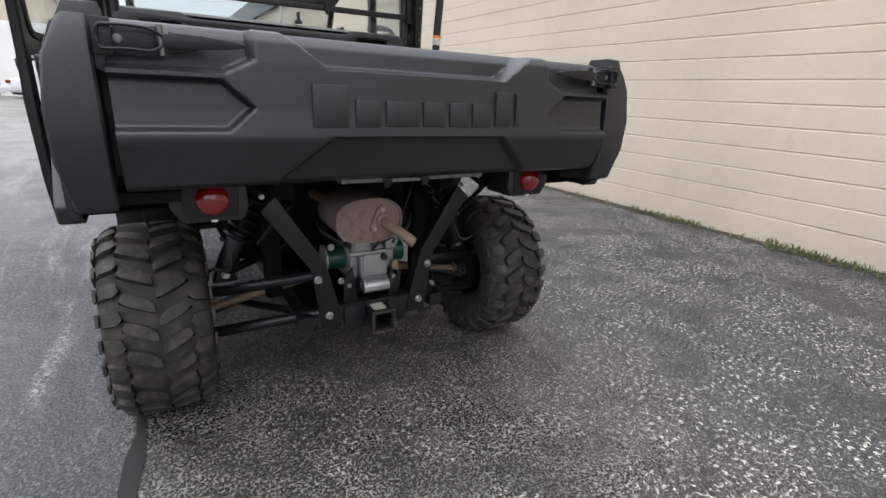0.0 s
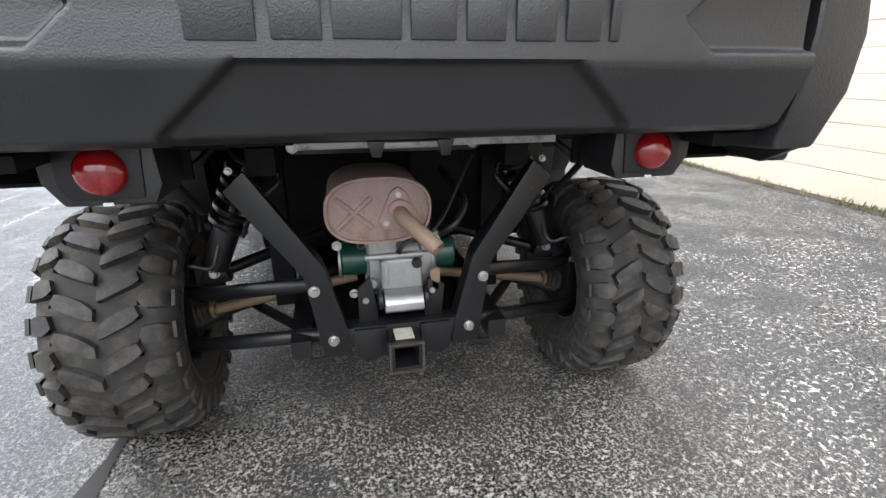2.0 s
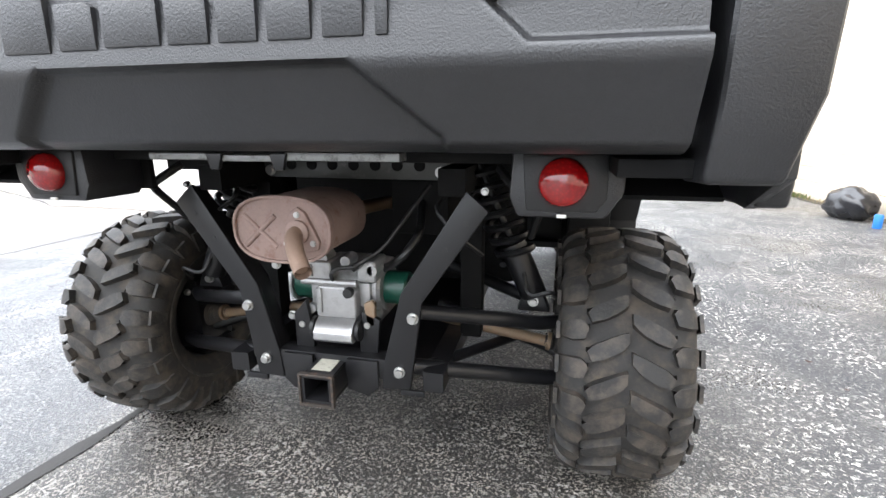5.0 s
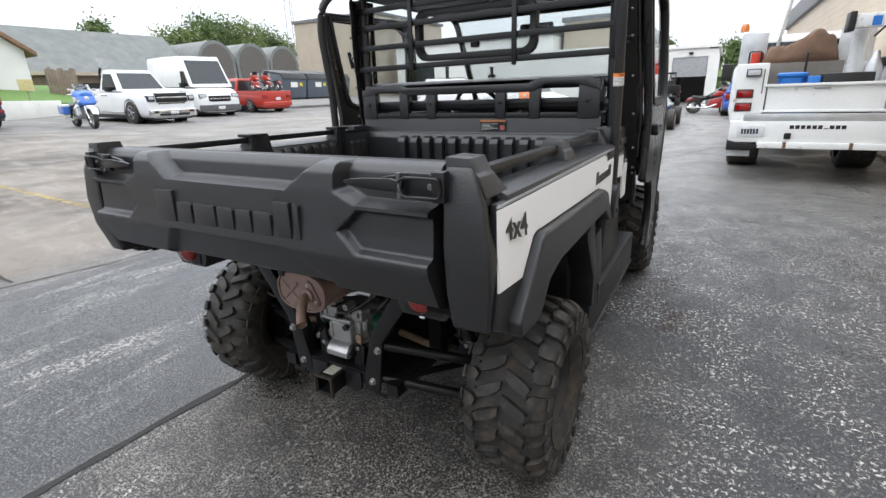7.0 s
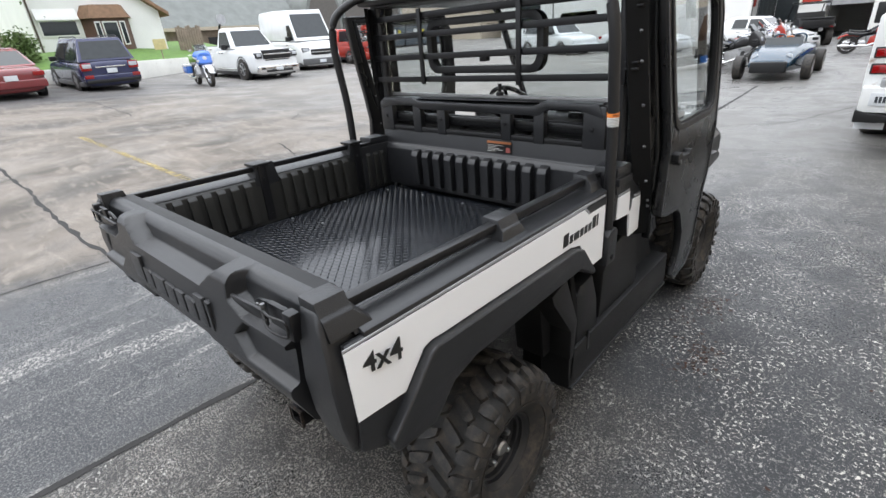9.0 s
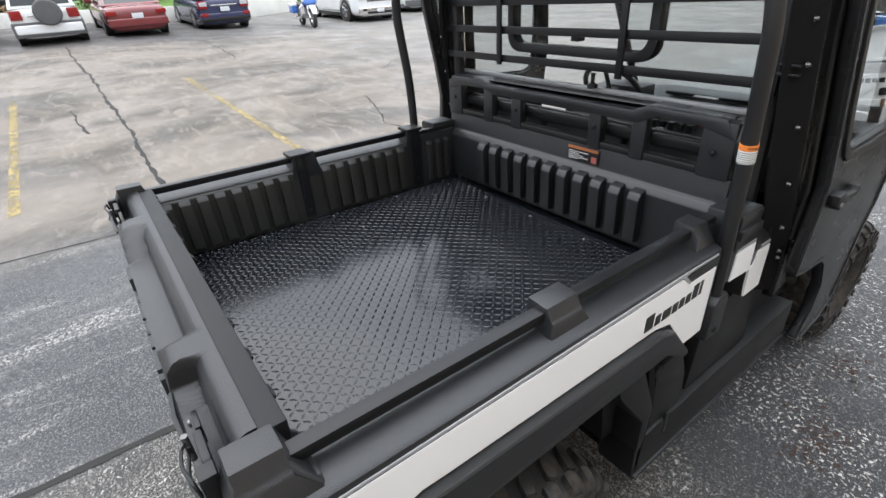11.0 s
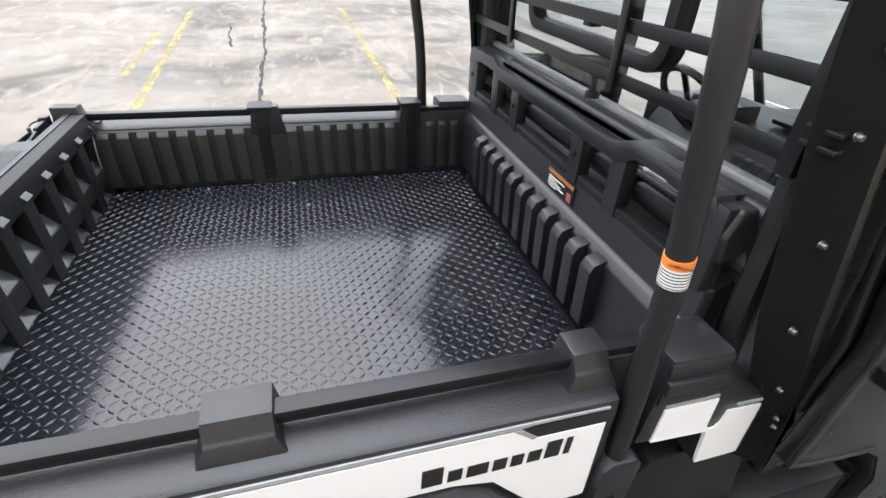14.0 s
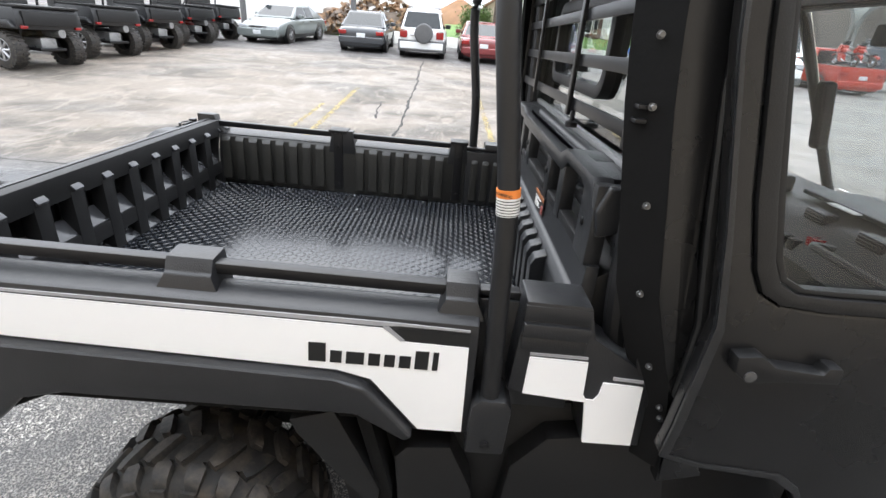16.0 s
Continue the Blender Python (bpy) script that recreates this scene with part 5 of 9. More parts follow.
part("grab_bar", tube([(0.22, 2.20, 1.13), (0.22, 2.08, 1.15), (0.60, 2.08, 1.15), (0.60, 2.20, 1.13)], 0.014, None, 8, 0.04), PLASTIC_DARK, dash)
part("dash_tray", box(-0.15, 0.62, 2.28, 2.42, 1.222, 1.24, 0.006), PLASTIC_DARK, dash)
part("paper_tag", box(0.02, 0.14, 2.25, 2.33, 1.232, 1.236, 0.0), PAPER, dash)
part("gear_lever", tube([(0.02, 2.12, 0.98), (0.02, 1.98, 1.10)], 0.010, None, 8), PLASTIC_DARK, dash)
part("lever_knob", lathe([(0.001, 1.085), (0.02, 1.09), (0.024, 1.105), (0.018, 1.125), (0.001, 1.13)], "z", 12, (0.02, 1.975, 0)), PLASTIC_DARK, dash)
part("rear_view_mirror", box(-0.12, 0.12, 2.28, 2.32, 1.74, 1.81, 0.015), PLASTIC_DARK, utv)
# inner bed wall between the stakes and the headboard
for s in (-1, 1):
    iw = part("front_wall_panel", sag(box(min(s * 0.70, s * 0.745), max(s * 0.70, s * 0.745), 1.0, 1.235, 0.89, 1.175, 0.006)), PLASTIC, utv)
    for y in (1.045, 1.10, 1.155):
        part("rib", sag(prism([(s * 0.703, 0.915), (s * 0.688, 0.93), (s * 0.690, 1.118), (s * 0.703, 1.14)], "y", y - 0.017, y + 0.017, 0.004)), LIT_BED_PLASTIC, iw)
    part("rail", sag(box(s * 0.725 - 0.016, s * 0.725 + 0.016, 1.0, 1.21, 1.178, 1.194, 0.003)), STEEL_BLACK, iw)

# moulded and printed marks: plain rounded shapes
for k, (xa, xb, za, zb) in enumerate(part_shapes):
    d = 0.006 if k % 2 else 0.0
    part("raised_shape", prism([(xa + 0.004, za), (xb - 0.005, za), (xb - 0.004, zb - d), (xb - 0.014, zb), (xa + 0.004, zb)], "y", -0.3800, -0.36, 0.0025), PLASTIC, mark)
for panel, s, shapes in prints:
    for ya, yb, h in shapes:
        z_ = 1.018 - 0.012 * (ya - 0.64)
        part("printed_shape", prism([(ya + 0.001, z_), (yb - 0.004, z_), (yb - 0.002, z_ + h), (ya + 0.003, z_ + h)], "x", s * 0.8145, s * 0.8180, 0.0), BLACK_VINYL, panel)

# ---- ground ----
def ground_z(x, y=0.0):
    """The lot is level by the vehicle and the wall, and rises gently away from them."""
    d = max(0.0, -x - 1.0)
    return 0.055 * (d - (1 - math.exp(-d))) * (1 - 0.05 * min(max(y, 0.0), 8.0))


def nodes_of(m):
    m.use_nodes = True
    return m.node_tree, m.node_tree.nodes["Principled BSDF"]


def asphalt_mat():
    m = bpy.data.materials.new("wet worn asphalt")
    nt, bsdf = nodes_of(m)
    tc = nt.nodes.new("ShaderNodeTexCoord")

    def noise_(scale, detail=3, rough=0.5, distort=0.0, stretch=None):
        n = nt.nodes.new("ShaderNodeTexNoise")
        n.inputs["Scale"].default_value, n.inputs["Detail"].default_value = scale, detail
        n.inputs["Roughness"].default_value, n.inputs["Distortion"].default_value = rough, distort
        if stretch:
            mp = nt.nodes.new("ShaderNodeMapping")
            mp.inputs["Scale"].default_value = stretch
            nt.links.new(tc.outputs["Object"], mp.inputs[0])
            nt.links.new(mp.outputs[0], n.inputs[0])
        else:
            nt.links.new(tc.outputs["Object"], n.inputs[0])
        return n.outputs["Fac"]

    def rampf(src, a, b, lo=0.0, hi=1.0):
        r = nt.nodes.new("ShaderNodeMapRange")
        r.interpolation_type = "SMOOTHSTEP"
        for k, v in ((1, a), (2, b), (3, lo), (4, hi)):
            r.inputs[k].default_value = v
        nt.links.new(src, r.inputs[0])
        return r.outputs[0]

    def mul(a, b):
        n = nt.nodes.new("ShaderNodeMath")
        n.operation = "MULTIPLY"
        for k, v in enumerate((a, b)):
            if isinstance(v, float):
                n.inputs[k].default_value = v
            else:
                nt.links.new(v, n.inputs[k])
        return n.outputs[0]

    def mix(f, a, b):
        n = nt.nodes.new("ShaderNodeMix")
        n.data_type = "RGBA"
        if isinstance(f, float):
            n.inputs[0].default_value = f
        else:
            nt.links.new(f, n.inputs[0])
        for k, v in ((6, a), (7, b)):
            if isinstance(v, tuple):
                n.inputs[k].default_value = (*v, 1)
            else:
                nt.links.new(v, n.inputs[k])
        return n.outputs[2]

    sep = nt.nodes.new("ShaderNodeSeparateXYZ")
    nt.links.new(tc.outputs["Object"], sep.inputs[0])
    X, Y = sep.outputs[0], sep.outputs[1]
    # fine aggregate everywhere
    grain = noise_(260, 2, 0.6)
    stones = noise_(120, 3, 0.65)
    col = mix(rampf(grain, 0.35, 0.7), (0.010, 0.0115, 0.014), (0.042, 0.045, 0.051))
    col = mix(mul(rampf(stones, 0.58, 0.66), 0.6), col, (0.20, 0.195, 0.185))
    # pale flecks where the dark seal coat has worn through, dense by the vehicle
    fleck = rampf(noise_(50, 5, 0.7, 0.4), 0.570, 0.592)
    patchy = rampf(noise_(2.6, 4, 0.7, 0.3), 0.40, 0.56, 0.06, 1.0)
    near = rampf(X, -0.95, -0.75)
    # browner grain under and behind the vehicle, with the vehicle's shade painted in
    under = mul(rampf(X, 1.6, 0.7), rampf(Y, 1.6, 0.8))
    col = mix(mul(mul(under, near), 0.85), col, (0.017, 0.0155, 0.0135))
    # flecks fade under the vehicle, part of the same painted shade
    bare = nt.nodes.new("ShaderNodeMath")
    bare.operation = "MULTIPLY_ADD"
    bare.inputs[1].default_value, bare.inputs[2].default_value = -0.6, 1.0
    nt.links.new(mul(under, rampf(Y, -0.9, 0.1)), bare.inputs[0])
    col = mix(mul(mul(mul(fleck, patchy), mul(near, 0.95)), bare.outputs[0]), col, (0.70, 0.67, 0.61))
    speck = mul(rampf(noise_(120, 3, 0.65, 0.4), 0.53, 0.57), rampf(noise_(5.0, 5, 0.7, 0.5), 0.36, 0.58, 0.25, 1.0))
    col = mix(mul(mul(speck, under), mul(near, 0.75)), col, (0.33, 0.30, 0.265))
    small = rampf(noise_(85, 3, 0.6, 0.5), 0.60, 0.625)
    col = mix(mul(small, mul(near, 0.7)), col, (0.30, 0.29, 0.275))
    # older, bleached surface away from the vehicle
    far = rampf(X, -2.9, -3.9)
    pale = noise_(0.55, 6, 0.62, 0.6, (1.0, 0.6, 1.0))
    old = mix(rampf(pale, 0.39, 0.58), (0.080, 0.069, 0.057), (0.186, 0.157, 0.129))
    streak = noise_(2.6, 6, 0.7, 1.2, (0.5, 1.4, 1.0))
    old = mix(mul(rampf(streak, 0.5, 0.66), 0.6), old, (0.275, 0.236, 0.195))
    cellv = nt.nodes.new("ShaderNodeTexVoronoi")
    cellv.feature = "DISTANCE_TO_EDGE"
    cellv.inputs["Scale"].default_value = 1.1
    wob_ = nt.nodes.new("ShaderNodeTexNoise")
    wob_.inputs["Scale"].default_value, wob_.inputs["Detail"].default_value = 2.2, 6
    nt.links.new(tc.outputs["Object"], wob_.inputs[0])
    vadd = nt.nodes.new("ShaderNodeVectorMath")
    nt.links.new(tc.outputs["Object"], vadd.inputs[0])
    nt.links.new(wob_.outputs["Color"], vadd.inputs[1])
    nt.links.new(vadd.outputs[0], cellv.inputs["Vector"])
    crackf = mul(rampf(cellv.outputs["Distance"], 0.012, 0.004), rampf(noise_(0.7, 3), 0.5, 0.6))
    old = mix(mul(crackf, 0.6), old, (0.05, 0.047, 0.045))
    old = mix(mul(rampf(grain, 0.45, 0.75), 0.35), old, (0.06, 0.06, 0.06))
    pits = rampf(noise_(22, 5, 0.7, 1.0), 0.58, 0.66)
    old = mix(mul(pits, 0.45), old, (0.10, 0.095, 0.09))
    col = mix(far, col, old)
    mid = mul(rampf(X, -0.75, -0.95), rampf(X, -3.9, -2.9))
    gritty = rampf(noise_(95, 4, 0.7, 0.3), 0.535, 0.575)
    col = mix(mul(mul(gritty, mid), 0.7), col, (0.21, 0.208, 0.203))
    scuff = mul(rampf(noise_(3.0, 6, 0.7, 0.6, (1.8, 0.22, 1.0)), 0.50, 0.64), rampf(noise_(55, 4, 0.7, 0.4), 0.5, 0.56))
    col = mix(mul(mul(scuff, mid), 0.75), col, (0.42, 0.40, 0.37))
    # damp, darker tarmac under the far row of cars
    damp = mul(rampf(X, -15.0, -17.5), rampf(noise_(0.35, 4, 0.6, 0.5), 0.30, 0.55, 0.5, 1.0))
    col = mix(mul(damp, 0.75), col, (0.048, 0.049, 0.053))
    road = rampf(Y, 2.5, 9.0)
    col = mix(mul(road, 0.6), col, (0.22, 0.21, 0.195))
    # dark stains
    stain = rampf(noise_(0.8, 4, 0.6, 0.4), 0.62, 0.72)
    col = mix(mul(stain, 0.4), col, (0.03, 0.03, 0.03))
    nt.links.new(col, bsdf.inputs["Base Color"])
    # wet film: smooth patches between rough ones
    wet = rampf(noise_(0.9, 5, 0.6, 0.5), 0.38, 0.62, 0.50, 0.22)
    r2 = nt.nodes.new("ShaderNodeMath")
    r2.operation = "MULTIPLY_ADD"
    nt.links.new(rampf(stones, 0.4, 0.7), r2.inputs[0])
    r2.inputs[1].default_value = 0.18
    nt.links.new(wet, r2.inputs[2])
    dry = nt.nodes.new("ShaderNodeMath")
    dry.operation = "MULTIPLY_ADD"
    dry.inputs[1].default_value = 0.24
    nt.links.new(far, dry.inputs[0])
    nt.links.new(r2.outputs[0], dry.inputs[2])
    nt.links.new(dry.outputs[0], bsdf.inputs["Roughness"])
    bsdf.inputs["Specular IOR Level"].default_value = 0.5
    bp = nt.nodes.new("ShaderNodeBump")
    bp.inputs["Strength"].default_value, bp.inputs["Distance"].default_value = 0.55, 0.006
    hsum = nt.nodes.new("ShaderNodeMath")
    hsum.operation = "ADD"
    nt.links.new(stones, hsum.inputs[0])
    nt.links.new(grain, hsum.inputs[1])
    nt.links.new(hsum.outputs[0], bp.inputs["Height"])
    nt.links.new(bp.outputs[0], bsdf.inputs["Normal"])
    return m


verts, faces = [], []
gx = [-260, -120, -70, -45, -32] + [-26 + k for k in range(22)] + [-4 + 0.25 * k for k in range(16)] + [0, 2, 4, 8, 20, 60, 260]
gy = [-260, -60, -30, -20, -15, -10, -6, -3] + list(range(9)) + [10, 15, 20, 30, 45, 70, 120, 260]
for x in gx:
    for y in gy:
        verts.append((x, y, ground_z(x, y)))
for i in range(len(gx) - 1):
    for j in range(len(gy) - 1):
        k = i * len(gy) + j
        faces.append((k, k + len(gy), k + len(gy) + 1, k + 1))
me = bpy.data.meshes.new("ground")
me.from_pydata(verts, [], faces)
ground = new("ground", me)
tagged(ground, "wet worn asphalt lot with pale flecks", "ground", kind="structure")
finish(ground, 60)
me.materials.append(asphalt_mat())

TAR = mat("dark open crack", (0.018, 0.017, 0.016), 0.8, bump=0.5, bump_scale=80)


def worn_paint(name, c, a, e):
    """Road paint that has worn through to the asphalt in patches."""
    m = mat(name, c, 0.75, var=0.2, scale=5, spec=0.2)
    nt = m.node_tree
    tc = nt.nodes.new("ShaderNodeTexCoord")
    fac = None
    for scale, lo, hi in ((1.1, a, a + 0.22), (16.0, e, e + 0.14)):
        n = nt.nodes.new("ShaderNodeTexNoise")
        n.inputs["Scale"].default_value, n.inputs["Detail"].default_value = scale, 5
        n.inputs["Roughness"].default_value = 0.7
        nt.links.new(tc.outputs["Object"], n.inputs[0])
        r = nt.nodes.new("ShaderNodeMapRange")
        r.inputs[1].default_value, r.inputs[2].default_value = lo, hi
        nt.links.new(n.outputs["Fac"], r.inputs[0])
        if fac is None:
            fac = r.outputs[0]
        else:
            k = nt.nodes.new("ShaderNodeMath")
            k.operation = "MULTIPLY"
            nt.links.new(fac, k.inputs[0])
            nt.links.new(r.outputs[0], k.inputs[1])
            fac = k.outputs[0]
    nt.links.new(fac, nt.nodes["Principled BSDF"].inputs["Alpha"])
    return m


YELLOW = worn_paint("worn yellow paint", (0.37, 0.29, 0.125), 0.30, 0.43)
PALE_PAINT = worn_paint("worn pale paint", (0.25, 0.22, 0.16), 0.42, 0.50)


def strip(name, pts, width, material, jag=0.0, lift=0.003, step_=0.12, kind="structure", label="", category="", seed=1):
    """A thin band on the ground along a line, with uneven edges."""
    rnd = random.Random(seed)
    line = []
    for a, c in zip(pts, pts[1:]):
        n = max(1, int(math.dist(a, c) / step_))
        line += [(a[0] + (c[0] - a[0]) * k / n, a[1] + (c[1] - a[1]) * k / n) for k in range(n)]
    line.append(pts[-1])
    v, f = [], []
    wob = 0.0
    for i, p in enumerate(line):
        q = line[min(i + 1, len(line) - 1)]
        o = line[max(i - 1, 0)]
        d = Vector((q[0] - o[0], q[1] - o[1])).normalized()
        nrm = Vector((-d.y, d.x))
        wob = wob * 0.8 + rnd.uniform(-jag, jag)
        w = width * (1 + rnd.uniform(-1, 1) * (0.6 if jag else 0.05)) / 2
        for s in (-1, 1):
            x, y = p[0] + nrm.x * (wob + s * w), p[1] + nrm.y * (wob + s * w)
            v.append((x, y, ground_z(x, y) + lift))
    for i in range(len(line) - 1):
        f.append((2 * i, 2 * i + 1, 2 * i + 3, 2 * i + 2))
    mesh = bpy.data.meshes.new(name)
    mesh.from_pydata(v, [], f)
    mesh.materials.append(material)
    o = new(name, mesh)
    tagged(o, label, category, kind=kind)
    return o


strip("pavement_seam", [(-0.90, -9), (-0.86, -0.8), (-0.80, 0.1), (-0.82, 9), (-0.9, 14)], 0.055, TAR, 0.006, seed=2, label="dark sealed seam in the asphalt", category="seam")
strip("pavement_joint", [(-3.5, -9), (-3.45, -1.2), (-3.35, 0.1), (-3.2, 0.7), (-3.2, 4)], 0.018, TAR, 0.008, seed=3, label="thin dark joint in the asphalt", category="joint")
strip("pavement_crack", [(-3.42, 0.10), (-4.24, 0.05), (-6.2, 0.09), (-8.8, 0.0), (-13.4, -0.09), (-16.8, -0.2)], 0.045, TAR, 0.02, seed=4, label="long dark crack across the lot", category="crack")
strip("pavement_crack", [(-6.9, -0.40), (-7.6, -0.47), (-8.5, -0.53)], 0.03, TAR, 0.02, seed=5, label="short dark crack in the lot", category="crack")
strip("pavement_crack", [(-11.9, 3.06), (-13.6, 3.2), (-15.9, 3.3)], 0.03, TAR, 0.03, seed=6, label="short dark crack in the lot", category="crack")
strip("pavement_crack", [(-3.3, 3.2), (-4.6, 3.0), (-6.3, 3.6)], 0.025, TAR, 0.03, seed=7, label="short dark crack in the lot", category="crack")
strip("pavement_crack", [(-7.2, 5.4), (-8.2, 5.0), (-8.8, 5.6)], 0.02, TAR, 0.03, seed=8, label="fine dark crack in the lot", category="crack")
strip("pavement_crack", [(-2.2, 7.0), (0.5, 9.2), (1.2, 11.0)], 0.02, TAR, 0.03, seed=9, label="fine dark crack in the lot", category="crack")
for k, y in enumerate((-6.9, -4.05, -1.2, 1.62, 4.45, 7.2)):
    strip("parking_line", [(-4.4, y), (-7.0, y - 0.04), (-10.0, y - 0.1)], 0.10, YELLOW if -2 < y < 3 else PALE_PAINT, 0, 0.0035, 0.3, seed=20 + k, label="worn yellow parking line", category="parking line")
for k, y in enumerate((6.2, 11.8)):
    strip("parking_line", [(-5.4, y), (-9.0, y - 0.1), (-16, y - 0.2)], 0.09, PALE_PAINT, 0, 0.0035, 0.3, seed=40 + k, label="nearly worn-off pale parking line", category="parking line")

strip("parking_line", [(-5.5, -1.56), (-7.9, -1.58)], 0.08, YELLOW, 0, 0.0035, 0.3, seed=61, label="older worn parking line beside a newer one", category="parking line")

# ---- the block wall ----
BLOCK = mat("beige painted concrete block", (0.60, 0.515, 0.41), 0.75, var=0.07, scale=1.2, bump=0.5, bump_scale=60, wear=0.03, wear_colour=(0.52, 0.44, 0.35))
JOINT = mat("painted mortar", (0.56, 0.48, 0.385), 0.85, bump=0.4, bump_scale=80)
FASCIA = mat("dark grey metal fascia", (0.14, 0.145, 0.15), 0.5, var=0.1)
wall_east = part("wall_east", box(3.862, 4.2, -14, 33, -0.1, 3.95, 0.0), JOINT)
tagged(wall_east, "beige painted concrete block wall with level joints", "wall", kind="structure")
courses = [0.0, 0.222] + [0.222 + 0.1875 * k for k in range(1, 21)]
rnd = random.Random(5)
for za, zb in zip(courses, courses[1:]):
    # one painted course: the blocks run together, only its level edges are uneven
    v, f = [], []
    n = 118
    for i in range(n + 1):
        y = -14 + 47 * i / n
        o = rnd.uniform(-0.0012, 0.0012)
        z0, z1 = za + 0.002 + rnd.uniform(0, 0.0022), zb - 0.002 - rnd.uniform(0, 0.002)
        v += [(3.8632 + o, y, z0), (3.857 + o, y, z0 + 0.006), (3.857 + o, y, z1 - 0.006), (3.8632 + o, y, z1)]
    for i in range(n):
        for q in range(3):
            f.append((4 * i + q, 4 * i + 4 + q, 4 * i + 5 + q, 4 * i + 1 + q))
    mesh = bpy.data.meshes.new("block_course")
    mesh.from_pydata(v, [], f)
    mesh.materials.append(BLOCK)
    o = new("block_course", mesh)
    o.parent = wall_east
fas = part("roof_fascia", box(3.70, 4.2, -14, 33.2, 3.95, 4.7, 0.02), FASCIA)
tagged(fas, "dark grey metal roof fascia on the block wall", "fascia", kind="structure")
# weeds along the foot of the wall
def blades(name, spots, height, material, label, category, seed=1, spread=0.12, parent=None):
    rnd = random.Random(seed)
    v, f = [], []
    for x, y, n, h in spots:
        for _ in range(n):
            bx, by = x + rnd.gauss(0, spread * 0.4), y + rnd.gauss(0, spread)
            gz = ground_z(bx, by)
            a = rnd.uniform(0, 6.28)
            hh = h * rnd.uniform(0.4, 1.2)
            w = hh * rnd.uniform(0.05, 0.11)
            lx, ly = rnd.gauss(0, 0.35) * hh, rnd.gauss(0, 0.35) * hh
            k = len(v)
            dx, dy = math.cos(a) * w, math.sin(a) * w
            v += [(bx - dx, by - dy, gz), (bx + dx, by + dy, gz), (bx + dx * 0.8 + lx * 0.5, by + dy * 0.8 + ly * 0.5, gz + hh * 0.65), (bx - dx * 0.8 + lx * 0.5, by - dy * 0.8 + ly * 0.5, gz + hh * 0.65), (bx + lx, by + ly, gz + hh)]
            f += [(k, k + 1, k + 2, k + 3), (k + 3, k + 2, k + 4)]
    mesh = bpy.data.meshes.new(name)
    mesh.from_pydata(v, [], f)
    mesh.materials.append(material)
    o = new(name, mesh)
    return tagged(o, label, category, kind="stuff")


GRASS = mat("grass blades", (0.10, 0.12, 0.04), 0.6, var=0.4, scale=8)
DRY = mat("dry grass", (0.25, 0.2, 0.1), 0.8, var=0.3, scale=8)
DIRT = mat("dark dirt and leaf litter", (0.05, 0.042, 0.033), 0.9, bump=0.6, bump_scale=60, var=0.3)
rnd = random.Random(3)
spots = []
for k in range(170):
    y = -3 + 13 * rnd.random()
    dens = max(0.05, math.sin(y * 2.1 + 0.8) + 0.5 * math.sin(y * 5.3))
    spots.append((3.79 + rnd.gauss(0, 0.03), y, int(26 * max(0.0, dens - 0.25)), 0.018 + 0.032 * dens))
for y in (-0.28, -0.14, 0.01, 1.1, 1.25, 1.3, 1.48, 1.72, 3.55, 3.96):
    spots.append((3.78, y, 60, 0.055))
blades("grass", spots, 0.1, GRASS, "weedy green grass along the foot of the wall", "grass", 1)
blades("dry_grass", [(3.78, -3 + 0.2 * k, 12, 0.05) for k in range(60)], 0.05, DRY, "dry brown grass along the foot of the wall", "grass", 2)
strip("dirt_edge", [(3.80, -13), (3.79, 2), (3.80, 14), (3.8, 30)], 0.16, DIRT, 0.012, 0.004, 0.15, seed=12, label="strip of dark dirt along the wall", category="dirt")
# leaf litter beside the vehicle
v, f = [], []
for cx, cy, n, sp in ((1.12, 1.75, 110, 0.14), (1.02, 2.35, 60, 0.1), (0.95, 2.1, 40, 0.12), (1.6, 1.2, 10, 0.3)):
    for _ in range(n):
        x, y = cx + rnd.gauss(0, sp * 0.6), cy + rnd.gauss(0, sp)
        a, l = rnd.uniform(0, 6.28), rnd.uniform(0.005, 0.016)
        k = len(v)
        for t in range(4):
            v.append((x + l * math.cos(a + 1.57 * t) * (1 if t % 2 else 0.5), y + l * math.sin(a + 1.57 * t) * (1 if t % 2 else 0.5), 0.004 + rnd.uniform(0, 0.008)))
        f.append((k, k + 1, k + 2, k + 3))
mesh = bpy.data.meshes.new("leaf_litter")
mesh.from_pydata(v, [], f)
mesh.materials.append(mat("reddish brown leaf litter", (0.06, 0.03, 0.02), 0.8, var=0.4, scale=30))
tagged(new("leaf_litter", mesh), "small dark reddish leaf litter on the asphalt", "leaf litter", kind="stuff")

# ---- parked vehicles ----
def paint(name, c, rough=0.25):
    m = mat(name, c, rough, var=0.05, scale=2, rvar=0.05)
    m.node_tree.nodes["Principled BSDF"].inputs["Coat Weight"].default_value = 0.5
    return m


WHITE_PAINT = paint("white car paint", (0.74, 0.75, 0.75))
BLUE_PAINT = paint("dark blue car paint", (0.022, 0.026, 0.075))
RED_PAINT = paint("dark red car paint", (0.17, 0.028, 0.03))
SILVER_PAINT = paint("silver car paint", (0.17, 0.19, 0.185))
DARK_PAINT = paint("dark grey car paint", (0.04, 0.045, 0.052))
TEAL_PAINT = paint("teal blue paint", (0.005, 0.032, 0.06))
BRIGHT_RED = paint("bright red paint", (0.42, 0.035, 0.02))
BRIGHT_BLUE = paint("bright blue paint", (0.02, 0.09, 0.42))
ORANGE_PAINT = paint("orange paint", (0.6, 0.16, 0.02))
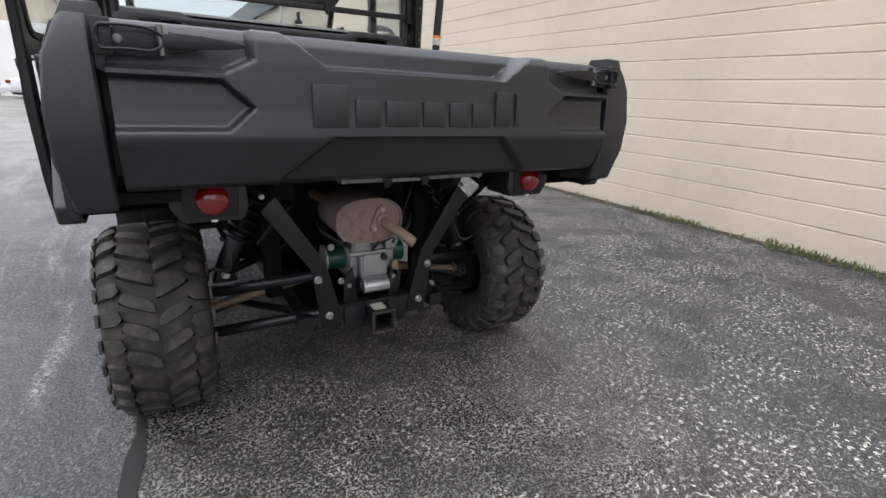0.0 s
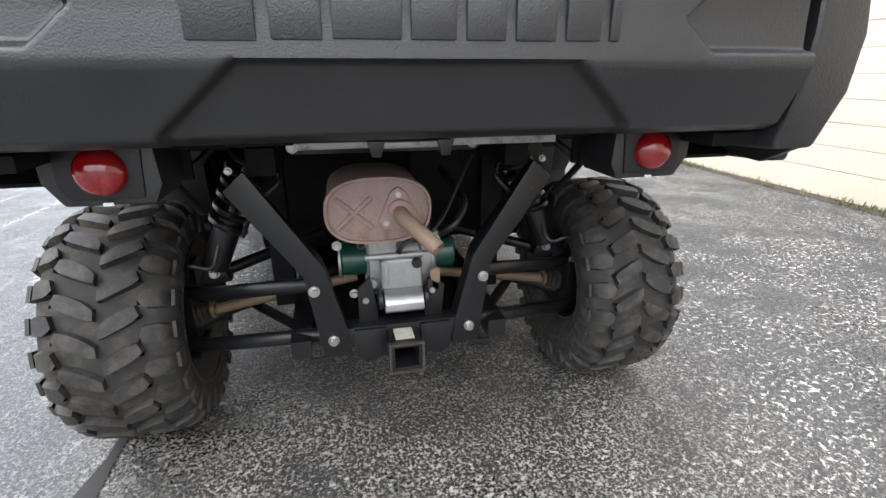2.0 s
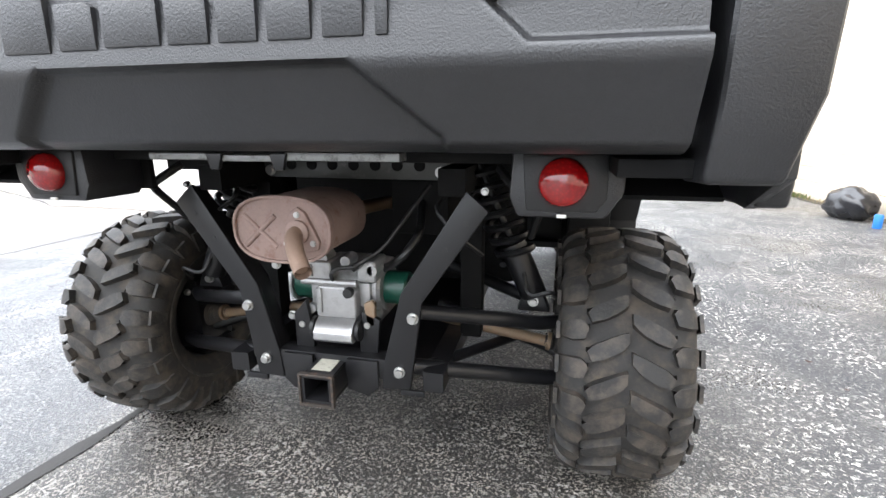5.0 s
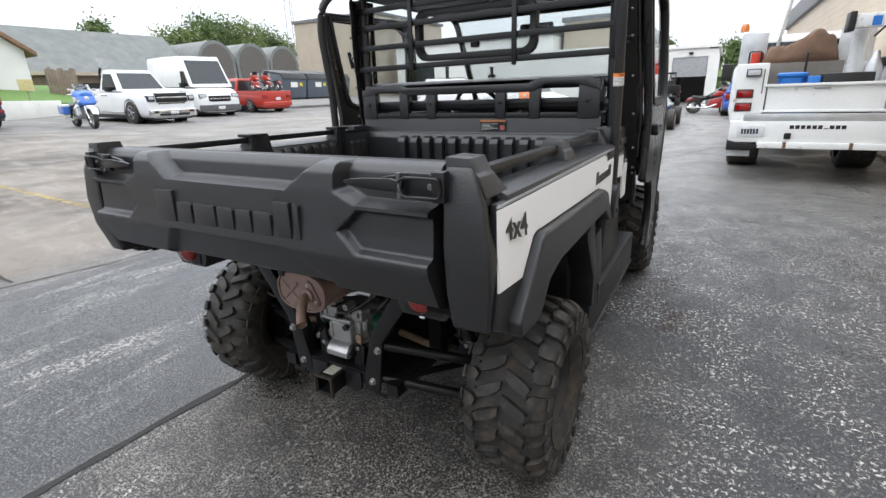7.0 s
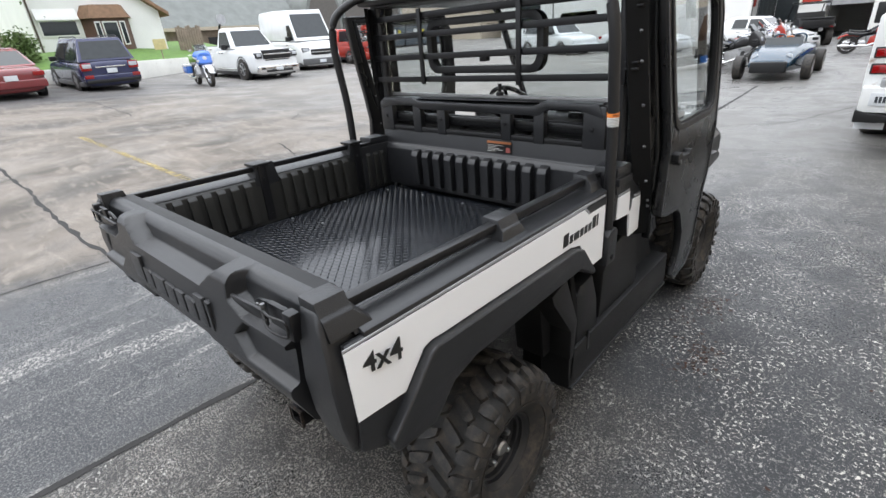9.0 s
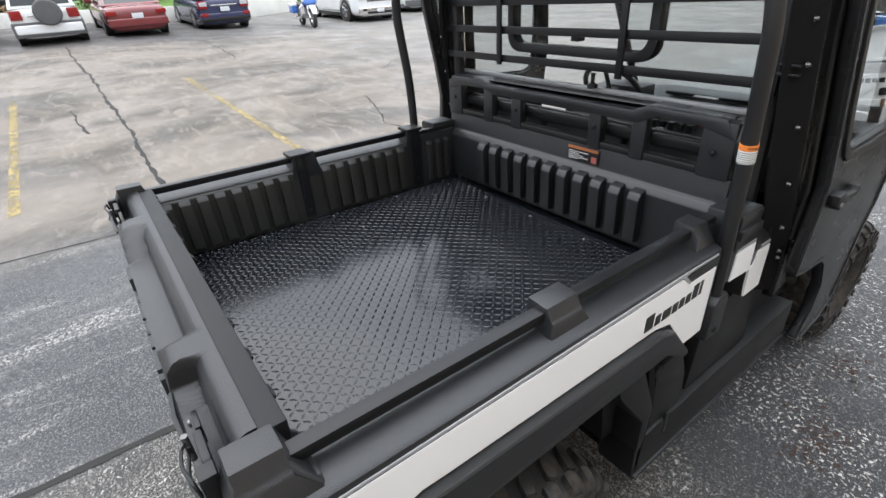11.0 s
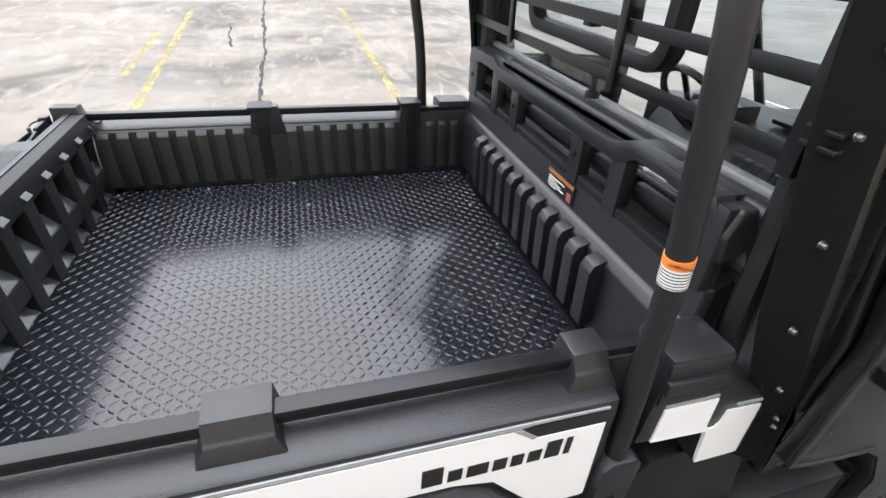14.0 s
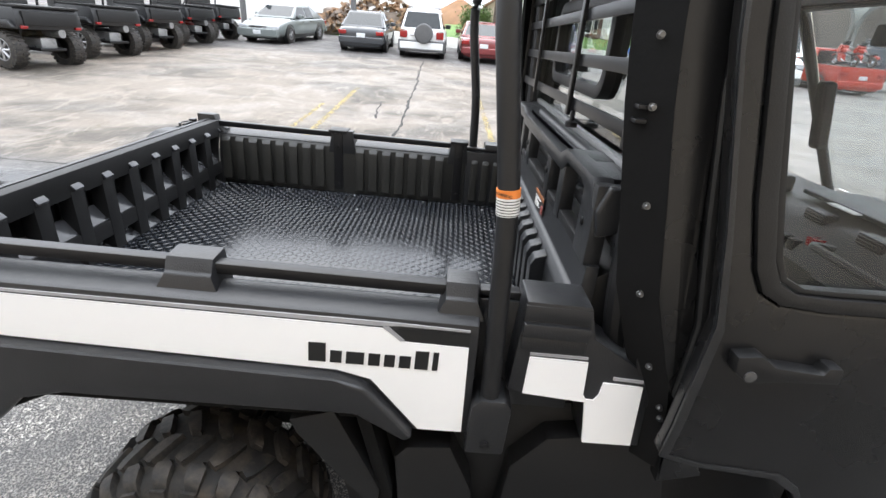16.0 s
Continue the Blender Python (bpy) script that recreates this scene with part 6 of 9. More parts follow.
CHROME_TRIM = mat("chrome trim", (0.7, 0.7, 0.7), 0.12, metal=1.0)
GREY_PLASTIC = mat("grey bumper plastic", (0.09, 0.09, 0.092), 0.6, bump=0.2)
PLATE = mat("number plate", (0.62, 0.64, 0.66), 0.4)
ALLOY = mat("alloy wheel", (0.42, 0.42, 0.43), 0.35, metal=0.8)


def road_wheel(parent, x, y, r, w, s, rim=ALLOY, spokes=5, blocks=0):
    """A car wheel facing s along x, under its car."""
    wh = part("wheel", lathe([(r * 0.62, s * w * 0.42), (r * 0.60, s * w * 0.30), (r * 0.2, s * w * 0.25), (r * 0.001, s * w * 0.3)], "x", 24), PLASTIC_DARK, parent, m=Matrix.Translation((x, y, r)))
    part("tyre", lathe([(r * 0.60, -w / 2), (r * 0.9, -w / 2), (r * 0.985, -w * 0.42), (r, -w * 0.25), (r, w * 0.25), (r * 0.985, w * 0.42), (r * 0.9, w / 2), (r * 0.60, w / 2)], "x", 28, closed=True), RUBBER, wh)
    b = bmesh.new()
    lathe([(r * 0.62, s * w * 0.30), (r * 0.63, s * w * 0.48), (r * 0.56, s * w * 0.49), (r * 0.55, s * w * 0.32)], "x", 24, closed=True, bm=b)
    for k in range(spokes):
        a = 2 * math.pi * k / spokes
        tube([(s * w * 0.42, 0, 0), (s * w * 0.44, r * 0.58 * math.cos(a), r * 0.58 * math.sin(a))], r * 0.07, b, 6)
    lathe([(r * 0.14, s * w * 0.3), (r * 0.14, s * w * 0.46), (r * 0.08, s * w * 0.48)], "x", 12, bm=b)
    part("rim", b, rim, wh)
    if blocks:
        b = bmesh.new()
        for k in range(blocks):
            for q in (-1, 1):
                t = 2 * math.pi * (k + (0.25 if q > 0 else -0.25)) / blocks
                c = box(q * w * 0.02, q * w * 0.52, -0.022, 0.022, r - 0.03, r + 0.012, 0.0)
                bmesh.ops.rotate(c, verts=c.verts, cent=(0, 0, 0), matrix=Matrix.Rotation(t, 3, "X"))
                merge(b, c)
        part("tread", b, RUBBER, wh)
    return wh


def shell(stations):
    """A body lofted from stations along y. Each: y, [(half width, z) from sill up to roof]."""
    b = bmesh.new()
    rows_ = []
    for y, prof in stations:
        pts = [(-w, y, z) for w, z in prof] + [(w, y, z) for w, z in prof[::-1]]
        rows_.append([b.verts.new(p) for p in pts])
    n = len(rows_[0])
    for r0, r1 in zip(rows_, rows_[1:]):
        for k in range(n):
            b.faces.new((r0[k], r0[(k + 1) % n], r1[(k + 1) % n], r1[k]))
    b.faces.new(rows_[0][::-1])
    b.faces.new(rows_[-1])
    bmesh.ops.recalc_face_normals(b, faces=b.faces)
    return b


def car(name, label, category, m, L, W, H, paint_m, kind="sedan", belt=None, rim=ALLOY, group="parked cars", rr=0.33, lamps=True):
    """A car with its rear at y = 0 and its nose at y = L, wheels on z = 0."""
    ob = thing(name, label, category, group, m)
    w = W / 2
    belt = belt or H * 0.6
    g = 0.20
    ax0, ax1 = 0.2 * L, 0.8 * L
    # lower body: a smooth lofted shell
    outline = {
        "sedan": ((0.0, 0.80, 0.86), (0.012, 0.93, 0.92), (0.06, 1.0, 0.97), (0.16, 1.01, 1.0), (0.5, 1.0, 1.0), (0.70, 1.0, 1.0), (0.80, 0.95, 0.99), (0.93, 0.82, 0.95), (0.985, 0.70, 0.87), (1.0, 0.58, 0.80)),
        "suv": ((0.0, 0.88, 0.88), (0.012, 0.99, 0.95), (0.06, 1.0, 0.98), (0.16, 1.0, 1.0), (0.5, 1.0, 1.0), (0.72, 1.0, 1.0), (0.82, 0.97, 0.99), (0.94, 0.90, 0.96), (0.985, 0.80, 0.90), (1.0, 0.66, 0.84)),
        "van": ((0.0, 1.0, 0.96), (0.01, 1.0, 0.98), (0.1, 1.0, 1.0), (0.5, 1.0, 1.0), (0.80, 1.0, 1.0), (0.90, 0.97, 0.99), (0.96, 0.86, 0.96), (0.99, 0.74, 0.91), (1.0, 0.60, 0.86)),
        "pickup": ((0.0, 0.90, 0.97), (0.01, 0.93, 0.99), (0.1, 0.94, 1.0), (0.42, 0.94, 1.0), (0.46, 1.0, 1.0), (0.68, 1.0, 1.0), (0.76, 0.99, 0.99), (0.92, 0.96, 0.98), (0.985, 0.92, 0.95), (1.0, 0.84, 0.92)),
    }[kind]
    lower = []
    for f, t, k in outline:
        zt = belt * t
        lower.append((f * L, [(w * k * 0.55, g), (w * k * 0.92, g + 0.02), (w * k, g + 0.22), (w * k * 1.01, zt * 0.66), (w * k * 0.99, zt * 0.90), (w * k * 0.90, zt * 0.985), (w * k * 0.45, zt * 1.005)]))
    body = part("body", shell(lower), paint_m, ob, smooth=70)
    sm = body.modifiers.new("smooth", "SUBSURF")
    sm.levels = sm.render_levels = 2
    # glasshouse
    if kind == "sedan":
        r0, r1, r2, r3 = 0.10 * L, 0.27 * L, 0.55 * L, 0.72 * L
    elif kind == "suv":
        r0, r1, r2, r3 = 0.02 * L, 0.09 * L, 0.58 * L, 0.74 * L
    elif kind == "van":
        r0, r1, r2, r3 = 0.0, 0.02 * L, 0.745 * L, 0.895 * L
    else:
        r0, r1, r2, r3 = 0.415 * L, 0.43 * L, 0.575 * L, 0.695 * L
    tw = 0.74 if kind != "van" else 0.88
    zb = belt * 0.985

    def section(y, zt, k):
        return (y, [(w * 0.93, zb), (w * (0.93 * (1 - k) + tw * k), zb + (zt - zb) * 0.86), (w * (0.86 * (1 - k) + tw * 0.92 * k), zt)])

    top = part("cabin", bevel(shell([section(r0, zb + 0.02, 0.05), section(r1, H * 0.985, 1), section((r1 + r2) / 2, H, 1), section(r2, H * 0.985, 1), section(r3, zb + 0.02, 0.05)]), 0.06, 30, 3), paint_m, body, smooth=60)
    # windows: slightly proud panes on the sides, front and back
    def side_pane(y0, y1, t0, t1, s, za=0.06, zc=0.80):
        """A pane between two lines on the sloping side."""
        v = []
        for y, f in ((y0, za), (y1, za), (y1 + t1, zc), (y0 + t0, zc)):
            z = zb + (H - zb) * f
            k = min(1.0, f / 0.86)
            x = w * (0.93 * (1 - k) + tw * k) + 0.012
            v.append((s * x, y, z))
        b = bmesh.new()
        vs = [b.verts.new(p) for p in v]
        vi = [b.verts.new((p[0] - s * 0.03, p[1], p[2])) for p in v]
        b.faces.new(vs)
        b.faces.new(vi[::-1])
        for i in range(4):
            b.faces.new((vs[i], vs[(i + 1) % 4], vi[(i + 1) % 4], vi[i]))
        return b

    for s in (-1, 1):
        if kind == "van":
            part("side_window", side_pane(0.72 * L, 0.86 * L, 0.0, -0.07 * L, s, 0.03, 0.5), CAR_GLASS, top)
        elif kind == "pickup":
            part("side_window", side_pane(r1 + 0.02 * L, r3 - 0.05 * L, 0.0, -0.09 * L, s), CAR_GLASS, top)
        else:
            midy = (r1 + r2) / 2 + 0.03 * L
            part("side_window", side_pane(midy + 0.02 * L, r3 - 0.055 * L, 0.0, -0.105 * L, s), CAR_GLASS, top)
            part("side_window", side_pane(r1 + 0.03 * L, midy, 0.01 * L, 0.0, s), CAR_GLASS, top)
            if kind == "suv":
                part("side_window", side_pane(r0 + 0.05 * L, r1 + 0.015 * L + 0.0, 0.03 * L, 0.005 * L, s, 0.12, 0.76), CAR_GLASS, top)
    def end_pane(ya, yb, name_):
        d = 0.014 if yb < ya else -0.014
        f0, f1 = 0.10, 0.86
        v = []
        for f, sgn in ((f0, -1), (f0, 1), (f1, 1), (f1, -1)):
            z = zb + (H * 0.985 - zb) * f
            y = ya + (yb - ya) * f
            wx = w * (0.86 * (1 - f) + tw * 0.9 * f) * 0.96
            v.append((sgn * wx, y + d, z + 0.012))
        b = bmesh.new()
        vs = [b.verts.new(p) for p in v]
        vi = [b.verts.new((p[0], p[1] - d * 2.5, p[2] - 0.03)) for p in v]
        b.faces.new(vs)
        b.faces.new(vi[::-1])
        for i in range(4):
            b.faces.new((vs[i], vs[(i + 1) % 4], vi[(i + 1) % 4], vi[i]))
        part(name_, b, CAR_GLASS, top)

    end_pane(r3, r2, "windscreen")
    if kind in ("sedan", "suv", "pickup"):
        end_pane(r0, r1, "rear_window")
    # bumpers, lamps, plates, mirrors, sills
    lowm = GREY_PLASTIC if kind in ("van",) else paint_m
    part("rear_bumper", box(-w * 0.94, w * 0.94, -0.09, 0.12, g + 0.12, g + 0.36, 0.05, None, 3), lowm, body)
    part("front_bumper", box(-w * 0.92, w * 0.92, L - 0.14, L + 0.08, g + 0.05, g + 0.34, 0.05, None, 3), lowm if kind != "pickup" else CHROME_TRIM, body)
    gz0, gz1, gw = (0.60, 0.88, 0.52) if kind == "pickup" else (0.50, 0.68, 0.40)
    yn = L - (0.03 if kind in ("pickup", "van") else 0.06)
    part("grille", box(-w * gw, w * gw, yn - 0.12, yn + 0.03, belt * gz0, belt * gz1, 0.03), PLASTIC_DARK, body)
    for q in range(3 if kind == "pickup" else 1):
        zq = belt * (gz0 + (gz1 - gz0) * ((q + 0.5) / 3 if kind == "pickup" else 0.62))
        part("grille_trim", box(-w * gw * 1.04, w * gw * 1.04, yn - 0.10, yn + 0.04, zq - 0.012, zq + 0.012, 0.006), CHROME_TRIM, body)
    if kind == "pickup":
        part("grille_surround", box(-w * gw * 1.08, w * gw * 1.08, yn - 0.14, yn + 0.02, belt * gz0 - 0.04, belt * gz1 + 0.035, 0.04, None, 3), CHROME_TRIM, body)
        part("lower_intake", box(-w * 0.6, w * 0.6, L - 0.1, L + 0.09, g + 0.10, g + 0.20, 0.02), PLASTIC_DARK, body)
    if kind in ("van", "suv"):
        part("lower_cladding", box(-w * 1.005, w * 1.005, 0.05 * L, 0.95 * L, g, g + 0.16, 0.04, None, 3), GREY_PLASTIC, body)
    part("sill", box(-w * 0.95, w * 0.95, ax0 + 0.4, ax1 - 0.4, g - 0.02, g + 0.12, 0.02), PLASTIC_DARK, body)
    part("underbody", box(-w * 0.8, w * 0.8, 0.1, L - 0.1, g - 0.04, g + 0.2, 0.02), PLASTIC_DARK, body)
    for s in (-1, 1):
        part("tail_lamp", box(min(s * w * 0.62, s * w * 0.95), max(s * w * 0.62, s * w * 0.95), -0.045, 0.16, belt * 0.70, belt * (0.86 if kind != "suv" else 0.95), 0.03), RED_LENS, body)
        part("head_lamp", box(min(s * w * 0.52, s * w * 0.89), max(s * w * 0.52, s * w * 0.89), L - (0.28 if kind != "sedan" else 0.36), L - (0.0 if kind == "pickup" else 0.04), belt * (0.66 if kind == "pickup" else 0.56), belt * (0.86 if kind == "pickup" else 0.72), 0.05, None, 3), CLEAR_LENS, body)
        part("door_mirror", box(min(s * w * 0.94, s * (w + 0.16)), max(s * w * 0.94, s * (w + 0.16)), r3 - 0.13 * L, r3 - 0.10 * L, belt * 0.98, belt * 1.14, 0.03), paint_m if kind == "sedan" else PLASTIC_DARK, body)
        for yc in ((r1 + r2) / 2 - 0.05 * L, r3 - 0.20 * L):
            part("door_handle", box(min(s * w * 0.985, s * w * 1.012), max(s * w * 0.985, s * w * 1.012), yc, yc + 0.16, belt * 0.84, belt * 0.87, 0.008), PLASTIC_DARK, body)
        for y in (ax0, ax1):
            b = lathe([(rr * 1.16, s * w * 0.80), (rr * 1.16, s * (w + 0.004)), (rr * 1.10, s * (w + 0.006)), (rr * 0.5, s * w * 0.82)], "x", 28, (0, y, rr))
            part("wheel_arch", b, PLASTIC_DARK, body)
            road_wheel(ob, s * (w - 0.10), y, rr, 0.22, s, rim)
    p = part("number_plate", box(-0.16, 0.16, -0.105, -0.085, belt * 0.60, belt * 0.60 + 0.15, 0.004), PLATE, body)
    p = part("number_plate", box(-0.16, 0.16, L + 0.078, L + 0.09, g + 0.14, g + 0.28, 0.004), PLATE, body)
    if kind == "suv":
        for s in (-1, 1):
            part("roof_rail", tube([(s * w * 0.66, r1 + 0.1, H + 0.0), (s * w * 0.66, r1 + 0.25, H + 0.04), (s * w * 0.66, r2 - 0.2, H + 0.04), (s * w * 0.66, r2, H)], 0.018, None, 8, 0.05), PLASTIC_DARK, body)
        part("tailgate_trim", box(-w * 0.5, w * 0.5, -0.03, 0.06, belt * 0.78, belt * 0.82, 0.01), CHROME_TRIM, body)
    if kind == "pickup":
        bedm = part("pickup_bed", box(-w * 0.97, w * 0.97, 0.0, 0.40 * L, belt * 0.55, belt * 1.05, 0.03), paint_m, body)
        part("bed_floor", box(-w * 0.84, w * 0.84, 0.08, 0.38 * L, belt * 1.04, belt * 1.055, 0.004), PLASTIC_DARK, bedm)
    return ob


def at(x, y, heading):
    """A pose on the ground whose nose looks along heading (degrees from +y, to the left)."""
    a = radians(heading)
    x1, y1 = x - 3.5 * math.sin(a), y + 3.5 * math.cos(a)
    z0, z1 = ground_z(x, y), ground_z(x1, y1)
    return pose(x, y, z0, math.degrees(math.atan2(z1 - z0, 3.5)), 0, heading)


blue_suv = car("parked_suv", "dark blue sport utility car parked nose to a low wall", "car", at(-19.2, 4.95, 90), 4.65, 1.88, 1.76, BLUE_PAINT, "suv", 1.02, rr=0.36)
part("bumper_skirt", box(-0.86, 0.86, -0.10, 0.1, 0.30, 0.42, 0.03), PLASTIC_DARK, blue_suv)
for s in (-1, 1):
    part("reflector", box(s * 0.74 - 0.13, s * 0.74 + 0.13, -0.105, -0.05, 0.46, 0.58, 0.02), RED_LENS, blue_suv)
    part("lamp_lens", box(s * 0.72 - 0.13, s * 0.72 + 0.13, -0.055, -0.03, 0.80, 0.93, 0.01), CLEAR_LENS, blue_suv)
car("parked_sedan", "dark red sedan parked nose to a low wall", "car", at(-18.2, 1.98, 91), 5.0, 1.83, 1.42, RED_PAINT, "sedan", 0.92)
small_suv = car("parked_small_suv", "white small sport utility car with a covered spare wheel", "car", at(-17.5, -0.37, 90), 4.0, 1.70, 1.66, WHITE_PAINT, "suv", 0.98, rr=0.34)
part("spare_wheel_cover", lathe([(0.34, -0.02), (0.34, -0.20), (0.30, -0.235), (0.15, -0.245), (0.001, -0.245)], "y", 28, (0.08, 0, 0.86)), GREY_PLASTIC, small_suv, "round grey spare wheel cover")
part("side_cladding", box(-0.86, 0.86, -0.06, 4.0, 0.24, 0.62, 0.03), GREY_PLASTIC, small_suv)
car("parked_sedan", "dark grey sedan parked nose to a low wall", "car", at(-18.0, -2.7, 92), 4.55, 1.80, 1.42, DARK_PAINT, "sedan", 0.90)
car("parked_sedan", "silver sedan with its nose towards the lot", "car", at(-23.5, -6.2, 262), 4.9, 1.82, 1.42, SILVER_PAINT, "sedan", 0.92)
ram = car("parked_pickup", "white pickup truck with a chrome bumper and dark grille", "pickup truck", at(-23.6, 10.85, 268), 5.9, 2.02, 2.03, WHITE_PAINT, "pickup", 1.22, rr=0.43)
for s in (-1, 1):
    part("running_board", box(min(s * 0.86, s * 1.02), max(s * 0.86, s * 1.02), 2.4, 4.2, 0.38, 0.44, 0.02), CHROME_TRIM, ram)
part("big_grille", box(-0.62, 0.62, 5.75, 5.955, 0.80, 1.15, 0.04), PLASTIC_DARK, ram, "dark grille with chrome edge")
part("grille_bar", box(-0.60, 0.60, 5.9, 5.965, 0.96, 1.01, 0.01), CHROME_TRIM, ram)
for s in (-1, 1):
    lh = part("lamp_housing", box(min(s * 0.66, s * 0.93), max(s * 0.66, s * 0.93), 5.62, 5.93, 0.84, 1.06, 0.04, None, 3), PLASTIC_DARK, ram)
    part("lamp_lens", box(min(s * 0.70, s * 0.90), max(s * 0.70, s * 0.90), 5.70, 5.945, 0.91, 1.03, 0.03, None, 3), CLEAR_LENS, lh)
    part("fog_lamp", box(min(s * 0.62, s * 0.80), max(s * 0.62, s * 0.80), 5.9, 5.995, 0.42, 0.50, 0.02), PLASTIC_DARK, ram)
van_ = car("parked_van", "white high-roof cargo van with a grey bumper", "van", at(-25.6, 15.6, 257), 6.2, 2.08, 2.75, WHITE_PAINT, "van", 1.35, rr=0.36)
part("upper_grille", box(-0.52, 0.52, 5.95, 6.23, 0.70, 0.95, 0.04), PLASTIC_DARK, van_, "dark grille")
part("grille_bar", box(-0.50, 0.50, 6.15, 6.24, 0.80, 0.83, 0.008), CHROME_TRIM, van_)
for s in (-1, 1):
    lh = part("lamp_housing", box(min(s * 0.58, s * 0.93), max(s * 0.58, s * 0.93), 5.80, 6.17, 0.82, 1.04, 0.05, None, 3), PLASTIC_DARK, van_)
    part("lamp_lens", box(min(s * 0.62, s * 0.91), max(s * 0.62, s * 0.91), 5.9, 6.185, 0.87, 1.01, 0.04, None, 3), CLEAR_LENS, lh)
redp = car("parked_pickup", "red pickup truck loaded with dirt bikes", "pickup truck", at(-19.8, 17.9, 86), 5.4, 1.95, 1.75, BRIGHT_RED, "pickup", 1.05, rr=0.36)
car("parked_sedan", "white car parked beyond the cab", "car", at(-10.5, 27.0, 250), 4.6, 1.8, 1.45, WHITE_PAINT, "sedan", 0.92)
car("parked_sedan", "white car parked beyond the cab", "car", at(-6.0, 29.0, 260), 4.6, 1.8, 1.45, WHITE_PAINT, "sedan", 0.92)
car("parked_suv", "white sport utility car parked beyond the cab", "car", at(-15.0, 26.0, 250), 4.6, 1.85, 1.7, WHITE_PAINT, "suv", 1.0)
car("parked_hatchback", "bright blue hatchback parked beyond the service truck", "car", at(2.12, 22.2, 2), 4.0, 1.72, 1.5, BRIGHT_BLUE, "suv", 0.95)


def motorcycle(m, colour, label, style="cruiser", group="row of motorcycles"):
    """A motorcycle with its front wheel towards +y."""
    ob = thing("motorcycle", label, "motorcycle", group, m)
    for y, r, nm in ((0.0, 0.31, "rear_wheel"), (1.55, 0.32, "front_wheel")):
        wh = part(nm, lathe([(r - 0.10, -0.05), (r - 0.02, -0.065), (r, -0.03), (r, 0.03), (r - 0.02, 0.065), (r - 0.10, 0.05)], "x", 28, (0, y, r), closed=True), RUBBER, ob)
        b = bmesh.new()
        lathe([(r - 0.10, -0.03), (r - 0.08, -0.045), (r - 0.08, 0.045), (r - 0.10, 0.03)], "x", 24, (0, y, r), b, True)
        lathe([(0.06, -0.07), (0.06, 0.07)], "x", 12, (0, y, r), b)
        for k in range(8):
            a = math.pi * k / 4
            tube([(0, y, r), (0, y + (r - 0.09) * math.cos(a), r + (r - 0.09) * math.sin(a))], 0.008, b, 5)
        part("rim", b, CHROME_TRIM, wh)
    part("engine", box(-0.17, 0.17, 0.52, 0.98, 0.28, 0.62, 0.05), ALU, ob)
    part("frame", tube([(0, 0.0, 0.32), (0, 0.4, 0.62), (0, 1.1, 0.80), (0, 1.3, 0.86)], 0.04), PLASTIC_DARK, ob)
    part("tank", prism([(0.72, 0.72), (0.74, 0.86), (0.95, 0.98), (1.18, 0.95), (1.24, 0.80)], "x", -0.13, 0.13, 0.06, None, 3), colour, ob)
    part("seat", prism([(-0.05, 0.66), (-0.08, 0.78), (0.25, 0.72), (0.55, 0.72), (0.75, 0.86), (0.74, 0.72), (0.3, 0.62)], "x", -0.14, 0.14, 0.04, None, 3), SEAT, ob)
    part("rear_fender", prism([(-0.36, 0.50), (-0.30, 0.64), (-0.1, 0.70), (0.3, 0.66), (0.3, 0.60), (-0.1, 0.64), (-0.27, 0.58)], "x", -0.09, 0.09, 0.02), colour, ob)
    part("front_fender", prism([(1.25, 0.52), (1.35, 0.66), (1.58, 0.70), (1.8, 0.60), (1.86, 0.48), (1.76, 0.58), (1.56, 0.65), (1.38, 0.61)], "x", -0.08, 0.08, 0.02), colour, ob)
    for s in (-1, 1):
        part("fork", tube([(s * 0.10, 1.55, 0.32), (s * 0.10, 1.27, 0.98)], 0.025, None, 8), CHROME_TRIM, ob)
        part("exhaust", tube([(s * 0.18, 0.9, 0.40), (s * 0.20, 0.55, 0.27), (s * 0.20, -0.30, 0.30)], 0.045, None, 10, 0.1), CHROME_TRIM, ob)
        part("handlebar", tube([(0, 1.25, 1.0), (s * 0.22, 1.2, 1.08), (s * 0.40, 1.05, 1.04)], 0.014, None, 6, 0.06), CHROME_TRIM, ob)
        part("mirror", box(s * 0.34 - 0.05, s * 0.34 + 0.05, 1.14, 1.17, 1.16, 1.23, 0.01), CHROME_TRIM, ob)
    part("head_lamp", lathe([(0.09, 1.36), (0.09, 1.42), (0.05, 1.46), (0.001, 1.46)], "y", 18, (0, 0, 0.92)), CLEAR_LENS, ob)
    if style in ("tourer", "sport"):
        part("fairing", prism([(1.15, 0.80), (1.12, 1.10), (1.25, 1.18), (1.42, 1.0), (1.50, 0.78), (1.30, 0.70)], "x", -0.24, 0.24, 0.06, None, 3), colour, ob)
        part("screen", prism([(1.16, 1.14), (1.06, 1.36), (1.08, 1.37), (1.26, 1.17)], "x", -0.17, 0.17, 0.0), CAR_GLASS, ob)
    if style == "tourer":
        for s in (-1, 1):
            part("pannier", box(min(s * 0.16, s * 0.36), max(s * 0.16, s * 0.36), -0.35, 0.20, 0.42, 0.72, 0.05, None, 3), colour, ob)
    if style == "sport":
        part("belly_fairing", prism([(0.55, 0.28), (0.6, 0.6), (1.2, 0.72), (1.25, 0.4), (1.0, 0.22)], "x", -0.20, 0.20, 0.05), colour, ob)
    return ob


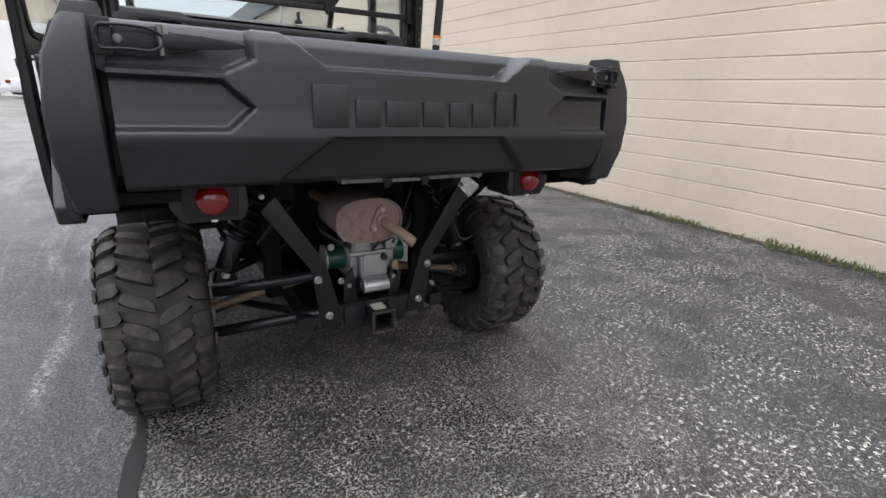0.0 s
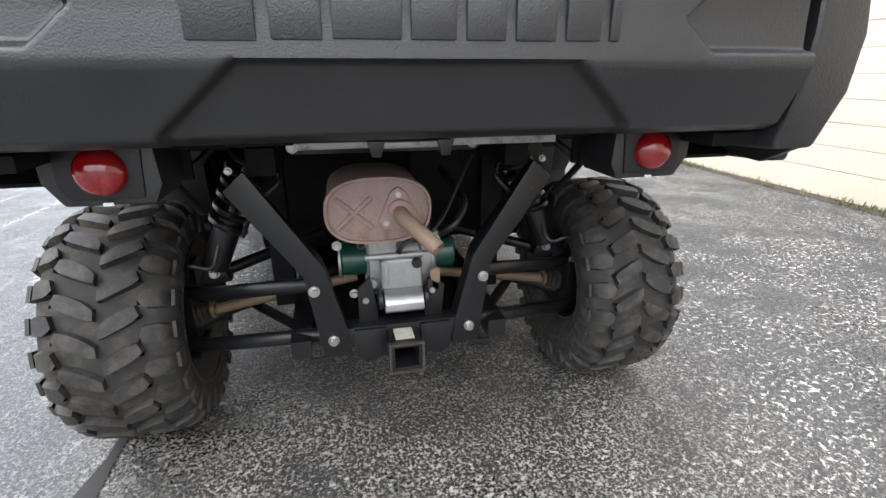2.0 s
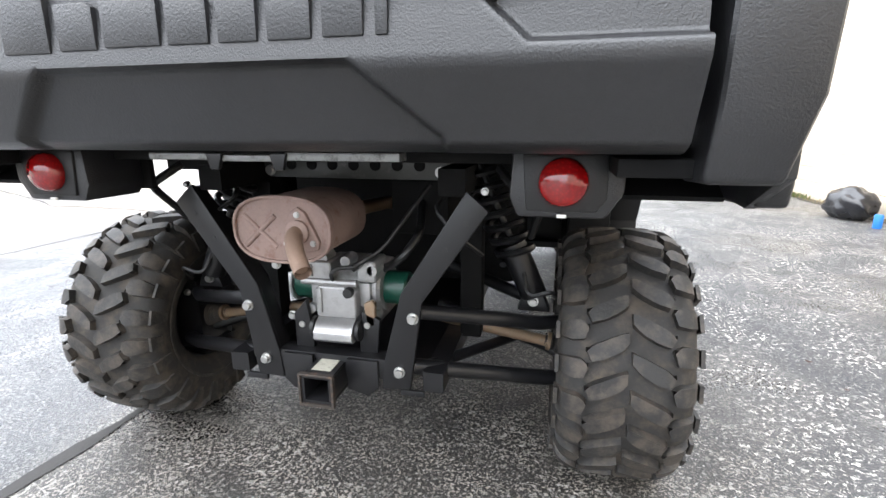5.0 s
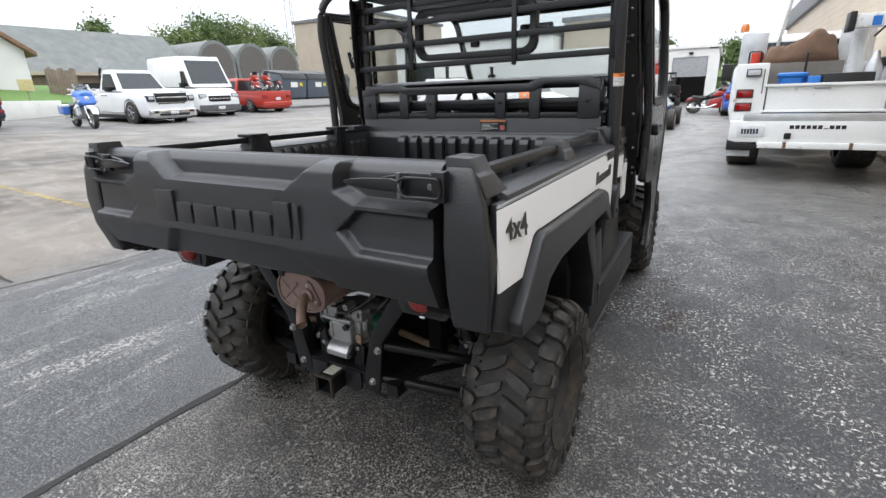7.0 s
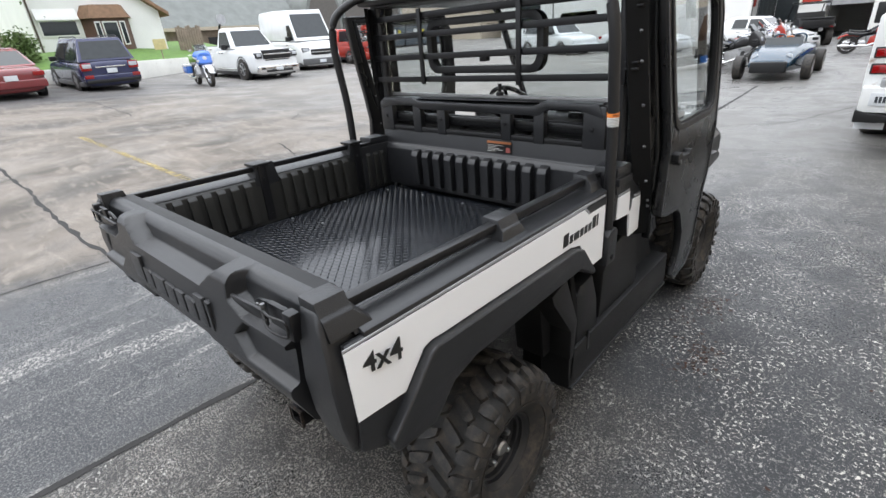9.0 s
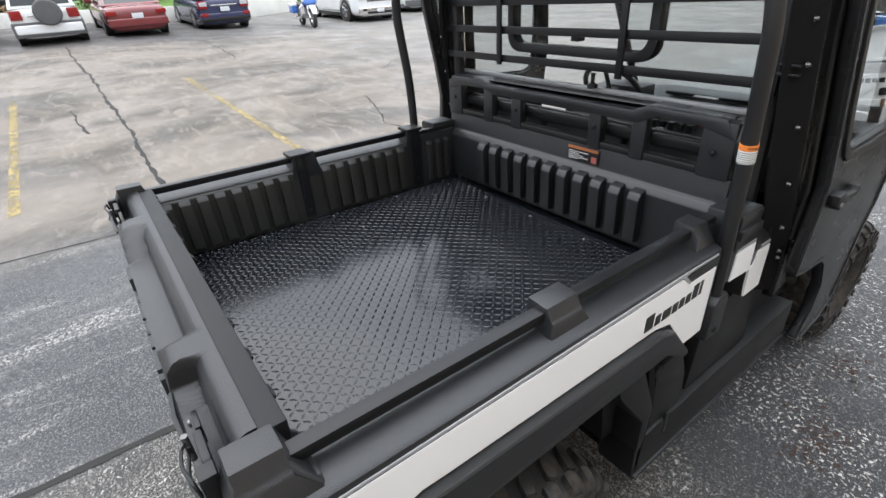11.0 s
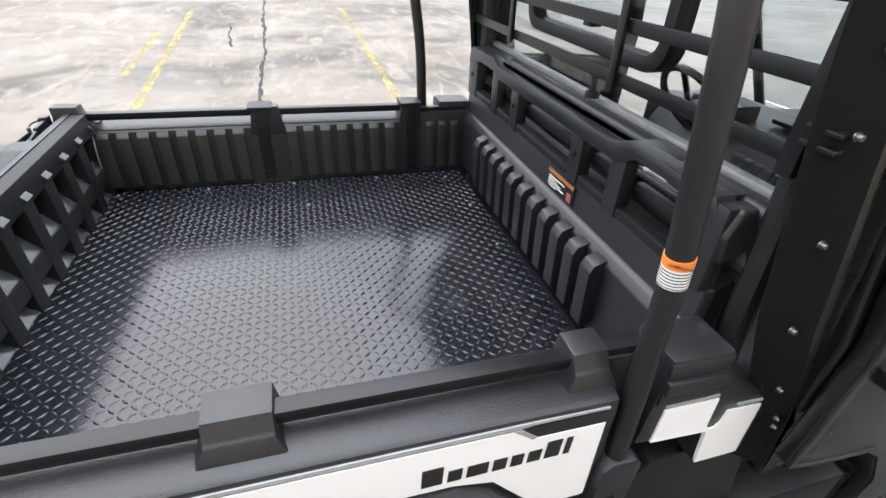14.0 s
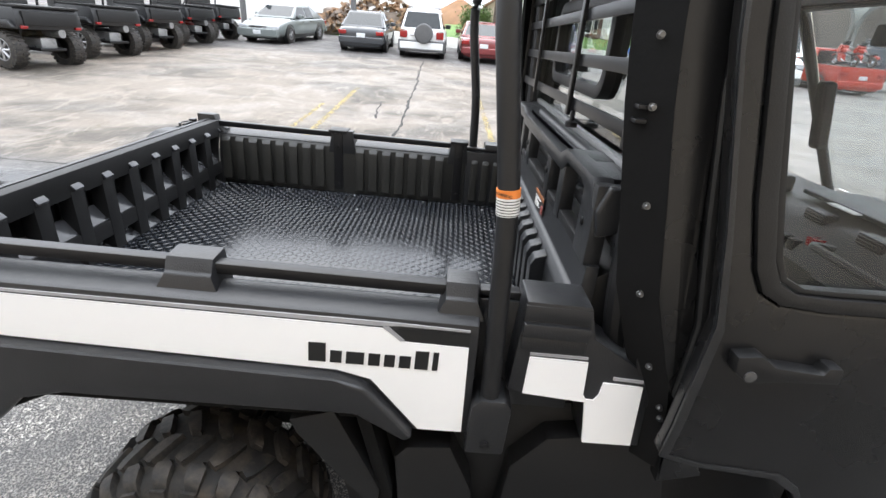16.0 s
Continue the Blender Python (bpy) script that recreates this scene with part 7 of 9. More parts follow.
BW = paint("blue and white paint", (0.05, 0.16, 0.55))
blue_bike = motorcycle(at(-19.4, 7.95, 262) @ Matrix.Scale(1.08, 4), BW, "blue and white touring motorcycle parked in the lot", "tourer", "")
WING = [(-0.30, 0.94), (-0.33, 1.04), (-0.27, 1.14), (-0.14, 1.21), (0.14, 1.21), (0.27, 1.14), (0.33, 1.04), (0.30, 0.94), (0.16, 0.90), (0.10, 0.82), (-0.10, 0.82), (-0.16, 0.90)]
part("batwing", prism(WING, "y", 1.18, 1.42, 0.03, None, 3, taper=0.60, centre=(0, 0.98)), BW, blue_bike, "swept blue fairing")
for s in (-1, 1):
    part("fairing_stripe", prism([(s * 0.335, 1.00), (s * 0.30, 0.925), (s * 0.13, 0.87), (s * 0.13, 0.91)], "y", 1.20, 1.31, 0.01), WHITE_PAINT, blue_bike)
part("fender_skirt", prism([(1.22, 0.44), (1.30, 0.64), (1.56, 0.735), (1.84, 0.64), (1.92, 0.46), (1.80, 0.60), (1.56, 0.66), (1.36, 0.56)], "x", -0.10, 0.10, 0.03, None, 3), WHITE_PAINT, blue_bike)
for s in (-1, 1):
    part("turn_lamp", lathe([(0.045, 1.42), (0.045, 1.46), (0.001, 1.475)], "y", 12, (s * 0.24, 0, 0.86)), CLEAR_LENS, blue_bike)
    part("bag_lid", box(min(s * 0.15, s * 0.37), max(s * 0.15, s * 0.37), -0.36, 0.21, 0.66, 0.74, 0.03, None, 3), WHITE_PAINT, blue_bike)
    part("leg_guard", tube([(s * 0.12, 1.12, 0.34), (s * 0.36, 1.16, 0.44), (s * 0.34, 1.18, 0.66), (s * 0.10, 1.20, 0.74)], 0.018, None, 8, 0.08), CHROME_TRIM, blue_bike)
    part("lower_fairing", prism([(1.06, 0.40), (1.04, 0.70), (1.14, 0.78), (1.20, 0.44)], "x", s * 0.16, s * 0.27, 0.02), WHITE_PAINT, blue_bike)
part("windshield", prism([(1.24, 1.19), (1.10, 1.36), (1.12, 1.37), (1.28, 1.20)], "x", -0.22, 0.22, 0.0), GLASS, blue_bike)
cols = [PLASTIC_DARK, DARK_PAINT, WHITE_PAINT, PLASTIC_DARK, BRIGHT_BLUE, DARK_PAINT, BRIGHT_RED, PLASTIC_DARK, ORANGE_PAINT, WHITE_PAINT, DARK_PAINT, BRIGHT_RED]
for k, c in enumerate(cols):
    word = "black" if c is PLASTIC_DARK else "dark grey" if c is DARK_PAINT else "white" if c is WHITE_PAINT else "blue" if c is BRIGHT_BLUE else "red" if c is BRIGHT_RED else "orange"
    motorcycle(at(-3.0 - 0.05 * k - (0.25 if k % 2 else 0), 17.6 + 0.95 * k, 262 + (k * 37) % 14), c, word + " motorcycle standing in a row by the shop", "tourer" if k % 3 == 0 else "cruiser")
motorcycle(at(0.1, 24.4, 276), BRIGHT_RED, "red sport motorcycle parked across the drive", "sport", "")
motorcycle(at(0.0, 26.6, 280), DARK_PAINT, "dark sport motorcycle parked across the drive", "sport", "")
motorcycle(at(-6.5, 20.0, 200), ORANGE_PAINT, "orange motorcycle standing in the lot", "sport", "")
for k in range(2):
    mm = redp.matrix_basis @ pose(-0.35 + 0.7 * k, 0.3, 1.09, 0, 0, 4) @ Matrix.Scale(0.72, 4)
    motorcycle(mm, BRIGHT_RED, "red dirt bike standing in a pickup bed", "sport", "bikes in the pickup")

# low open roadster
road = thing("open_roadster", "teal open-wheeled roadster parked on the drive", "car", "", at(-0.9, 18.45, 180))
b = shell([(0.0, [(0.45, 0.35), (0.62, 0.5), (0.6, 0.72), (0.4, 0.78)]), (0.9, [(0.6, 0.22), (0.7, 0.4), (0.7, 0.72), (0.55, 0.8)]), (1.9, [(0.6, 0.2), (0.68, 0.4), (0.66, 0.72), (0.5, 0.82)]), (2.9, [(0.45, 0.22), (0.55, 0.4), (0.55, 0.62), (0.38, 0.72)]), (3.5, [(0.36, 0.28), (0.46, 0.36), (0.46, 0.46), (0.3, 0.52)])])
body = part("body", bevel(b, 0.05, 30, 3), TEAL_PAINT, road, smooth=60)
part("nose_grille", box(-0.42, 0.42, 3.38, 3.56, 0.22, 0.50, 0.05), PLASTIC_DARK, body)
part("cockpit", box(-0.45, 0.45, 0.7, 1.7, 0.74, 0.835, 0.03), PLASTIC_DARK, body)
part("scuttle_screen", prism([(1.75, 0.80), (1.62, 1.0), (1.65, 1.0), (1.80, 0.80)], "x", -0.45, 0.45, 0.0), CAR_GLASS, body)
for s in (-1, 1):
    part("roll_hoop", tube([(s * 0.12, 0.75, 0.75), (s * 0.12, 0.72, 1.05), (s * 0.40, 0.72, 1.05), (s * 0.40, 0.75, 0.75)], 0.025, None, 8, 0.12), TEAL_PAINT, body)
    part("head_lamp", lathe([(0.09, 0.0), (0.09, 0.08), (0.001, 0.1)], "y", 16, (s * 0.38, 3.1, 0.58)), CLEAR_LENS, body)
    part("side_mirror", box(s * 0.72 - 0.07, s * 0.72 + 0.07, 1.7, 1.75, 0.9, 0.98, 0.02), PLASTIC_DARK, body)
    road_wheel(road, s * 0.80, 0.55, 0.31, 0.24, s)
    road_wheel(road, s * 0.80, 2.85, 0.31, 0.22, s)
    part("wishbone", tube([(s * 0.45, 2.85, 0.38), (s * 0.75, 2.85, 0.32)], 0.02, None, 6), PLASTIC_DARK, body)


def side_by_side(m, body_m, label, rim=ALLOY, group="row of side-by-side vehicles"):
    """A parked off-road vehicle with its rear at y = 0."""
    ob = thing("off_road_vehicle", label, "utility vehicle", group, m)
    for s in (-1, 1):
        for y in (0.42, 2.5):
            road_wheel(ob, s * 0.66, y, 0.37, 0.27, s, rim, 8, 26)
    part("cargo_box", prism([(-0.05, 0.78), (-0.08, 0.95), (-0.03, 1.20), (1.05, 1.20), (1.10, 0.78)], "x", -0.72, 0.72, 0.04), PLASTIC, ob)
    part("tailgate_panel", box(-0.60, 0.60, -0.11, -0.05, 0.86, 1.14, 0.03), PLASTIC_DARK, ob)
    part("box_rail", box(-0.70, 0.70, -0.10, 1.04, 1.20, 1.25, 0.02), PLASTIC_DARK, ob)
    part("body_side", prism([(0.85, 0.40), (0.80, 0.70), (1.05, 1.05), (2.0, 1.0), (2.9, 1.05), (3.1, 0.75), (2.9, 0.45)], "x", -0.70, 0.70, 0.05), body_m, ob)
    for s in (-1, 1):
        part("rear_flare", prism([(-0.02, 0.82), (0.08, 0.95), (0.75, 0.95), (0.95, 0.60), (0.85, 0.60), (0.68, 0.85), (0.12, 0.85)], "x", s * 0.60, s * 0.80, 0.02), PLASTIC, ob)
        part("tail_lamp", box(s * 0.60 - 0.07, s * 0.60 + 0.07, -0.10, -0.02, 0.80, 0.86, 0.015), RED_LENS, ob)
        part("cage_bar", tube([(s * 0.70, 1.05, 1.1), (s * 0.66, 0.95, 1.88), (s * 0.66, 1.9, 1.92), (s * 0.70, 2.6, 1.1)], 0.028, None, 8, 0.1), TUBE_BLACK, ob)
        part("trailing_arm", tube([(s * 0.2, 0.25, 0.45), (s * 0.55, 0.42, 0.37)], 0.025, None, 6), STEEL_BLACK, ob)
        part("shock", tube([(s * 0.48, 0.42, 0.42), (s * 0.34, 0.35, 0.80)], 0.035, None, 8), STEEL_BLACK, ob)
    part("cage_cross", tube([(-0.66, 0.95, 1.88), (0.66, 0.95, 1.88)], 0.028, None, 8), TUBE_BLACK, ob)
    part("roof", box(-0.70, 0.70, 0.9, 2.1, 1.92, 1.96, 0.02), PLASTIC_DARK, ob)
    part("seat", box(-0.6, 0.6, 1.15, 1.4, 0.8, 1.5, 0.06), SEAT, ob)
    part("gear_case", box(-0.18, 0.18, 0.1, 0.6, 0.38, 0.62, 0.04), ALU, ob)
    part("exhaust_can", lathe([(0.09, -0.05), (0.09, 0.4), (0.04, 0.42)], "y", 16, (0.22, 0, 0.72)), ALU, ob)
    part("frame_rail", box(-0.3, 0.3, 0.0, 2.8, 0.36, 0.42, 0.02), STEEL_BLACK, ob)
    return ob


CAMO = mat("camouflage print", (0.12, 0.10, 0.06), 0.5, wear=0.6, wear_colour=(0.03, 0.035, 0.02), scale=3)
for k, (bm_, lbl) in enumerate(((CAMO, "camouflage off-road vehicle with chunky tyres, parked in a row"), (DARK_PAINT, "dark grey off-road vehicle with chunky tyres, parked in a row"), (CAMO, "camouflage off-road vehicle with red lamps, parked in a row"), (BRIGHT_RED, "black and red off-road vehicle, parked in a row"), (PLASTIC_DARK, "black off-road vehicle at the end of the row"))):
    side_by_side(at(-9.46 - 2.32 * k, -7.9 - 0.04 * k, 168), bm_, lbl)
side_by_side(at(-1.6, 30.0, 20), PLASTIC_DARK, "black off-road vehicle by the shop door", group="")

# ---- the white service truck by the wall: its tail at y 7.1 ----
truck = thing("service_truck", "white service truck with tool boxes, parked by the wall", "truck")
TRUCK_WHITE = mat("chipped white truck paint", (0.72, 0.73, 0.72), 0.4, var=0.06, scale=2, wear=0.06, wear_colour=(0.3, 0.2, 0.13))
RUSTY = mat("rusted steel", (0.16, 0.085, 0.05), 0.8, var=0.3, bump=0.3)
MESH_ALU = mat("tread-plate aluminium", (0.5, 0.51, 0.52), 0.4, metal=0.8, bump=0.5, bump_scale=60)
TARP = mat("brown canvas tarp", (0.13, 0.075, 0.045), 0.8, var=0.25, bump=0.4, bump_scale=40)
WOODB = mat("weathered grey board", (0.17, 0.155, 0.135), 0.8, var=0.2, scale=3, bump=0.3)
BLUE_TUB = mat("blue plastic tub", (0.02, 0.16, 0.52), 0.4)
Y0 = 7.08
left_box = part("tool_box", box(1.335, 1.72, Y0, 10.4, 0.80, 1.60, 0.02), TRUCK_WHITE, truck)
right_box = part("tool_box", box(3.05, 3.47, Y0, 10.4, 0.80, 1.60, 0.02), TRUCK_WHITE, truck)
part("box_groove", box(1.665, 1.677, Y0 - 0.006, Y0 + 0.01, 1.20, 1.52, 0.002), PLASTIC_DARK, left_box)
tail = part("tailgate", box(1.74, 3.03, Y0 + 0.02, Y0 + 0.09, 0.955, 1.31, 0.012), TRUCK_WHITE, truck)
part("tailgate_lip", box(1.70, 3.06, Y0 - 0.03, Y0 + 0.06, 1.285, 1.32, 0.008), TRUCK_WHITE, tail)
part("tailgate_lip", box(1.69, 3.06, Y0 - 0.035, Y0 + 0.06, 0.945, 0.975, 0.008), TRUCK_WHITE, tail)
part("tailgate_latch", box(2.26, 2.44, Y0 - 0.012, Y0 + 0.03, 1.245, 1.275, 0.01), CHROME, tail)
deck = part("step_deck", box(1.50, 3.30, Y0 - 0.16, Y0 + 0.06, 0.83, 0.93, 0.012), MESH_ALU, truck, "weathered tread-plate step")
bump_ = part("bumper", box(1.35, 3.47, Y0 - 0.20, Y0 + 0.08, 0.55, 0.83, 0.015), TRUCK_WHITE, truck)
part("bumper_foot", box(1.70, 3.44, Y0 - 0.24, Y0 - 0.06, 0.475, 0.555, 0.012), TRUCK_WHITE, bump_)
for x in (2.02, 2.74, 3.38):
    part("rust_streak", box(x - 0.02, x + 0.02, Y0 - 0.2435, Y0 - 0.2, 0.48, 0.56, 0.002), RUSTY, bump_)
for k in range(10):
    part("printed_mark", box(2.05 + 0.062 * k, 2.098 + 0.062 * k, Y0 - 0.2035, Y0 - 0.199, 0.735, 0.735 + (0.048 if k != 6 else 0.012), 0.0), PLASTIC_DARK, bump_)
pl = part("number_plate", box(1.44, 1.76, Y0 - 0.214, Y0 - 0.20, 0.63, 0.775, 0.004), PLATE, bump_)
for k in range(6):
    b = box(1.49 + 0.036 * k, 1.517 + 0.036 * k, Y0 - 0.2165, Y0 - 0.213, 0.665, 0.735, 0.0)
    part("plate_bar", b, DARK_PAINT, pl)
part("plug_socket", box(2.0, 2.08, Y0 - 0.225, Y0 - 0.2, 0.60, 0.68, 0.01), PLASTIC_DARK, bump_)
part("corner_guard", prism([(1.335, 0.44), (1.335, 0.58), (1.44, 0.55), (1.72, 0.52), (1.70, 0.47), (1.55, 0.44)], "y", Y0 - 0.245, Y0 - 0.06, 0.01), PLASTIC_DARK, bump_)
part("low_plate", box(1.36, 1.64, Y0 - 0.1, Y0 - 0.08, 0.34, 0.42, 0.006), PLATE, bump_)
for x in (1.472, 3.28):
    for z in (1.20, 1.02):
        lamp_bezel = part("lamp_bezel", box(x - 0.105, x + 0.105, Y0 - 0.012, Y0 + 0.02, z - 0.062, z + 0.062, 0.02), PLASTIC_DARK, truck)
        part("tail_lamp", box(x - 0.088, x + 0.088, Y0 - 0.026, Y0, z - 0.046, z + 0.046, 0.02), RED_LENS, lamp_bezel)
for x, z in ((1.545, 1.48), (3.24, 1.48)):
    wl = part("work_lamp", box(x - 0.09, x + 0.09, Y0 - 0.05, Y0 + 0.01, z - 0.05, z + 0.05, 0.012), PLASTIC_DARK, truck)
    part("lamp_lens", box(x - 0.075, x + 0.075, Y0 - 0.054, Y0 - 0.04, z - 0.037, z + 0.037, 0.006), CLEAR_LENS, wl)
part("cargo_floor", box(1.72, 3.05, Y0 + 0.09, 10.4, 0.80, 0.84, 0.0), PLASTIC_DARK, truck)
part("head_board", box(1.74, 2.72, 8.3, 8.36, 0.84, 1.62, 0.006), WOODB, truck, "weathered grey board across the bed")
part("cab", prism([(10.5, 0.6), (10.5, 2.1), (10.8, 2.2), (11.8, 2.2), (12.5, 1.5), (13.6, 1.4), (13.8, 0.6)], "x", 1.42, 3.42, 0.08), TRUCK_WHITE, truck)
part("cab_rear_window", box(1.65, 3.2, 10.485, 10.52, 1.62, 2.05, 0.01), CAR_GLASS, truck)
part("side_mirror", box(1.12, 1.34, 11.9, 11.98, 1.38, 1.74, 0.03), PLASTIC_DARK, truck)
part("mirror_arm", tube([(1.25, 11.95, 1.4), (1.45, 12.0, 1.3)], 0.02, None, 6), PLASTIC_DARK, truck)
part("beacon", lathe([(0.075, 2.02), (0.075, 2.10), (0.05, 2.16), (0.001, 2.17)], "z", 14, (1.42, 10.35, 0.24)), AMBER_LENS, truck, "orange beacon")
part("guard_panel", prism([(1.385, 1.60), (1.395, 2.20), (1.44, 2.24), (1.83, 2.22), (1.83, 1.60)], "y", 10.30, 10.33, 0.008), MESH_ALU, truck, "tread-plate cab guard")
part("guard_panel", box(2.9, 3.40, 10.30, 10.33, 1.6, 2.22, 0.01), MESH_ALU, truck)
b = tube([(1.50, 8.4, 1.60), (1.50, 8.4, 1.81), (1.66, 8.4, 1.81), (1.66, 8.4, 1.60)], 0.014, None, 8, 0.03)
part("grab_rail", b, STEEL_BLACK, truck)
part("whip_pole", tube([(1.98, 10.2, 1.95), (2.10, 10.2, 2.9)], 0.03, None, 6), WIRE, truck)
part("red_can", lathe([(0.09, 1.60), (0.09, 1.80), (0.03, 1.84)], "z", 16, (1.62, 8.7, 0.0)), BRIGHT_RED, truck)
for x in (1.50, 3.0):
    wh = road_wheel(truck, x + 0.12, 8.62, 0.40, 0.44, -1 if x < 2 else 1)
    part("mud_flap", box(x - 0.08, x + 0.36, 9.1, 9.13, 0.12, 0.80, 0.01), PLASTIC_DARK, truck)
part("rear_axle", tube([(1.5, 8.62, 0.4), (3.3, 8.62, 0.4)], 0.08), STEEL_BLACK, truck)
part("chassis", box(1.9, 2.9, 7.2, 13.0, 0.55, 0.80, 0.02), STEEL_BLACK, truck)
# vise and hitch in rusty steel
b = box(3.24, 3.40, Y0 - 0.34, Y0 - 0.20, 0.40, 1.02, 0.02)
box(3.16, 3.44, Y0 - 0.44, Y0 - 0.24, 0.98, 1.10, 0.03, b)
box(3.20, 3.30, Y0 - 0.50, Y0 - 0.40, 0.92, 1.14, 0.02, b)
tube([(3.10, Y0 - 0.42, 1.02), (3.48, Y0 - 0.42, 1.05)], 0.016, b, 8)
part("bench_vise", b, RUSTY, truck, "rusty steel bench vise on the bumper")
# load
tb = bmesh.new()
bmesh.ops.create_grid(tb, x_segments=44, y_segments=24, size=0.5)
for v in tb.verts:
    x, y = v.co.x, v.co.y
    edge = max(abs(x), abs(y)) / 0.5
    h = lerp_table([(-0.5, 1.78), (-0.36, 1.86), (-0.2, 1.84), (0.0, 1.95), (0.18, 2.08), (0.3, 2.0), (0.42, 1.96), (0.5, 1.86)], x)
    h += 0.05 * noise.noise(Vector((x * 6, y * 6, 1.0))) + 0.03 * noise.noise(Vector((x * 15, y * 13, 3.0))) + 0.02 * abs(noise.noise(Vector((x * 22 + y * 9, y * 6, 5.0))))
    if edge > 0.8:
        h -= (h - 1.60) * (edge - 0.8) / 0.2
    v.co = Vector((2.17 + x * 1.0 + 0.02 * noise.noise(Vector((y * 8, h * 6, 2.0))), 8.68 + y * 0.75, h))
load = part("tarped_load", tb, TARP, None, smooth=70)
sol = load.modifiers.new("thickness", "SOLIDIFY")
sol.thickness = 0.012
tagged(load, "brown canvas tarp over a load in the service truck", "tarp")
part("load_box", box(1.80, 2.62, 8.42, 9.1, 0.84, 1.60, 0.03), TARP, load)
part("strap", box(2.24, 2.27, 8.285, 8.30, 1.45, 1.75, 0.002), PLASTIC_DARK, load)
tub = part("blue_tub", lathe([(0.15, 0.84), (0.165, 1.40), (0.185, 1.42), (0.185, 1.45), (0.16, 1.465), (0.001, 1.47)], "z", 28, (2.03, 7.5, 0)), BLUE_TUB)
tagged(tub, "round blue plastic tub in the service truck", "tub")
t2 = part("tool_case", box(2.36, 2.92, 7.32, 7.6, 0.84, 1.44, 0.03), PLASTIC_DARK)
tagged(t2, "black plastic tool case in the service truck", "tool case")
t3 = part("blue_case", box(2.20, 2.35, 7.35, 7.6, 0.84, 1.41, 0.02), BLUE_TUB)
tagged(t3, "small blue case in the service truck", "case")
# crane and welder on the right-hand box
crane = thing("service_crane", "white folding crane with a welder on the service truck", "crane")
part("crane_post", lathe([(0.10, 0.84), (0.10, 1.95), (0.12, 2.0), (0.12, 2.06)], "z", 18, (2.84, 8.3, 0)), TRUCK_WHITE, crane)
boom = part("boom", box(2.66, 3.16, 7.9, 8.1, 2.02, 2.20, 0.02), TRUCK_WHITE, crane)
part("boom_end", box(2.60, 2.68, 7.86, 8.14, 1.98, 2.24, 0.02), PLASTIC_DARK, crane)
part("boom_label", box(2.86, 2.96, 7.89, 7.905, 2.04, 2.16, 0.0), BLUE_TUB, boom)
part("control_box", box(3.20, 3.48, 7.35, 7.6, 1.72, 2.02, 0.015), TRUCK_WHITE, crane)
b = bmesh.new()
for k in range(4):
    box(3.24 + 0.05 * k, 3.28 + 0.05 * k, 7.344, 7.352, 1.85, 1.90, 0.0, b)
part("printed_mark", b, DARK_PAINT, crane)
part("welder", box(3.0, 3.46, 7.4, 7.9, 1.50, 1.62, 0.02), PLASTIC_DARK, crane)
part("valve_block", box(3.04, 3.20, 7.34, 7.5, 1.60, 1.86, 0.02), RUSTY, crane)
b = bmesh.new()
for k in range(5):
    pts = []
    for a in range(17):
        t = 2 * math.pi * a / 16
        pts.append((3.34 + 0.26 * math.cos(t), 7.6 + 0.03 * k + 0.02 * math.sin(3 * t), 2.16 + 0.07 * math.sin(t) + 0.02 * k))
    tube(pts, 0.017, b, 6)
for k in range(3):
    tube([(3.46, 7.42 + 0.04 * k, 2.0), (3.56, 7.4, 1.92 - 0.04 * k), (3.54, 7.4, 1.78), (3.46, 7.45, 1.72)], 0.014, b, 6, 0.05)
tube([(3.06, 7.4, 1.86), (2.94, 7.5, 2.0), (2.9, 7.8, 1.9)], 0.014, b, 6, 0.05)
part("hose_coil", b, PLASTIC_DARK, crane, "coiled black hydraulic hose")
part("gas_cylinder", lathe([(0.10, 0.78), (0.10, 1.50), (0.05, 1.62), (0.03, 1.70)], "z", 16, (2.90, 7.45, 0)), ALLOY, crane)
# far things along the wall
BAG = (3.55, 4.65)
can = part("blue_can", lathe([(0.034, 0.0), (0.036, 0.006), (0.036, 0.115), (0.030, 0.126), (0.030, 0.13), (0.001, 0.13)], "z", 18, (3.5, 4.1, 0)), BLUE_TUB)
tagged(can, "small blue can standing by the wall", "can")

bb = bmesh.new()
bmesh.ops.create_icosphere(bb, subdivisions=4, radius=1.0)
for v in bb.verts:
    p = v.co.copy()
    k = 1 + 0.16 * noise.noise(p * 2.2) + 0.07 * noise.noise(p * 6.0) + 0.03 * abs(noise.noise(p * 13.0))
    v.co = Vector((BAG[0] + p.x * 0.20 * k, BAG[1] + p.y * 0.28 * k, max(0.004, 0.14 + p.z * 0.18 * k)))
bag = part("refuse_bag", bb, mat("shiny black refuse bag", (0.012, 0.012, 0.014), 0.25, bump=0.3, bump_scale=40), None, smooth=80)
tagged(bag, "crumpled black plastic bag by the wall", "bag")

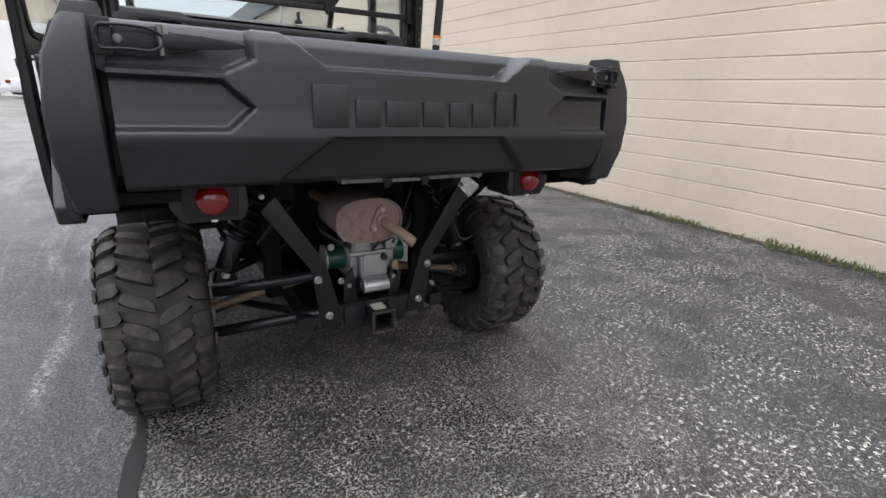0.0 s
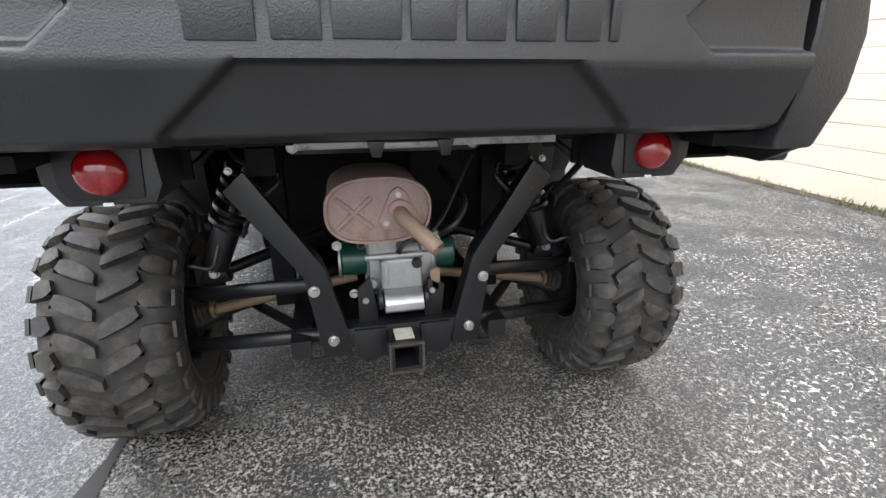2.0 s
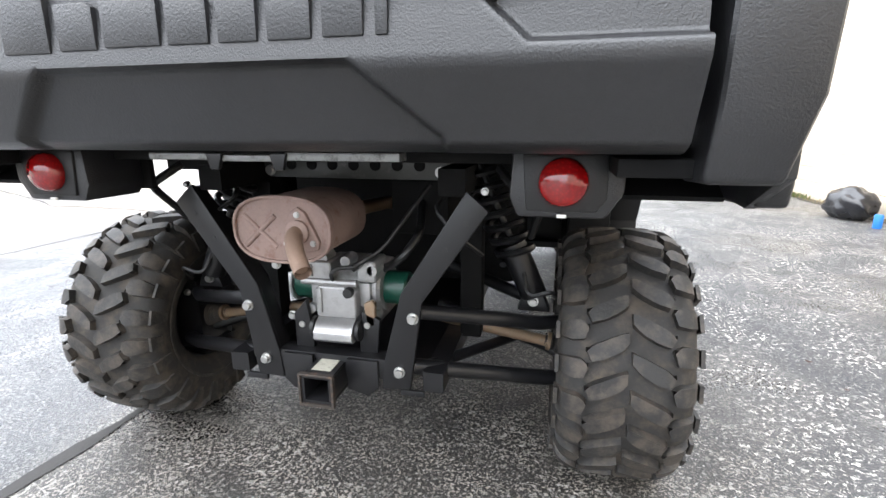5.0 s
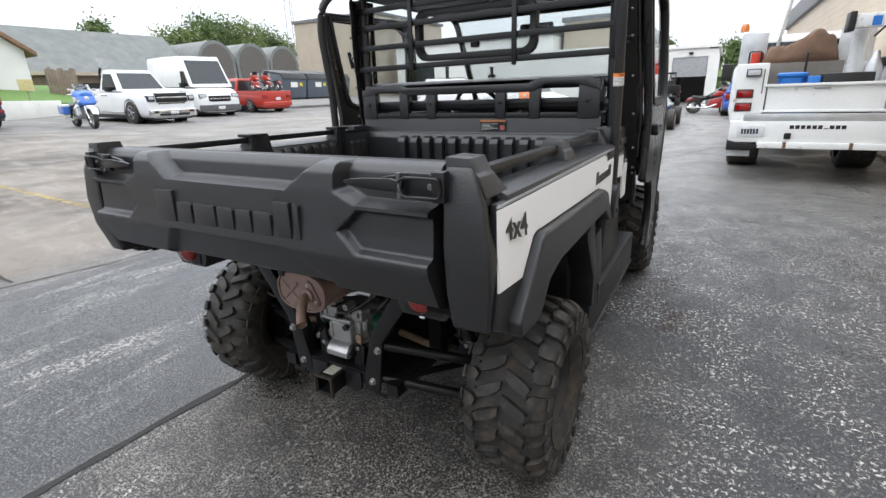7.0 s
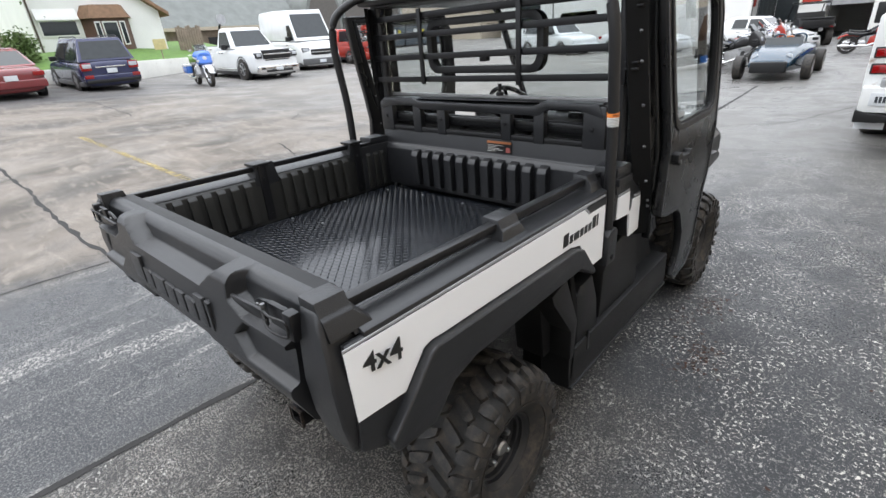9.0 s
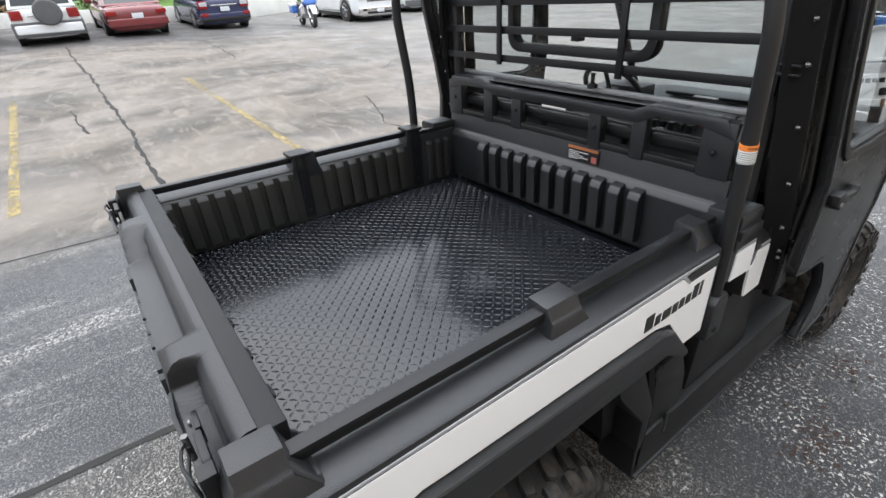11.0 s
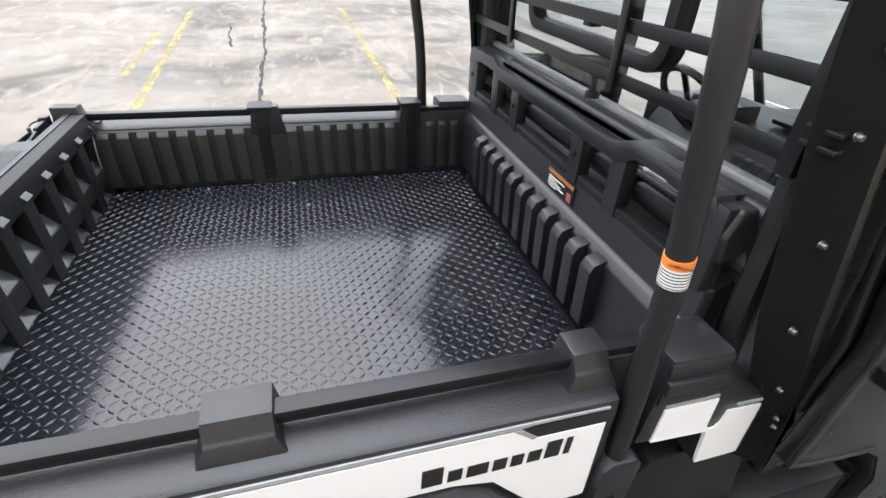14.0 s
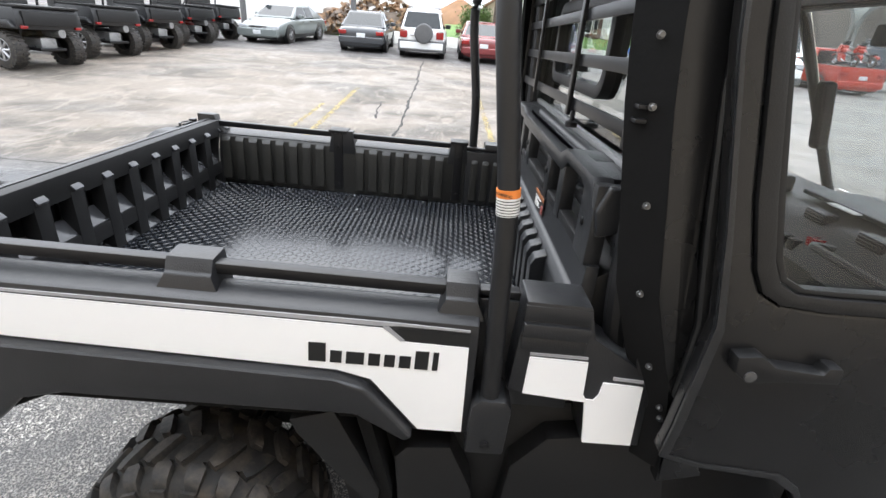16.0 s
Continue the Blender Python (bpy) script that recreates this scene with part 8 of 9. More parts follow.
# ---- buildings and planting round the lot ----
SIDING = mat("white painted siding", (0.74, 0.73, 0.70), 0.6, var=0.05, scale=1)
BROWN = mat("brown painted wood", (0.10, 0.05, 0.035), 0.6, var=0.15)
TAN_ROOF = mat("brown shingles", (0.22, 0.13, 0.08), 0.85, var=0.25, scale=5, bump=0.5, bump_scale=30)
GREY_ROOF = mat("grey barn roof", (0.17, 0.18, 0.17), 0.8, var=0.2, scale=1.5, bump=0.4, bump_scale=20)
BEIGE = mat("beige stucco", (0.42, 0.36, 0.28), 0.8, var=0.08, scale=1)
BARK = mat("bark", (0.09, 0.07, 0.055), 0.9, var=0.3, bump=0.6, bump_scale=30)
LEAF = mat("green leaves", (0.14, 0.19, 0.055), 0.6, var=0.4, scale=2)
LEAF_DARK = mat("dark green leaves", (0.095, 0.145, 0.04), 0.6, var=0.4, scale=2)
LAWN = mat("lawn", (0.10, 0.19, 0.035), 0.8, var=0.3, scale=4, bump=0.5, bump_scale=60)
FENCE = mat("weathered wood fence", (0.21, 0.165, 0.125), 0.85, var=0.25, scale=4)
STEEL_DRUM = mat("grey blue steel", (0.085, 0.105, 0.13), 0.5, var=0.15)
LOW_WALL = mat("white painted low wall", (0.72, 0.71, 0.66), 0.7, var=0.08, scale=1, wear=0.1, wear_colour=(0.5, 0.46, 0.4))


def crown(b, cx, cy, cz, rx, ry, rz, n, leaf, rnd):
    """Many small leaf clumps round a few branch ends."""
    hubs = []
    for _ in range(max(5, int(n / 150))):
        t, p = rnd.uniform(0, 6.28), math.acos(rnd.uniform(-0.7, 1))
        q = rnd.uniform(0.45, 0.95)
        hubs.append((cx + rx * q * math.cos(t) * math.sin(p), cy + ry * q * math.sin(t) * math.sin(p), cz + rz * q * math.cos(p)))
    v, f = [], []
    for _ in range(n):
        h = rnd.choice(hubs)
        s = 0.20
        c = Vector((h[0] + rnd.gauss(0, rx * s), h[1] + rnd.gauss(0, ry * s), h[2] + rnd.gauss(0, rz * s)))
        u = Vector((rnd.gauss(0, 1), rnd.gauss(0, 1), rnd.gauss(0, 1))).normalized()
        w = u.orthogonal().normalized()
        w.rotate(Matrix.Rotation(rnd.uniform(0, 6.28), 3, u))
        t = u.cross(w)
        l = leaf * rnd.uniform(0.5, 1.3)
        k = len(v)
        v += [c - w * l, c + t * l * 0.55 + u * l * 0.15, c + w * l, c - t * l * 0.55 + u * l * 0.15]
        f.append((k, k + 1, k + 2, k + 3))
    return v, f


def tree(name, x, y, h, r, n, leaf, material, label, seed, trunk=0.2, group="trees behind the lot"):
    rnd = random.Random(seed)
    z = ground_z(max(x, -45), y)
    ob = thing(name, label, "tree", group)
    b = bmesh.new()
    b = tube([(x, y, z - 0.2), (x + 0.1, y, z + h * 0.3), (x, y + 0.1, z + h * 0.6)], trunk, b, 8)
    for v in b.verts:
        k = 1 - 0.55 * (v.co.z - z) / (h * 0.6)
        v.co.x, v.co.y = x + (v.co.x - x) * k, y + (v.co.y - y) * k
    for k in range(6):
        a = rnd.uniform(0, 6.28)
        tube([(x, y, z + h * rnd.uniform(0.3, 0.5)), (x + r * 0.4 * math.cos(a), y + r * 0.4 * math.sin(a), z + h * 0.6), (x + r * 0.7 * math.cos(a), y + r * 0.7 * math.sin(a), z + h * rnd.uniform(0.65, 0.85))], trunk * 0.25, b, 5)
    part("trunk", b, BARK, ob)
    v, f = crown(None, x, y, z + h * 0.66, r, r, h * 0.36, n, leaf, rnd)
    mesh = bpy.data.meshes.new("crown")
    mesh.from_pydata(v, [], f)
    mesh.materials.append(material)
    o = new("crown", mesh)
    o.parent = ob
    return ob


def shrub(x, y, r, h, label, seed, material=LEAF_DARK):
    rnd = random.Random(seed)
    z = ground_z(x, y)
    v, f = crown(None, x, y, z + h * 0.5, r, r, h * 0.45, 4500, 0.075, rnd)
    for k in range(5):
        a = rnd.uniform(0, 6.28)
        q = len(v)
        e = (x + 0.4 * r * math.cos(a), y + 0.4 * r * math.sin(a))
        v += [(x - 0.03, y, z - 0.05), (x + 0.03, y, z - 0.05), (e[0] + 0.02, e[1], z + h * 0.6), (e[0] - 0.02, e[1], z + h * 0.6)]
        f.append((q, q + 1, q + 2, q + 3))
    mesh = bpy.data.meshes.new("shrub")
    mesh.from_pydata(v, [], f)
    mesh.materials.append(material)
    return tagged(new("shrub", mesh), label, "shrub")


# low white wall behind the parked cars, with lawn beyond
def low_wall(p, q, h):
    """A length of low wall between two points of the plan."""
    d = Vector((q[0] - p[0], q[1] - p[1], 0)).normalized() * 0.15
    nrm = Vector((-d.y, d.x, 0))
    b = bmesh.new()
    vs = []
    for c in (p, q):
        for sgn in (-1, 1):
            for z in (ground_z(*c) - 0.15, ground_z(*c) + h):
                vs.append(b.verts.new((c[0] + sgn * nrm.x, c[1] + sgn * nrm.y, z)))
    for f in ((0, 1, 3, 2), (4, 6, 7, 5), (0, 4, 5, 1), (2, 3, 7, 6), (1, 5, 7, 3), (0, 2, 6, 4)):
        b.faces.new([vs[i] for i in f])
    bmesh.ops.recalc_face_normals(b, faces=b.faces)
    w = part("low_wall", bevel(b, 0.03), LOW_WALL)
    return tagged(w, "low white painted wall along the lot", "wall", kind="structure")


low_wall((-24.15, -4.7), (-24.15, 5.2), 0.60)
low_wall((-24.2, 5.3), (-27.6, 11.0), 0.72)
b = bmesh.new()
rows_ = []
for y, xe, ze in ((-14, -24.3, 1.0), (0.4, -24.3, 1.3), (5.2, -24.3, 1.45), (11.1, -27.7, 1.45), (16, -31.0, 1.5)):
    rows_.append([b.verts.new(p) for p in ((xe, y, ze - 1.2), (xe, y, ze), (xe - 3.0, y, ze + (0.62 if y > 1 else 0.25)), (min(xe - 5.5, -33.0), y, ze + 0.95), (-46.0, y, ze + 1.5), (-46.0, y, ze - 1.2))])
for r0, r1 in zip(rows_, rows_[1:]):
    for k in range(6):
        b.faces.new((r0[k], r0[(k + 1) % 6], r1[(k + 1) % 6], r1[k]))
b.faces.new(rows_[0][::-1])
b.faces.new(rows_[-1])
bmesh.ops.recalc_face_normals(b, faces=b.faces)
lawn = part("lawn", b, LAWN)
tagged(lawn, "green lawn behind the low wall", "lawn", kind="structure")
GZ = ground_z(-29) + 0.2
# white house with a bay window
house = thing("house", "white gabled house with a brown bay window", "house")
gab = [(5.45, GZ - 0.5), (11.6, GZ - 0.5), (11.6, GZ + 2.5), (7.1, GZ + 5.6), (5.45, GZ + 4.46)]
hw = part("wall", prism(gab, "x", -40, -31.2, 0.0), SIDING, house)
for s in (-1, 1):
    e_, d_ = (4.9, 3.47) if s > 0 else (1.85, 1.31)
    b = prism([(7.1 + s * e_, GZ + 5.62 - d_), (7.1 + s * e_, GZ + 5.85 - d_), (7.1, GZ + 5.85), (7.1, GZ + 5.62)], "x", -40.2, -30.8, 0.01)
    part("roof", b, TAN_ROOF, house)
bay = part("bay_window", prism([(-31.2, 7.6), (-30.6, 8.0), (-30.6, 9.5), (-31.2, 9.9)], "z", GZ, GZ + 2.1, 0.0), BROWN, house)
part("bay_roof", prism([(-31.25, 7.4), (-30.4, 7.8), (-30.4, 9.7), (-31.25, 10.1)], "z", GZ + 2.1, GZ + 2.75, 0.0, taper=0.75, centre=(-31.2, 8.75)), TAN_ROOF, bay)
for ya, yb in ((8.02, 8.3), (8.38, 9.12), (9.2, 9.48)):
    wf = part("window", box(-30.6, -30.56, ya, yb, GZ + 0.75, GZ + 1.95, 0.01), SIDING, bay)
    part("pane", box(-30.57, -30.545, ya + 0.05, yb - 0.05, GZ + 0.82, GZ + 1.88, 0.0), CAR_GLASS, wf)
wf = part("window", box(-31.22, -31.15, 5.70, 7.45, 2.98, 3.80, 0.01), SIDING, house)
part("pane", box(-31.17, -31.14, 5.80, 7.35, 3.06, 3.70, 0.0), CAR_GLASS, wf)
part("awning", prism([(-31.2, 4.30), (-31.2, 3.82), (-30.95, 3.74), (-30.95, 3.80)], "y", 5.65, 7.5, 0.01), SIDING, wf)
part("downpipe", tube([(-31.12, 5.52, GZ + 4.3), (-31.12, 5.52, GZ)], 0.05, None, 6), BARK, house)
pole_ = thing("wooden_pole", "weathered pale wooden pole on the lawn", "pole")
part("shaft", tube([(-30.0, 3.62, GZ - 0.3), (-30.0, 3.60, GZ + 6.5)], 0.14, None, 10), FENCE, pole_)
house2 = thing("house", "beige house with a brown shingle roof", "house")
part("wall", prism([(3.6, GZ - 0.5), (10.5, GZ - 0.5), (10.5, GZ + 2.9), (7.1, GZ + 5.1), (3.6, GZ + 2.9)], "x", -58, -48, 0.0), BEIGE, house2)
for s in (-1, 1):
    part("roof", prism([(7.05 + s * 3.8, GZ + 2.7), (7.05 + s * 3.8, GZ + 2.9), (7.05, GZ + 5.35), (7.05, GZ + 5.12)], "x", -58.2, -47.6, 0.01), TAN_ROOF, house2)
wf = part("window", box(-48.03, -47.97, 4.4, 5.6, GZ + 0.8, GZ + 2.0, 0.01), SIDING, house2)
part("pane", box(-47.98, -47.95, 4.48, 5.52, GZ + 0.88, GZ + 1.92, 0.0), CAR_GLASS, wf)
hb = part("far_building", box(-62, -60, -26, -2, 0.5, 5.5, 0.0), SIDING)
tagged(hb, "long white building far behind the lot", "building", kind="structure")
# mound and logs
mb = bmesh.new()
bmesh.ops.create_grid(mb, x_segments=24, y_segments=24, size=1)
for v_ in mb.verts:
    r_ = math.hypot(v_.co.x, v_.co.y)
    v_.co = Vector((-44 + v_.co.x * 3.2, 1.0 + v_.co.y * 3.4, GZ + 0.6 + 2.5 * max(0, 1 - r_) ** 0.8 + 0.15 * noise.noise(Vector((v_.co.x * 4, v_.co.y * 4, 0)))))
md = part("earth_mound", mb, mat("bare brown earth", (0.25, 0.14, 0.075), 0.9, var=0.25, scale=1, bump=0.5, bump_scale=10), None, smooth=60)
tagged(md, "mound of bare brown earth behind the lawn", "earth mound", kind="structure")
logs = thing("wood_pile", "large pile of split firewood behind the parked cars", "wood pile")
LOG = mat("split firewood", (0.27, 0.17, 0.10), 0.85, var=0.45, scale=3)
LOGB = mat("grey firewood", (0.20, 0.16, 0.13), 0.85, var=0.4, scale=3)
rnd = random.Random(8)
shared = []
for k in range(3):
    bb = prism([(-0.09, -0.06), (0.10, -0.05), (0.03, 0.10)] if k else [(0.09 * math.cos(t), 0.09 * math.sin(t)) for t in (0, 1.05, 2.09, 3.14, 4.19, 5.24)], "x", -0.24, 0.24, 0.0)
    me_ = bpy.data.meshes.new("log")
    bb.to_mesh(me_)
    bb.free()
    me_.materials.append(LOG if k != 1 else LOGB)
    shared.append(me_)
for k in range(290):
    y = rnd.uniform(-6.6, -0.6)
    top = 2.3 * max(0.25, 1 - abs(y + 3.4) / 4.2)
    z = rnd.uniform(0.0, top)
    o = new("log", rnd.choice(shared))
    o.parent = logs
    o.matrix_basis = Matrix.Translation((-26.2 - 0.9 * z / 2 + rnd.uniform(-0.25, 0.25), y, ground_z(-26) + 0.25 + z)) @ Euler((rnd.uniform(0, 6.28), rnd.uniform(-0.5, 0.5), rnd.uniform(-0.9, 0.9))).to_matrix().to_4x4()
b = box(-28.6, -26.5, -6.4, -0.8, ground_z(-27) - 0.2, ground_z(-27) + 1.3, 0.3)
part("heap", b, LOGB, logs)
for y in (-3.9, -9.0):
    post = part("utility_post", tube([(-22.6, y, ground_z(-22.6) - 0.1), (-22.6, y, ground_z(-22.6) + 5)], 0.13, None, 12), mat("grey painted post", (0.12, 0.12, 0.12), 0.6))
    tagged(post, "dark grey steel post at the edge of the lot", "post")
wl2 = part("white_sign_wall", box(-26.2, -26.0, -13.0, -7.6, ground_z(-26) - 0.1, ground_z(-26) + 2.8, 0.02), SIDING)
tagged(wl2, "plain white board wall behind a parked car", "wall", kind="structure")
# fence, yellow sign, basketball hoop
fence = thing("fence", "weathered brown picket fence beside the house", "fence")
for k in range(10):
    y = 12.15 + 0.15 * k
    b = box(-30.9, -30.87, y, y + 0.135, GZ - 0.1, GZ + 1.55 + 0.08 * math.sin(k * 1.7), 0.004)
    part("picket", b, FENCE, fence)
sg = thing("yard_sign", "small yellow sign on the lawn", "sign")
part("sign_board", box(-27.02, -27.0, 9.35, 9.95, GZ + 0.35, GZ + 0.85, 0.004), mat("pale yellow board", (0.5, 0.43, 0.2), 0.6), sg)
part("sign_post", tube([(-27.03, 9.65, GZ - 0.1), (-27.03, 9.65, GZ + 0.4)], 0.025, None, 6), FENCE, sg)
hoop = thing("satellite_dish", "pale satellite dish on a dark pole", "satellite dish")
part("pole", tube([(-29, 13.9, GZ - 0.1), (-29, 13.9, GZ + 1.3), (-28.5, 13.9, GZ + 1.7)], 0.06, None, 8, 0.3), PLASTIC_DARK, hoop)
part("dish", prism(oval(13.9, GZ + 1.75, 0.27, 0.27, 20), "x", -28.5, -28.45, 0.0), ALLOY, hoop)
# barn with round-topped bays
barn = thing("barn", "long grey-roofed barn with round-topped bays", "barn")
part("wall", box(-47, -41, 15.5, 26.0, GZ - 1, GZ + 2.0, 0.0), FENCE, barn)
part("opening", box(-41.02, -40.96, 18.6, 20.4, 2.2, 2.85, 0.0), PLASTIC_DARK, barn)
part("eave", box(-41.2, -40.4, 15.0, 27.5, GZ + 1.68, GZ + 1.92, 0.0), BEIGE, barn)
part("roof", prism([(-40.4, GZ + 1.9), (-44, GZ + 5.2), (-47.6, GZ + 1.9)], "y", 15.0, 27.5, 0.0), GREY_ROOF, barn)
for k in range(3):
    yc = 29.2 + 4.0 * k
    arc = [(yc + 1.9 * math.cos(math.pi * t / 12), GZ + 2.8 + 1.9 * math.sin(math.pi * t / 12)) for t in range(13)]
    hut = arc + [(yc - 1.9, GZ - 1), (yc + 1.9, GZ - 1)]
    part("bay", prism(hut, "x", -50, -39.2, 0.0), GREY_ROOF, barn)
    arc2 = [(yc + 1.6 * math.cos(math.pi * t / 12), GZ + 2.8 + 1.6 * math.sin(math.pi * t / 12)) for t in range(13)] + [(yc - 1.6, GZ - 1), (yc + 1.6, GZ - 1)]
    part("bay_mouth", prism(arc2, "x", -40, -39.15, 0.0), mat("dim barn interior", (0.12, 0.11, 0.10), 0.9), barn)
    part("block_base", box(-39.1, -38.9, yc - 1.8, yc + 1.8, GZ - 1, GZ + 0.9, 0.0), BEIGE, barn)
# waste containers
for k in range(3):
    y = 21.8 + 2.15 * k
    x = -23.2
    z = ground_z(x)
    c = thing("waste_container", "dark grey-blue steel waste container with a sloping lid", "waste container", "waste containers", Matrix.Translation((x, y, z)))
    part("tub", prism([(-0.8, 0.12), (0.75, 0.12), (0.9, 1.2), (0.7, 1.5), (-0.9, 1.75)], "y", -1.0, 1.0, 0.02), STEEL_DRUM, c)
    part("lid", prism([(0.92, 1.22), (0.72, 1.52), (-0.92, 1.78), (-0.92, 1.84), (0.74, 1.58), (0.97, 1.24)], "y", -1.02, 1.02, 0.01), PLASTIC_DARK, c)
    part("side_label", box(0.86, 0.9, -0.35, 0.2, 0.75, 1.05, 0.0), PAPER, c)
    part("yellow_label", box(0.86, 0.902, 0.4, 0.62, 0.8, 1.02, 0.0), mat("yellow label", (0.6, 0.5, 0.05), 0.5), c)
    for s in (-1, 1):
        part("fork_pocket", box(-0.5, 0.6, s * 1.0 - 0.08, s * 1.0 + 0.08, 0.7, 0.86, 0.01), STEEL_DRUM, c)
    part("skid", box(-0.7, 0.7, -0.9, 0.9, 0.0, 0.13, 0.01), PLASTIC_DARK, c)
# buildings ahead
far = thing("brick_building", "tall beige block building far across the lot", "building")
part("wall", box(-45, -33, 45, 60, 0.5, 9.6, 0.0), BEIGE, far)
part("parapet", box(-45.2, -32.8, 44.8, 60.2, 9.6, 9.9, 0.0), FASCIA, far)
far2 = thing("warehouse", "low white warehouse across the lot", "building")
part("wall", box(-31, -13.2, 46, 60, 0.0, 6.0, 0.0), SIDING, far2)
part("roof_edge", box(-31.2, -13.0, 45.8, 60.2, 6.0, 6.5, 0.0), FASCIA, far2)
for k in range(4):
    part("window", box(-29 + 4.2 * k, -26.2 + 4.2 * k, 45.93, 46.02, 2.2, 3.8, 0.0), CAR_GLASS, far2)
far3 = thing("warehouse", "beige flat-roofed building across the lot", "building")
part("wall", box(-12.8, -6.6, 48, 60, 0.0, 7.2, 0.0), BEIGE, far3)
part("roof_edge", box(-13.0, -6.4, 47.8, 60.2, 7.2, 7.6, 0.0), FASCIA, far3)
part("window", box(-11.5, -8.5, 47.95, 48.02, 3.0, 4.6, 0.0), CAR_GLASS, far3)
# the shop at the end of the drive
shop = thing("shop", "white dealership workshop with an open roller door and a red sign", "building")
SY = 38.0
b = bmesh.new()
box(-14, -2.15, SY, SY + 12, 0.0, 3.9, 0.0, b)
box(0.05, 0.60, SY, SY + 12, 0.0, 3.5, 0.0, b)
box(-2.15, 0.05, SY, SY + 12, 3.05, 3.6, 0.0, b)
box(-2.15, 0.05, SY + 9, SY + 9.2, 0.0, 3.05, 0.0, b)
part("wall", b, SIDING, shop)
part("roof_edge", box(-14.2, 0.75, SY - 0.15, SY + 12.2, 3.6, 3.75, 0.0), SIDING, shop)
part("roller_door", box(-2.12, 0.02, SY + 0.15, SY + 0.22, 1.75, 3.05, 0.0), ALLOY, shop)
sgn = part("sign", box(-3.35, -2.4, SY - 0.06, SY - 0.005, 2.0, 2.95, 0.0), BRIGHT_RED, shop, "red square sign with a plain white shape")
part("sign_shape", prism([(-3.25, 2.45), (-2.55, 2.75), (-2.5, 2.6), (-2.8, 2.4)], "y", SY - 0.075, SY - 0.05, 0.0), SIDING, sgn)
part("shop_floor", box(-2.1, 0.0, SY, SY + 9, 0.0, 0.01, 0.0), GREY_PLASTIC, shop)
part("lamp", box(-1.15, -0.9, SY - 0.2, SY, 3.2, 3.35, 0.02), PLASTIC_DARK, shop)
for k in range(4):
    wn_ = part("window", box(-12.5 + 2.5 * k, -10.9 + 2.5 * k, SY - 0.03, SY + 0.02, 0.6, 2.6, 0.01), SIDING, shop)
    part("pane", box(-12.4 + 2.5 * k, -11.0 + 2.5 * k, SY - 0.045, SY - 0.02, 0.7, 2.5, 0.0), CAR_GLASS, wn_)
show = thing("showroom", "white showroom with large dark windows beside the motorcycles", "building")
part("wall", box(-16, -4.6, 30.5, 37.5, 0.0, 3.6, 0.0), SIDING, show)
for k in range(5):
    part("window", box(-4.62, -4.56, 30.9 + 1.3 * k, 32.0 + 1.3 * k, 0.3, 2.6, 0.0), CAR_GLASS, show)
# radio mast
mast = thing("radio_mast", "thin lattice radio mast behind the lot", "mast")
b = bmesh.new()
mx, my, mz = -46.5, 46.0, 1.0
for k in range(3):
    a = 2.09 * k
    tube([(mx + 0.7 * math.cos(a), my + 0.7 * math.sin(a), mz), (mx + 0.25 * math.cos(a), my + 0.25 * math.sin(a), mz + 26)], 0.05, b, 5)
for k in range(20):
    z = mz + 1.3 * k
    q = 0.7 - 0.45 * k / 20
    for s in range(3):
        a, c = 2.09 * s, 2.09 * (s + 1)
        tube([(mx + q * math.cos(a), my + q * math.sin(a), z), (mx + q * math.cos(c), my + q * math.sin(c), z + 1.3)], 0.03, b, 4)
part("lattice", b, ALLOY, mast)
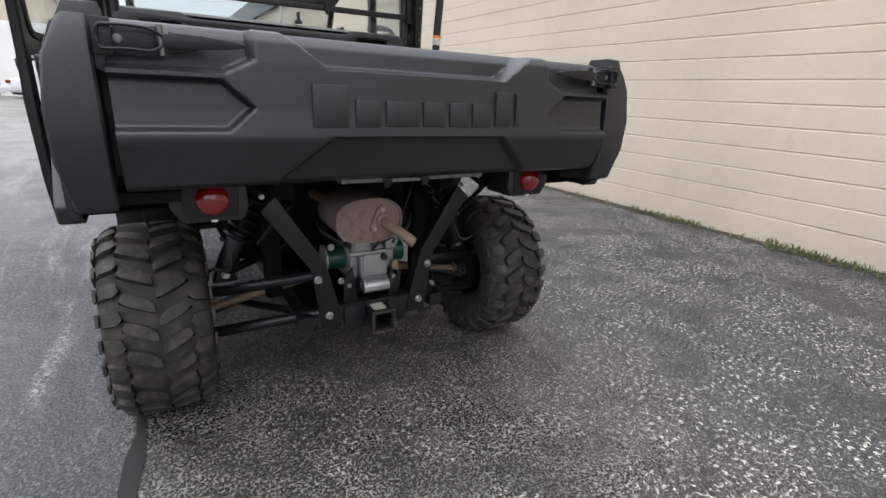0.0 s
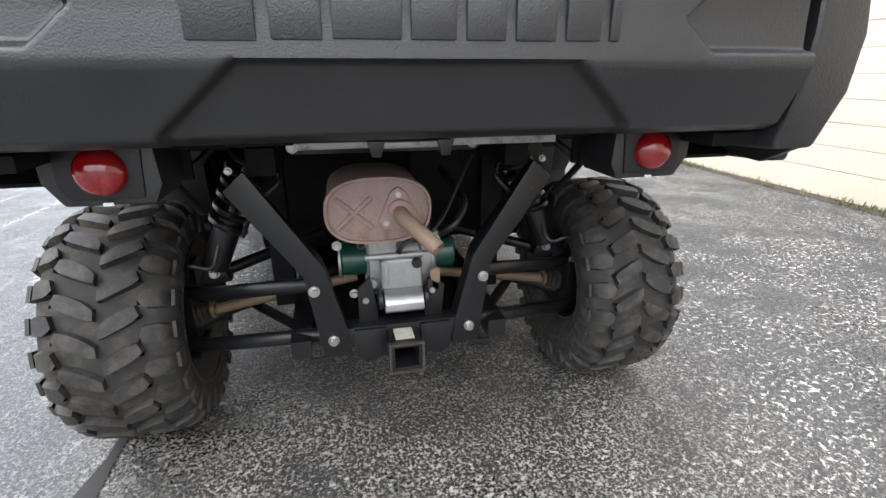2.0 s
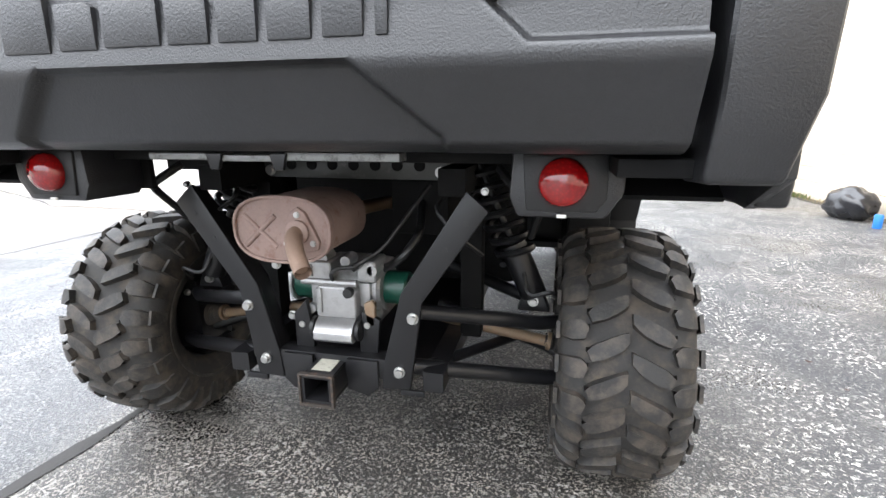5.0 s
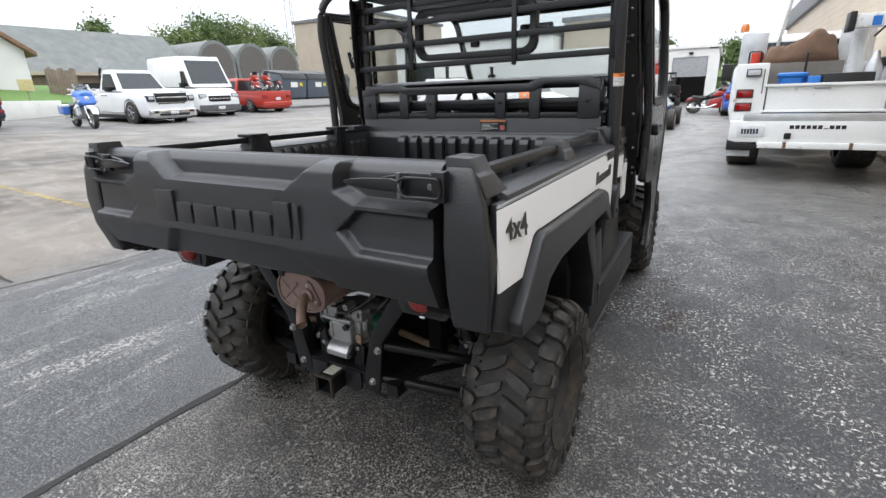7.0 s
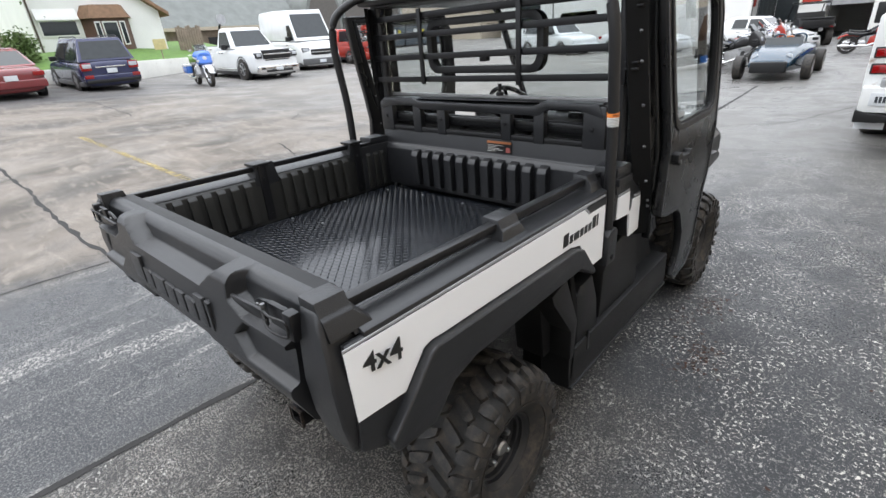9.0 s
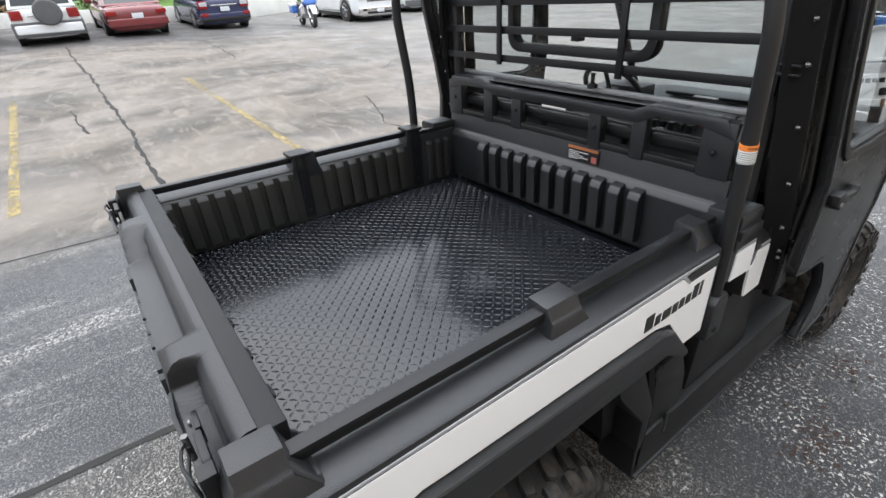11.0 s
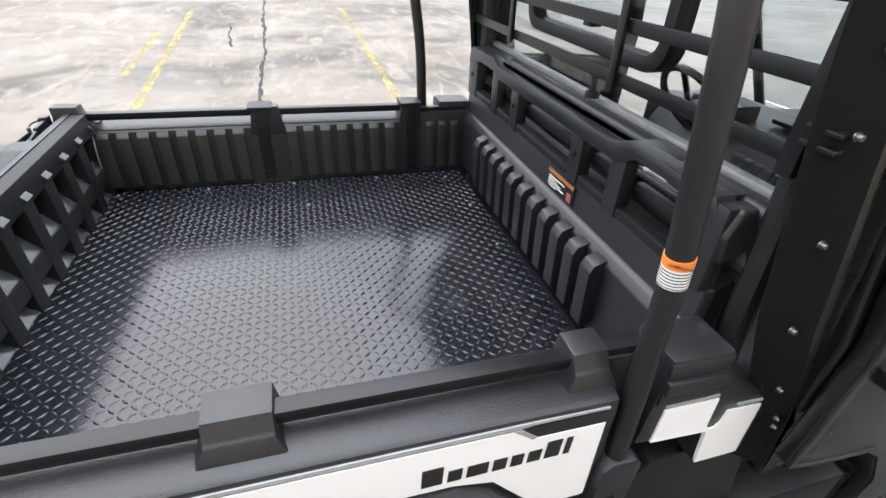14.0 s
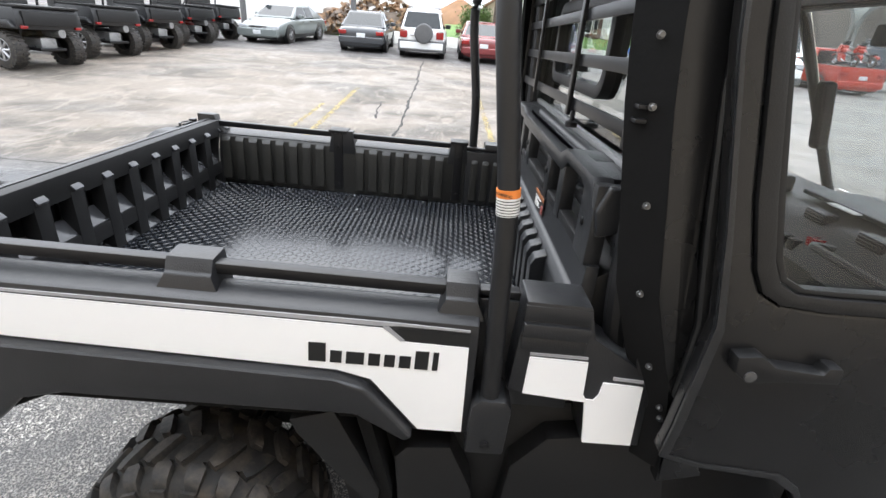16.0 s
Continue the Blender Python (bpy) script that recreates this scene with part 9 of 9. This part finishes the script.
# trees and shrubs
rnd = random.Random(11)
k = 0
for x, y, h, r in ((-66, 33.5, 9.2, 2.2), (-68, 45, 10.0, 3.6), (-68, 50, 12.0, 4.0), (-68, 55.5, 11.5, 4.0), (-68, 61, 11.0, 4.2), (-69, 66, 9.5, 3.8), (-66, 58, 8.0, 4.4), (-70, 70, 8.5, 3.6)):
    tree("tree", x, y, h, r, 7000, 0.2, LEAF if k % 2 else LEAF_DARK, "leafy green tree behind the barn", 100 + k)
    k += 1
for x, y, h, r in ((1.1, 60, 5.6, 1.4), (2.6, 64, 5.2, 1.5), (-5.2, 61, 6.0, 1.7), (-9, 66, 5.5, 2.4), (-2.4, 70, 4.8, 1.2)):
    tree("tree", x, y, h, r, 2600, 0.14, LEAF if k % 2 else LEAF_DARK, "leafy green tree behind the shop", 100 + k)
    k += 1
tree("tree", -27.2, 3.0, 7.5, 2.6, 2600, 0.12, LEAF_DARK, "leafy tree on the lawn", 140, 0.22, "")
shrub(-28.2, 2.0, 1.0, 2.1, "clipped green shrub on the lawn", 150)
shrub(-26.8, 3.95, 0.62, 2.0, "rounded green shrub by the house", 151)
shrub(-26.0, 2.2, 0.9, 1.1, "low green shrub on the lawn", 152)
shrub(-29.8, 7.2, 0.5, 0.6, "small yellow-green shrub by the house", 153, LEAF)
shrub(-29.8, 10.8, 0.5, 0.5, "small yellow-green shrub by the house", 154, LEAF)
# closing tree line round the horizon
v, f = [], []
rnd = random.Random(21)
for k in range(16000):
    a = rnd.uniform(0, 6.283)
    R_ = rnd.uniform(105, 120)
    hmax = 2.6 + 1.1 * math.sin(a * 9) + 0.8 * math.sin(a * 23 + 1)
    z = ground_z(max(-60, -R_ * 0.5 if math.cos(a) < 0 else 0)) + rnd.uniform(0, hmax)
    c = Vector((R_ * math.cos(a), R_ * math.sin(a), z))
    u = Vector((rnd.gauss(0, 1), rnd.gauss(0, 1), rnd.gauss(0, 1))).normalized()
    w = u.orthogonal().normalized()
    t = u.cross(w)
    l = rnd.uniform(0.5, 1.1)
    q = len(v)
    v += [c - w * l, c + t * l, c + w * l, c - t * l]
    f.append((q, q + 1, q + 2, q + 3))
mesh = bpy.data.meshes.new("far_woods")
mesh.from_pydata(v, [], f)
mesh.materials.append(LEAF)
tagged(new("far_woods", mesh), "distant green tree line round the place", "woods", kind="stuff")
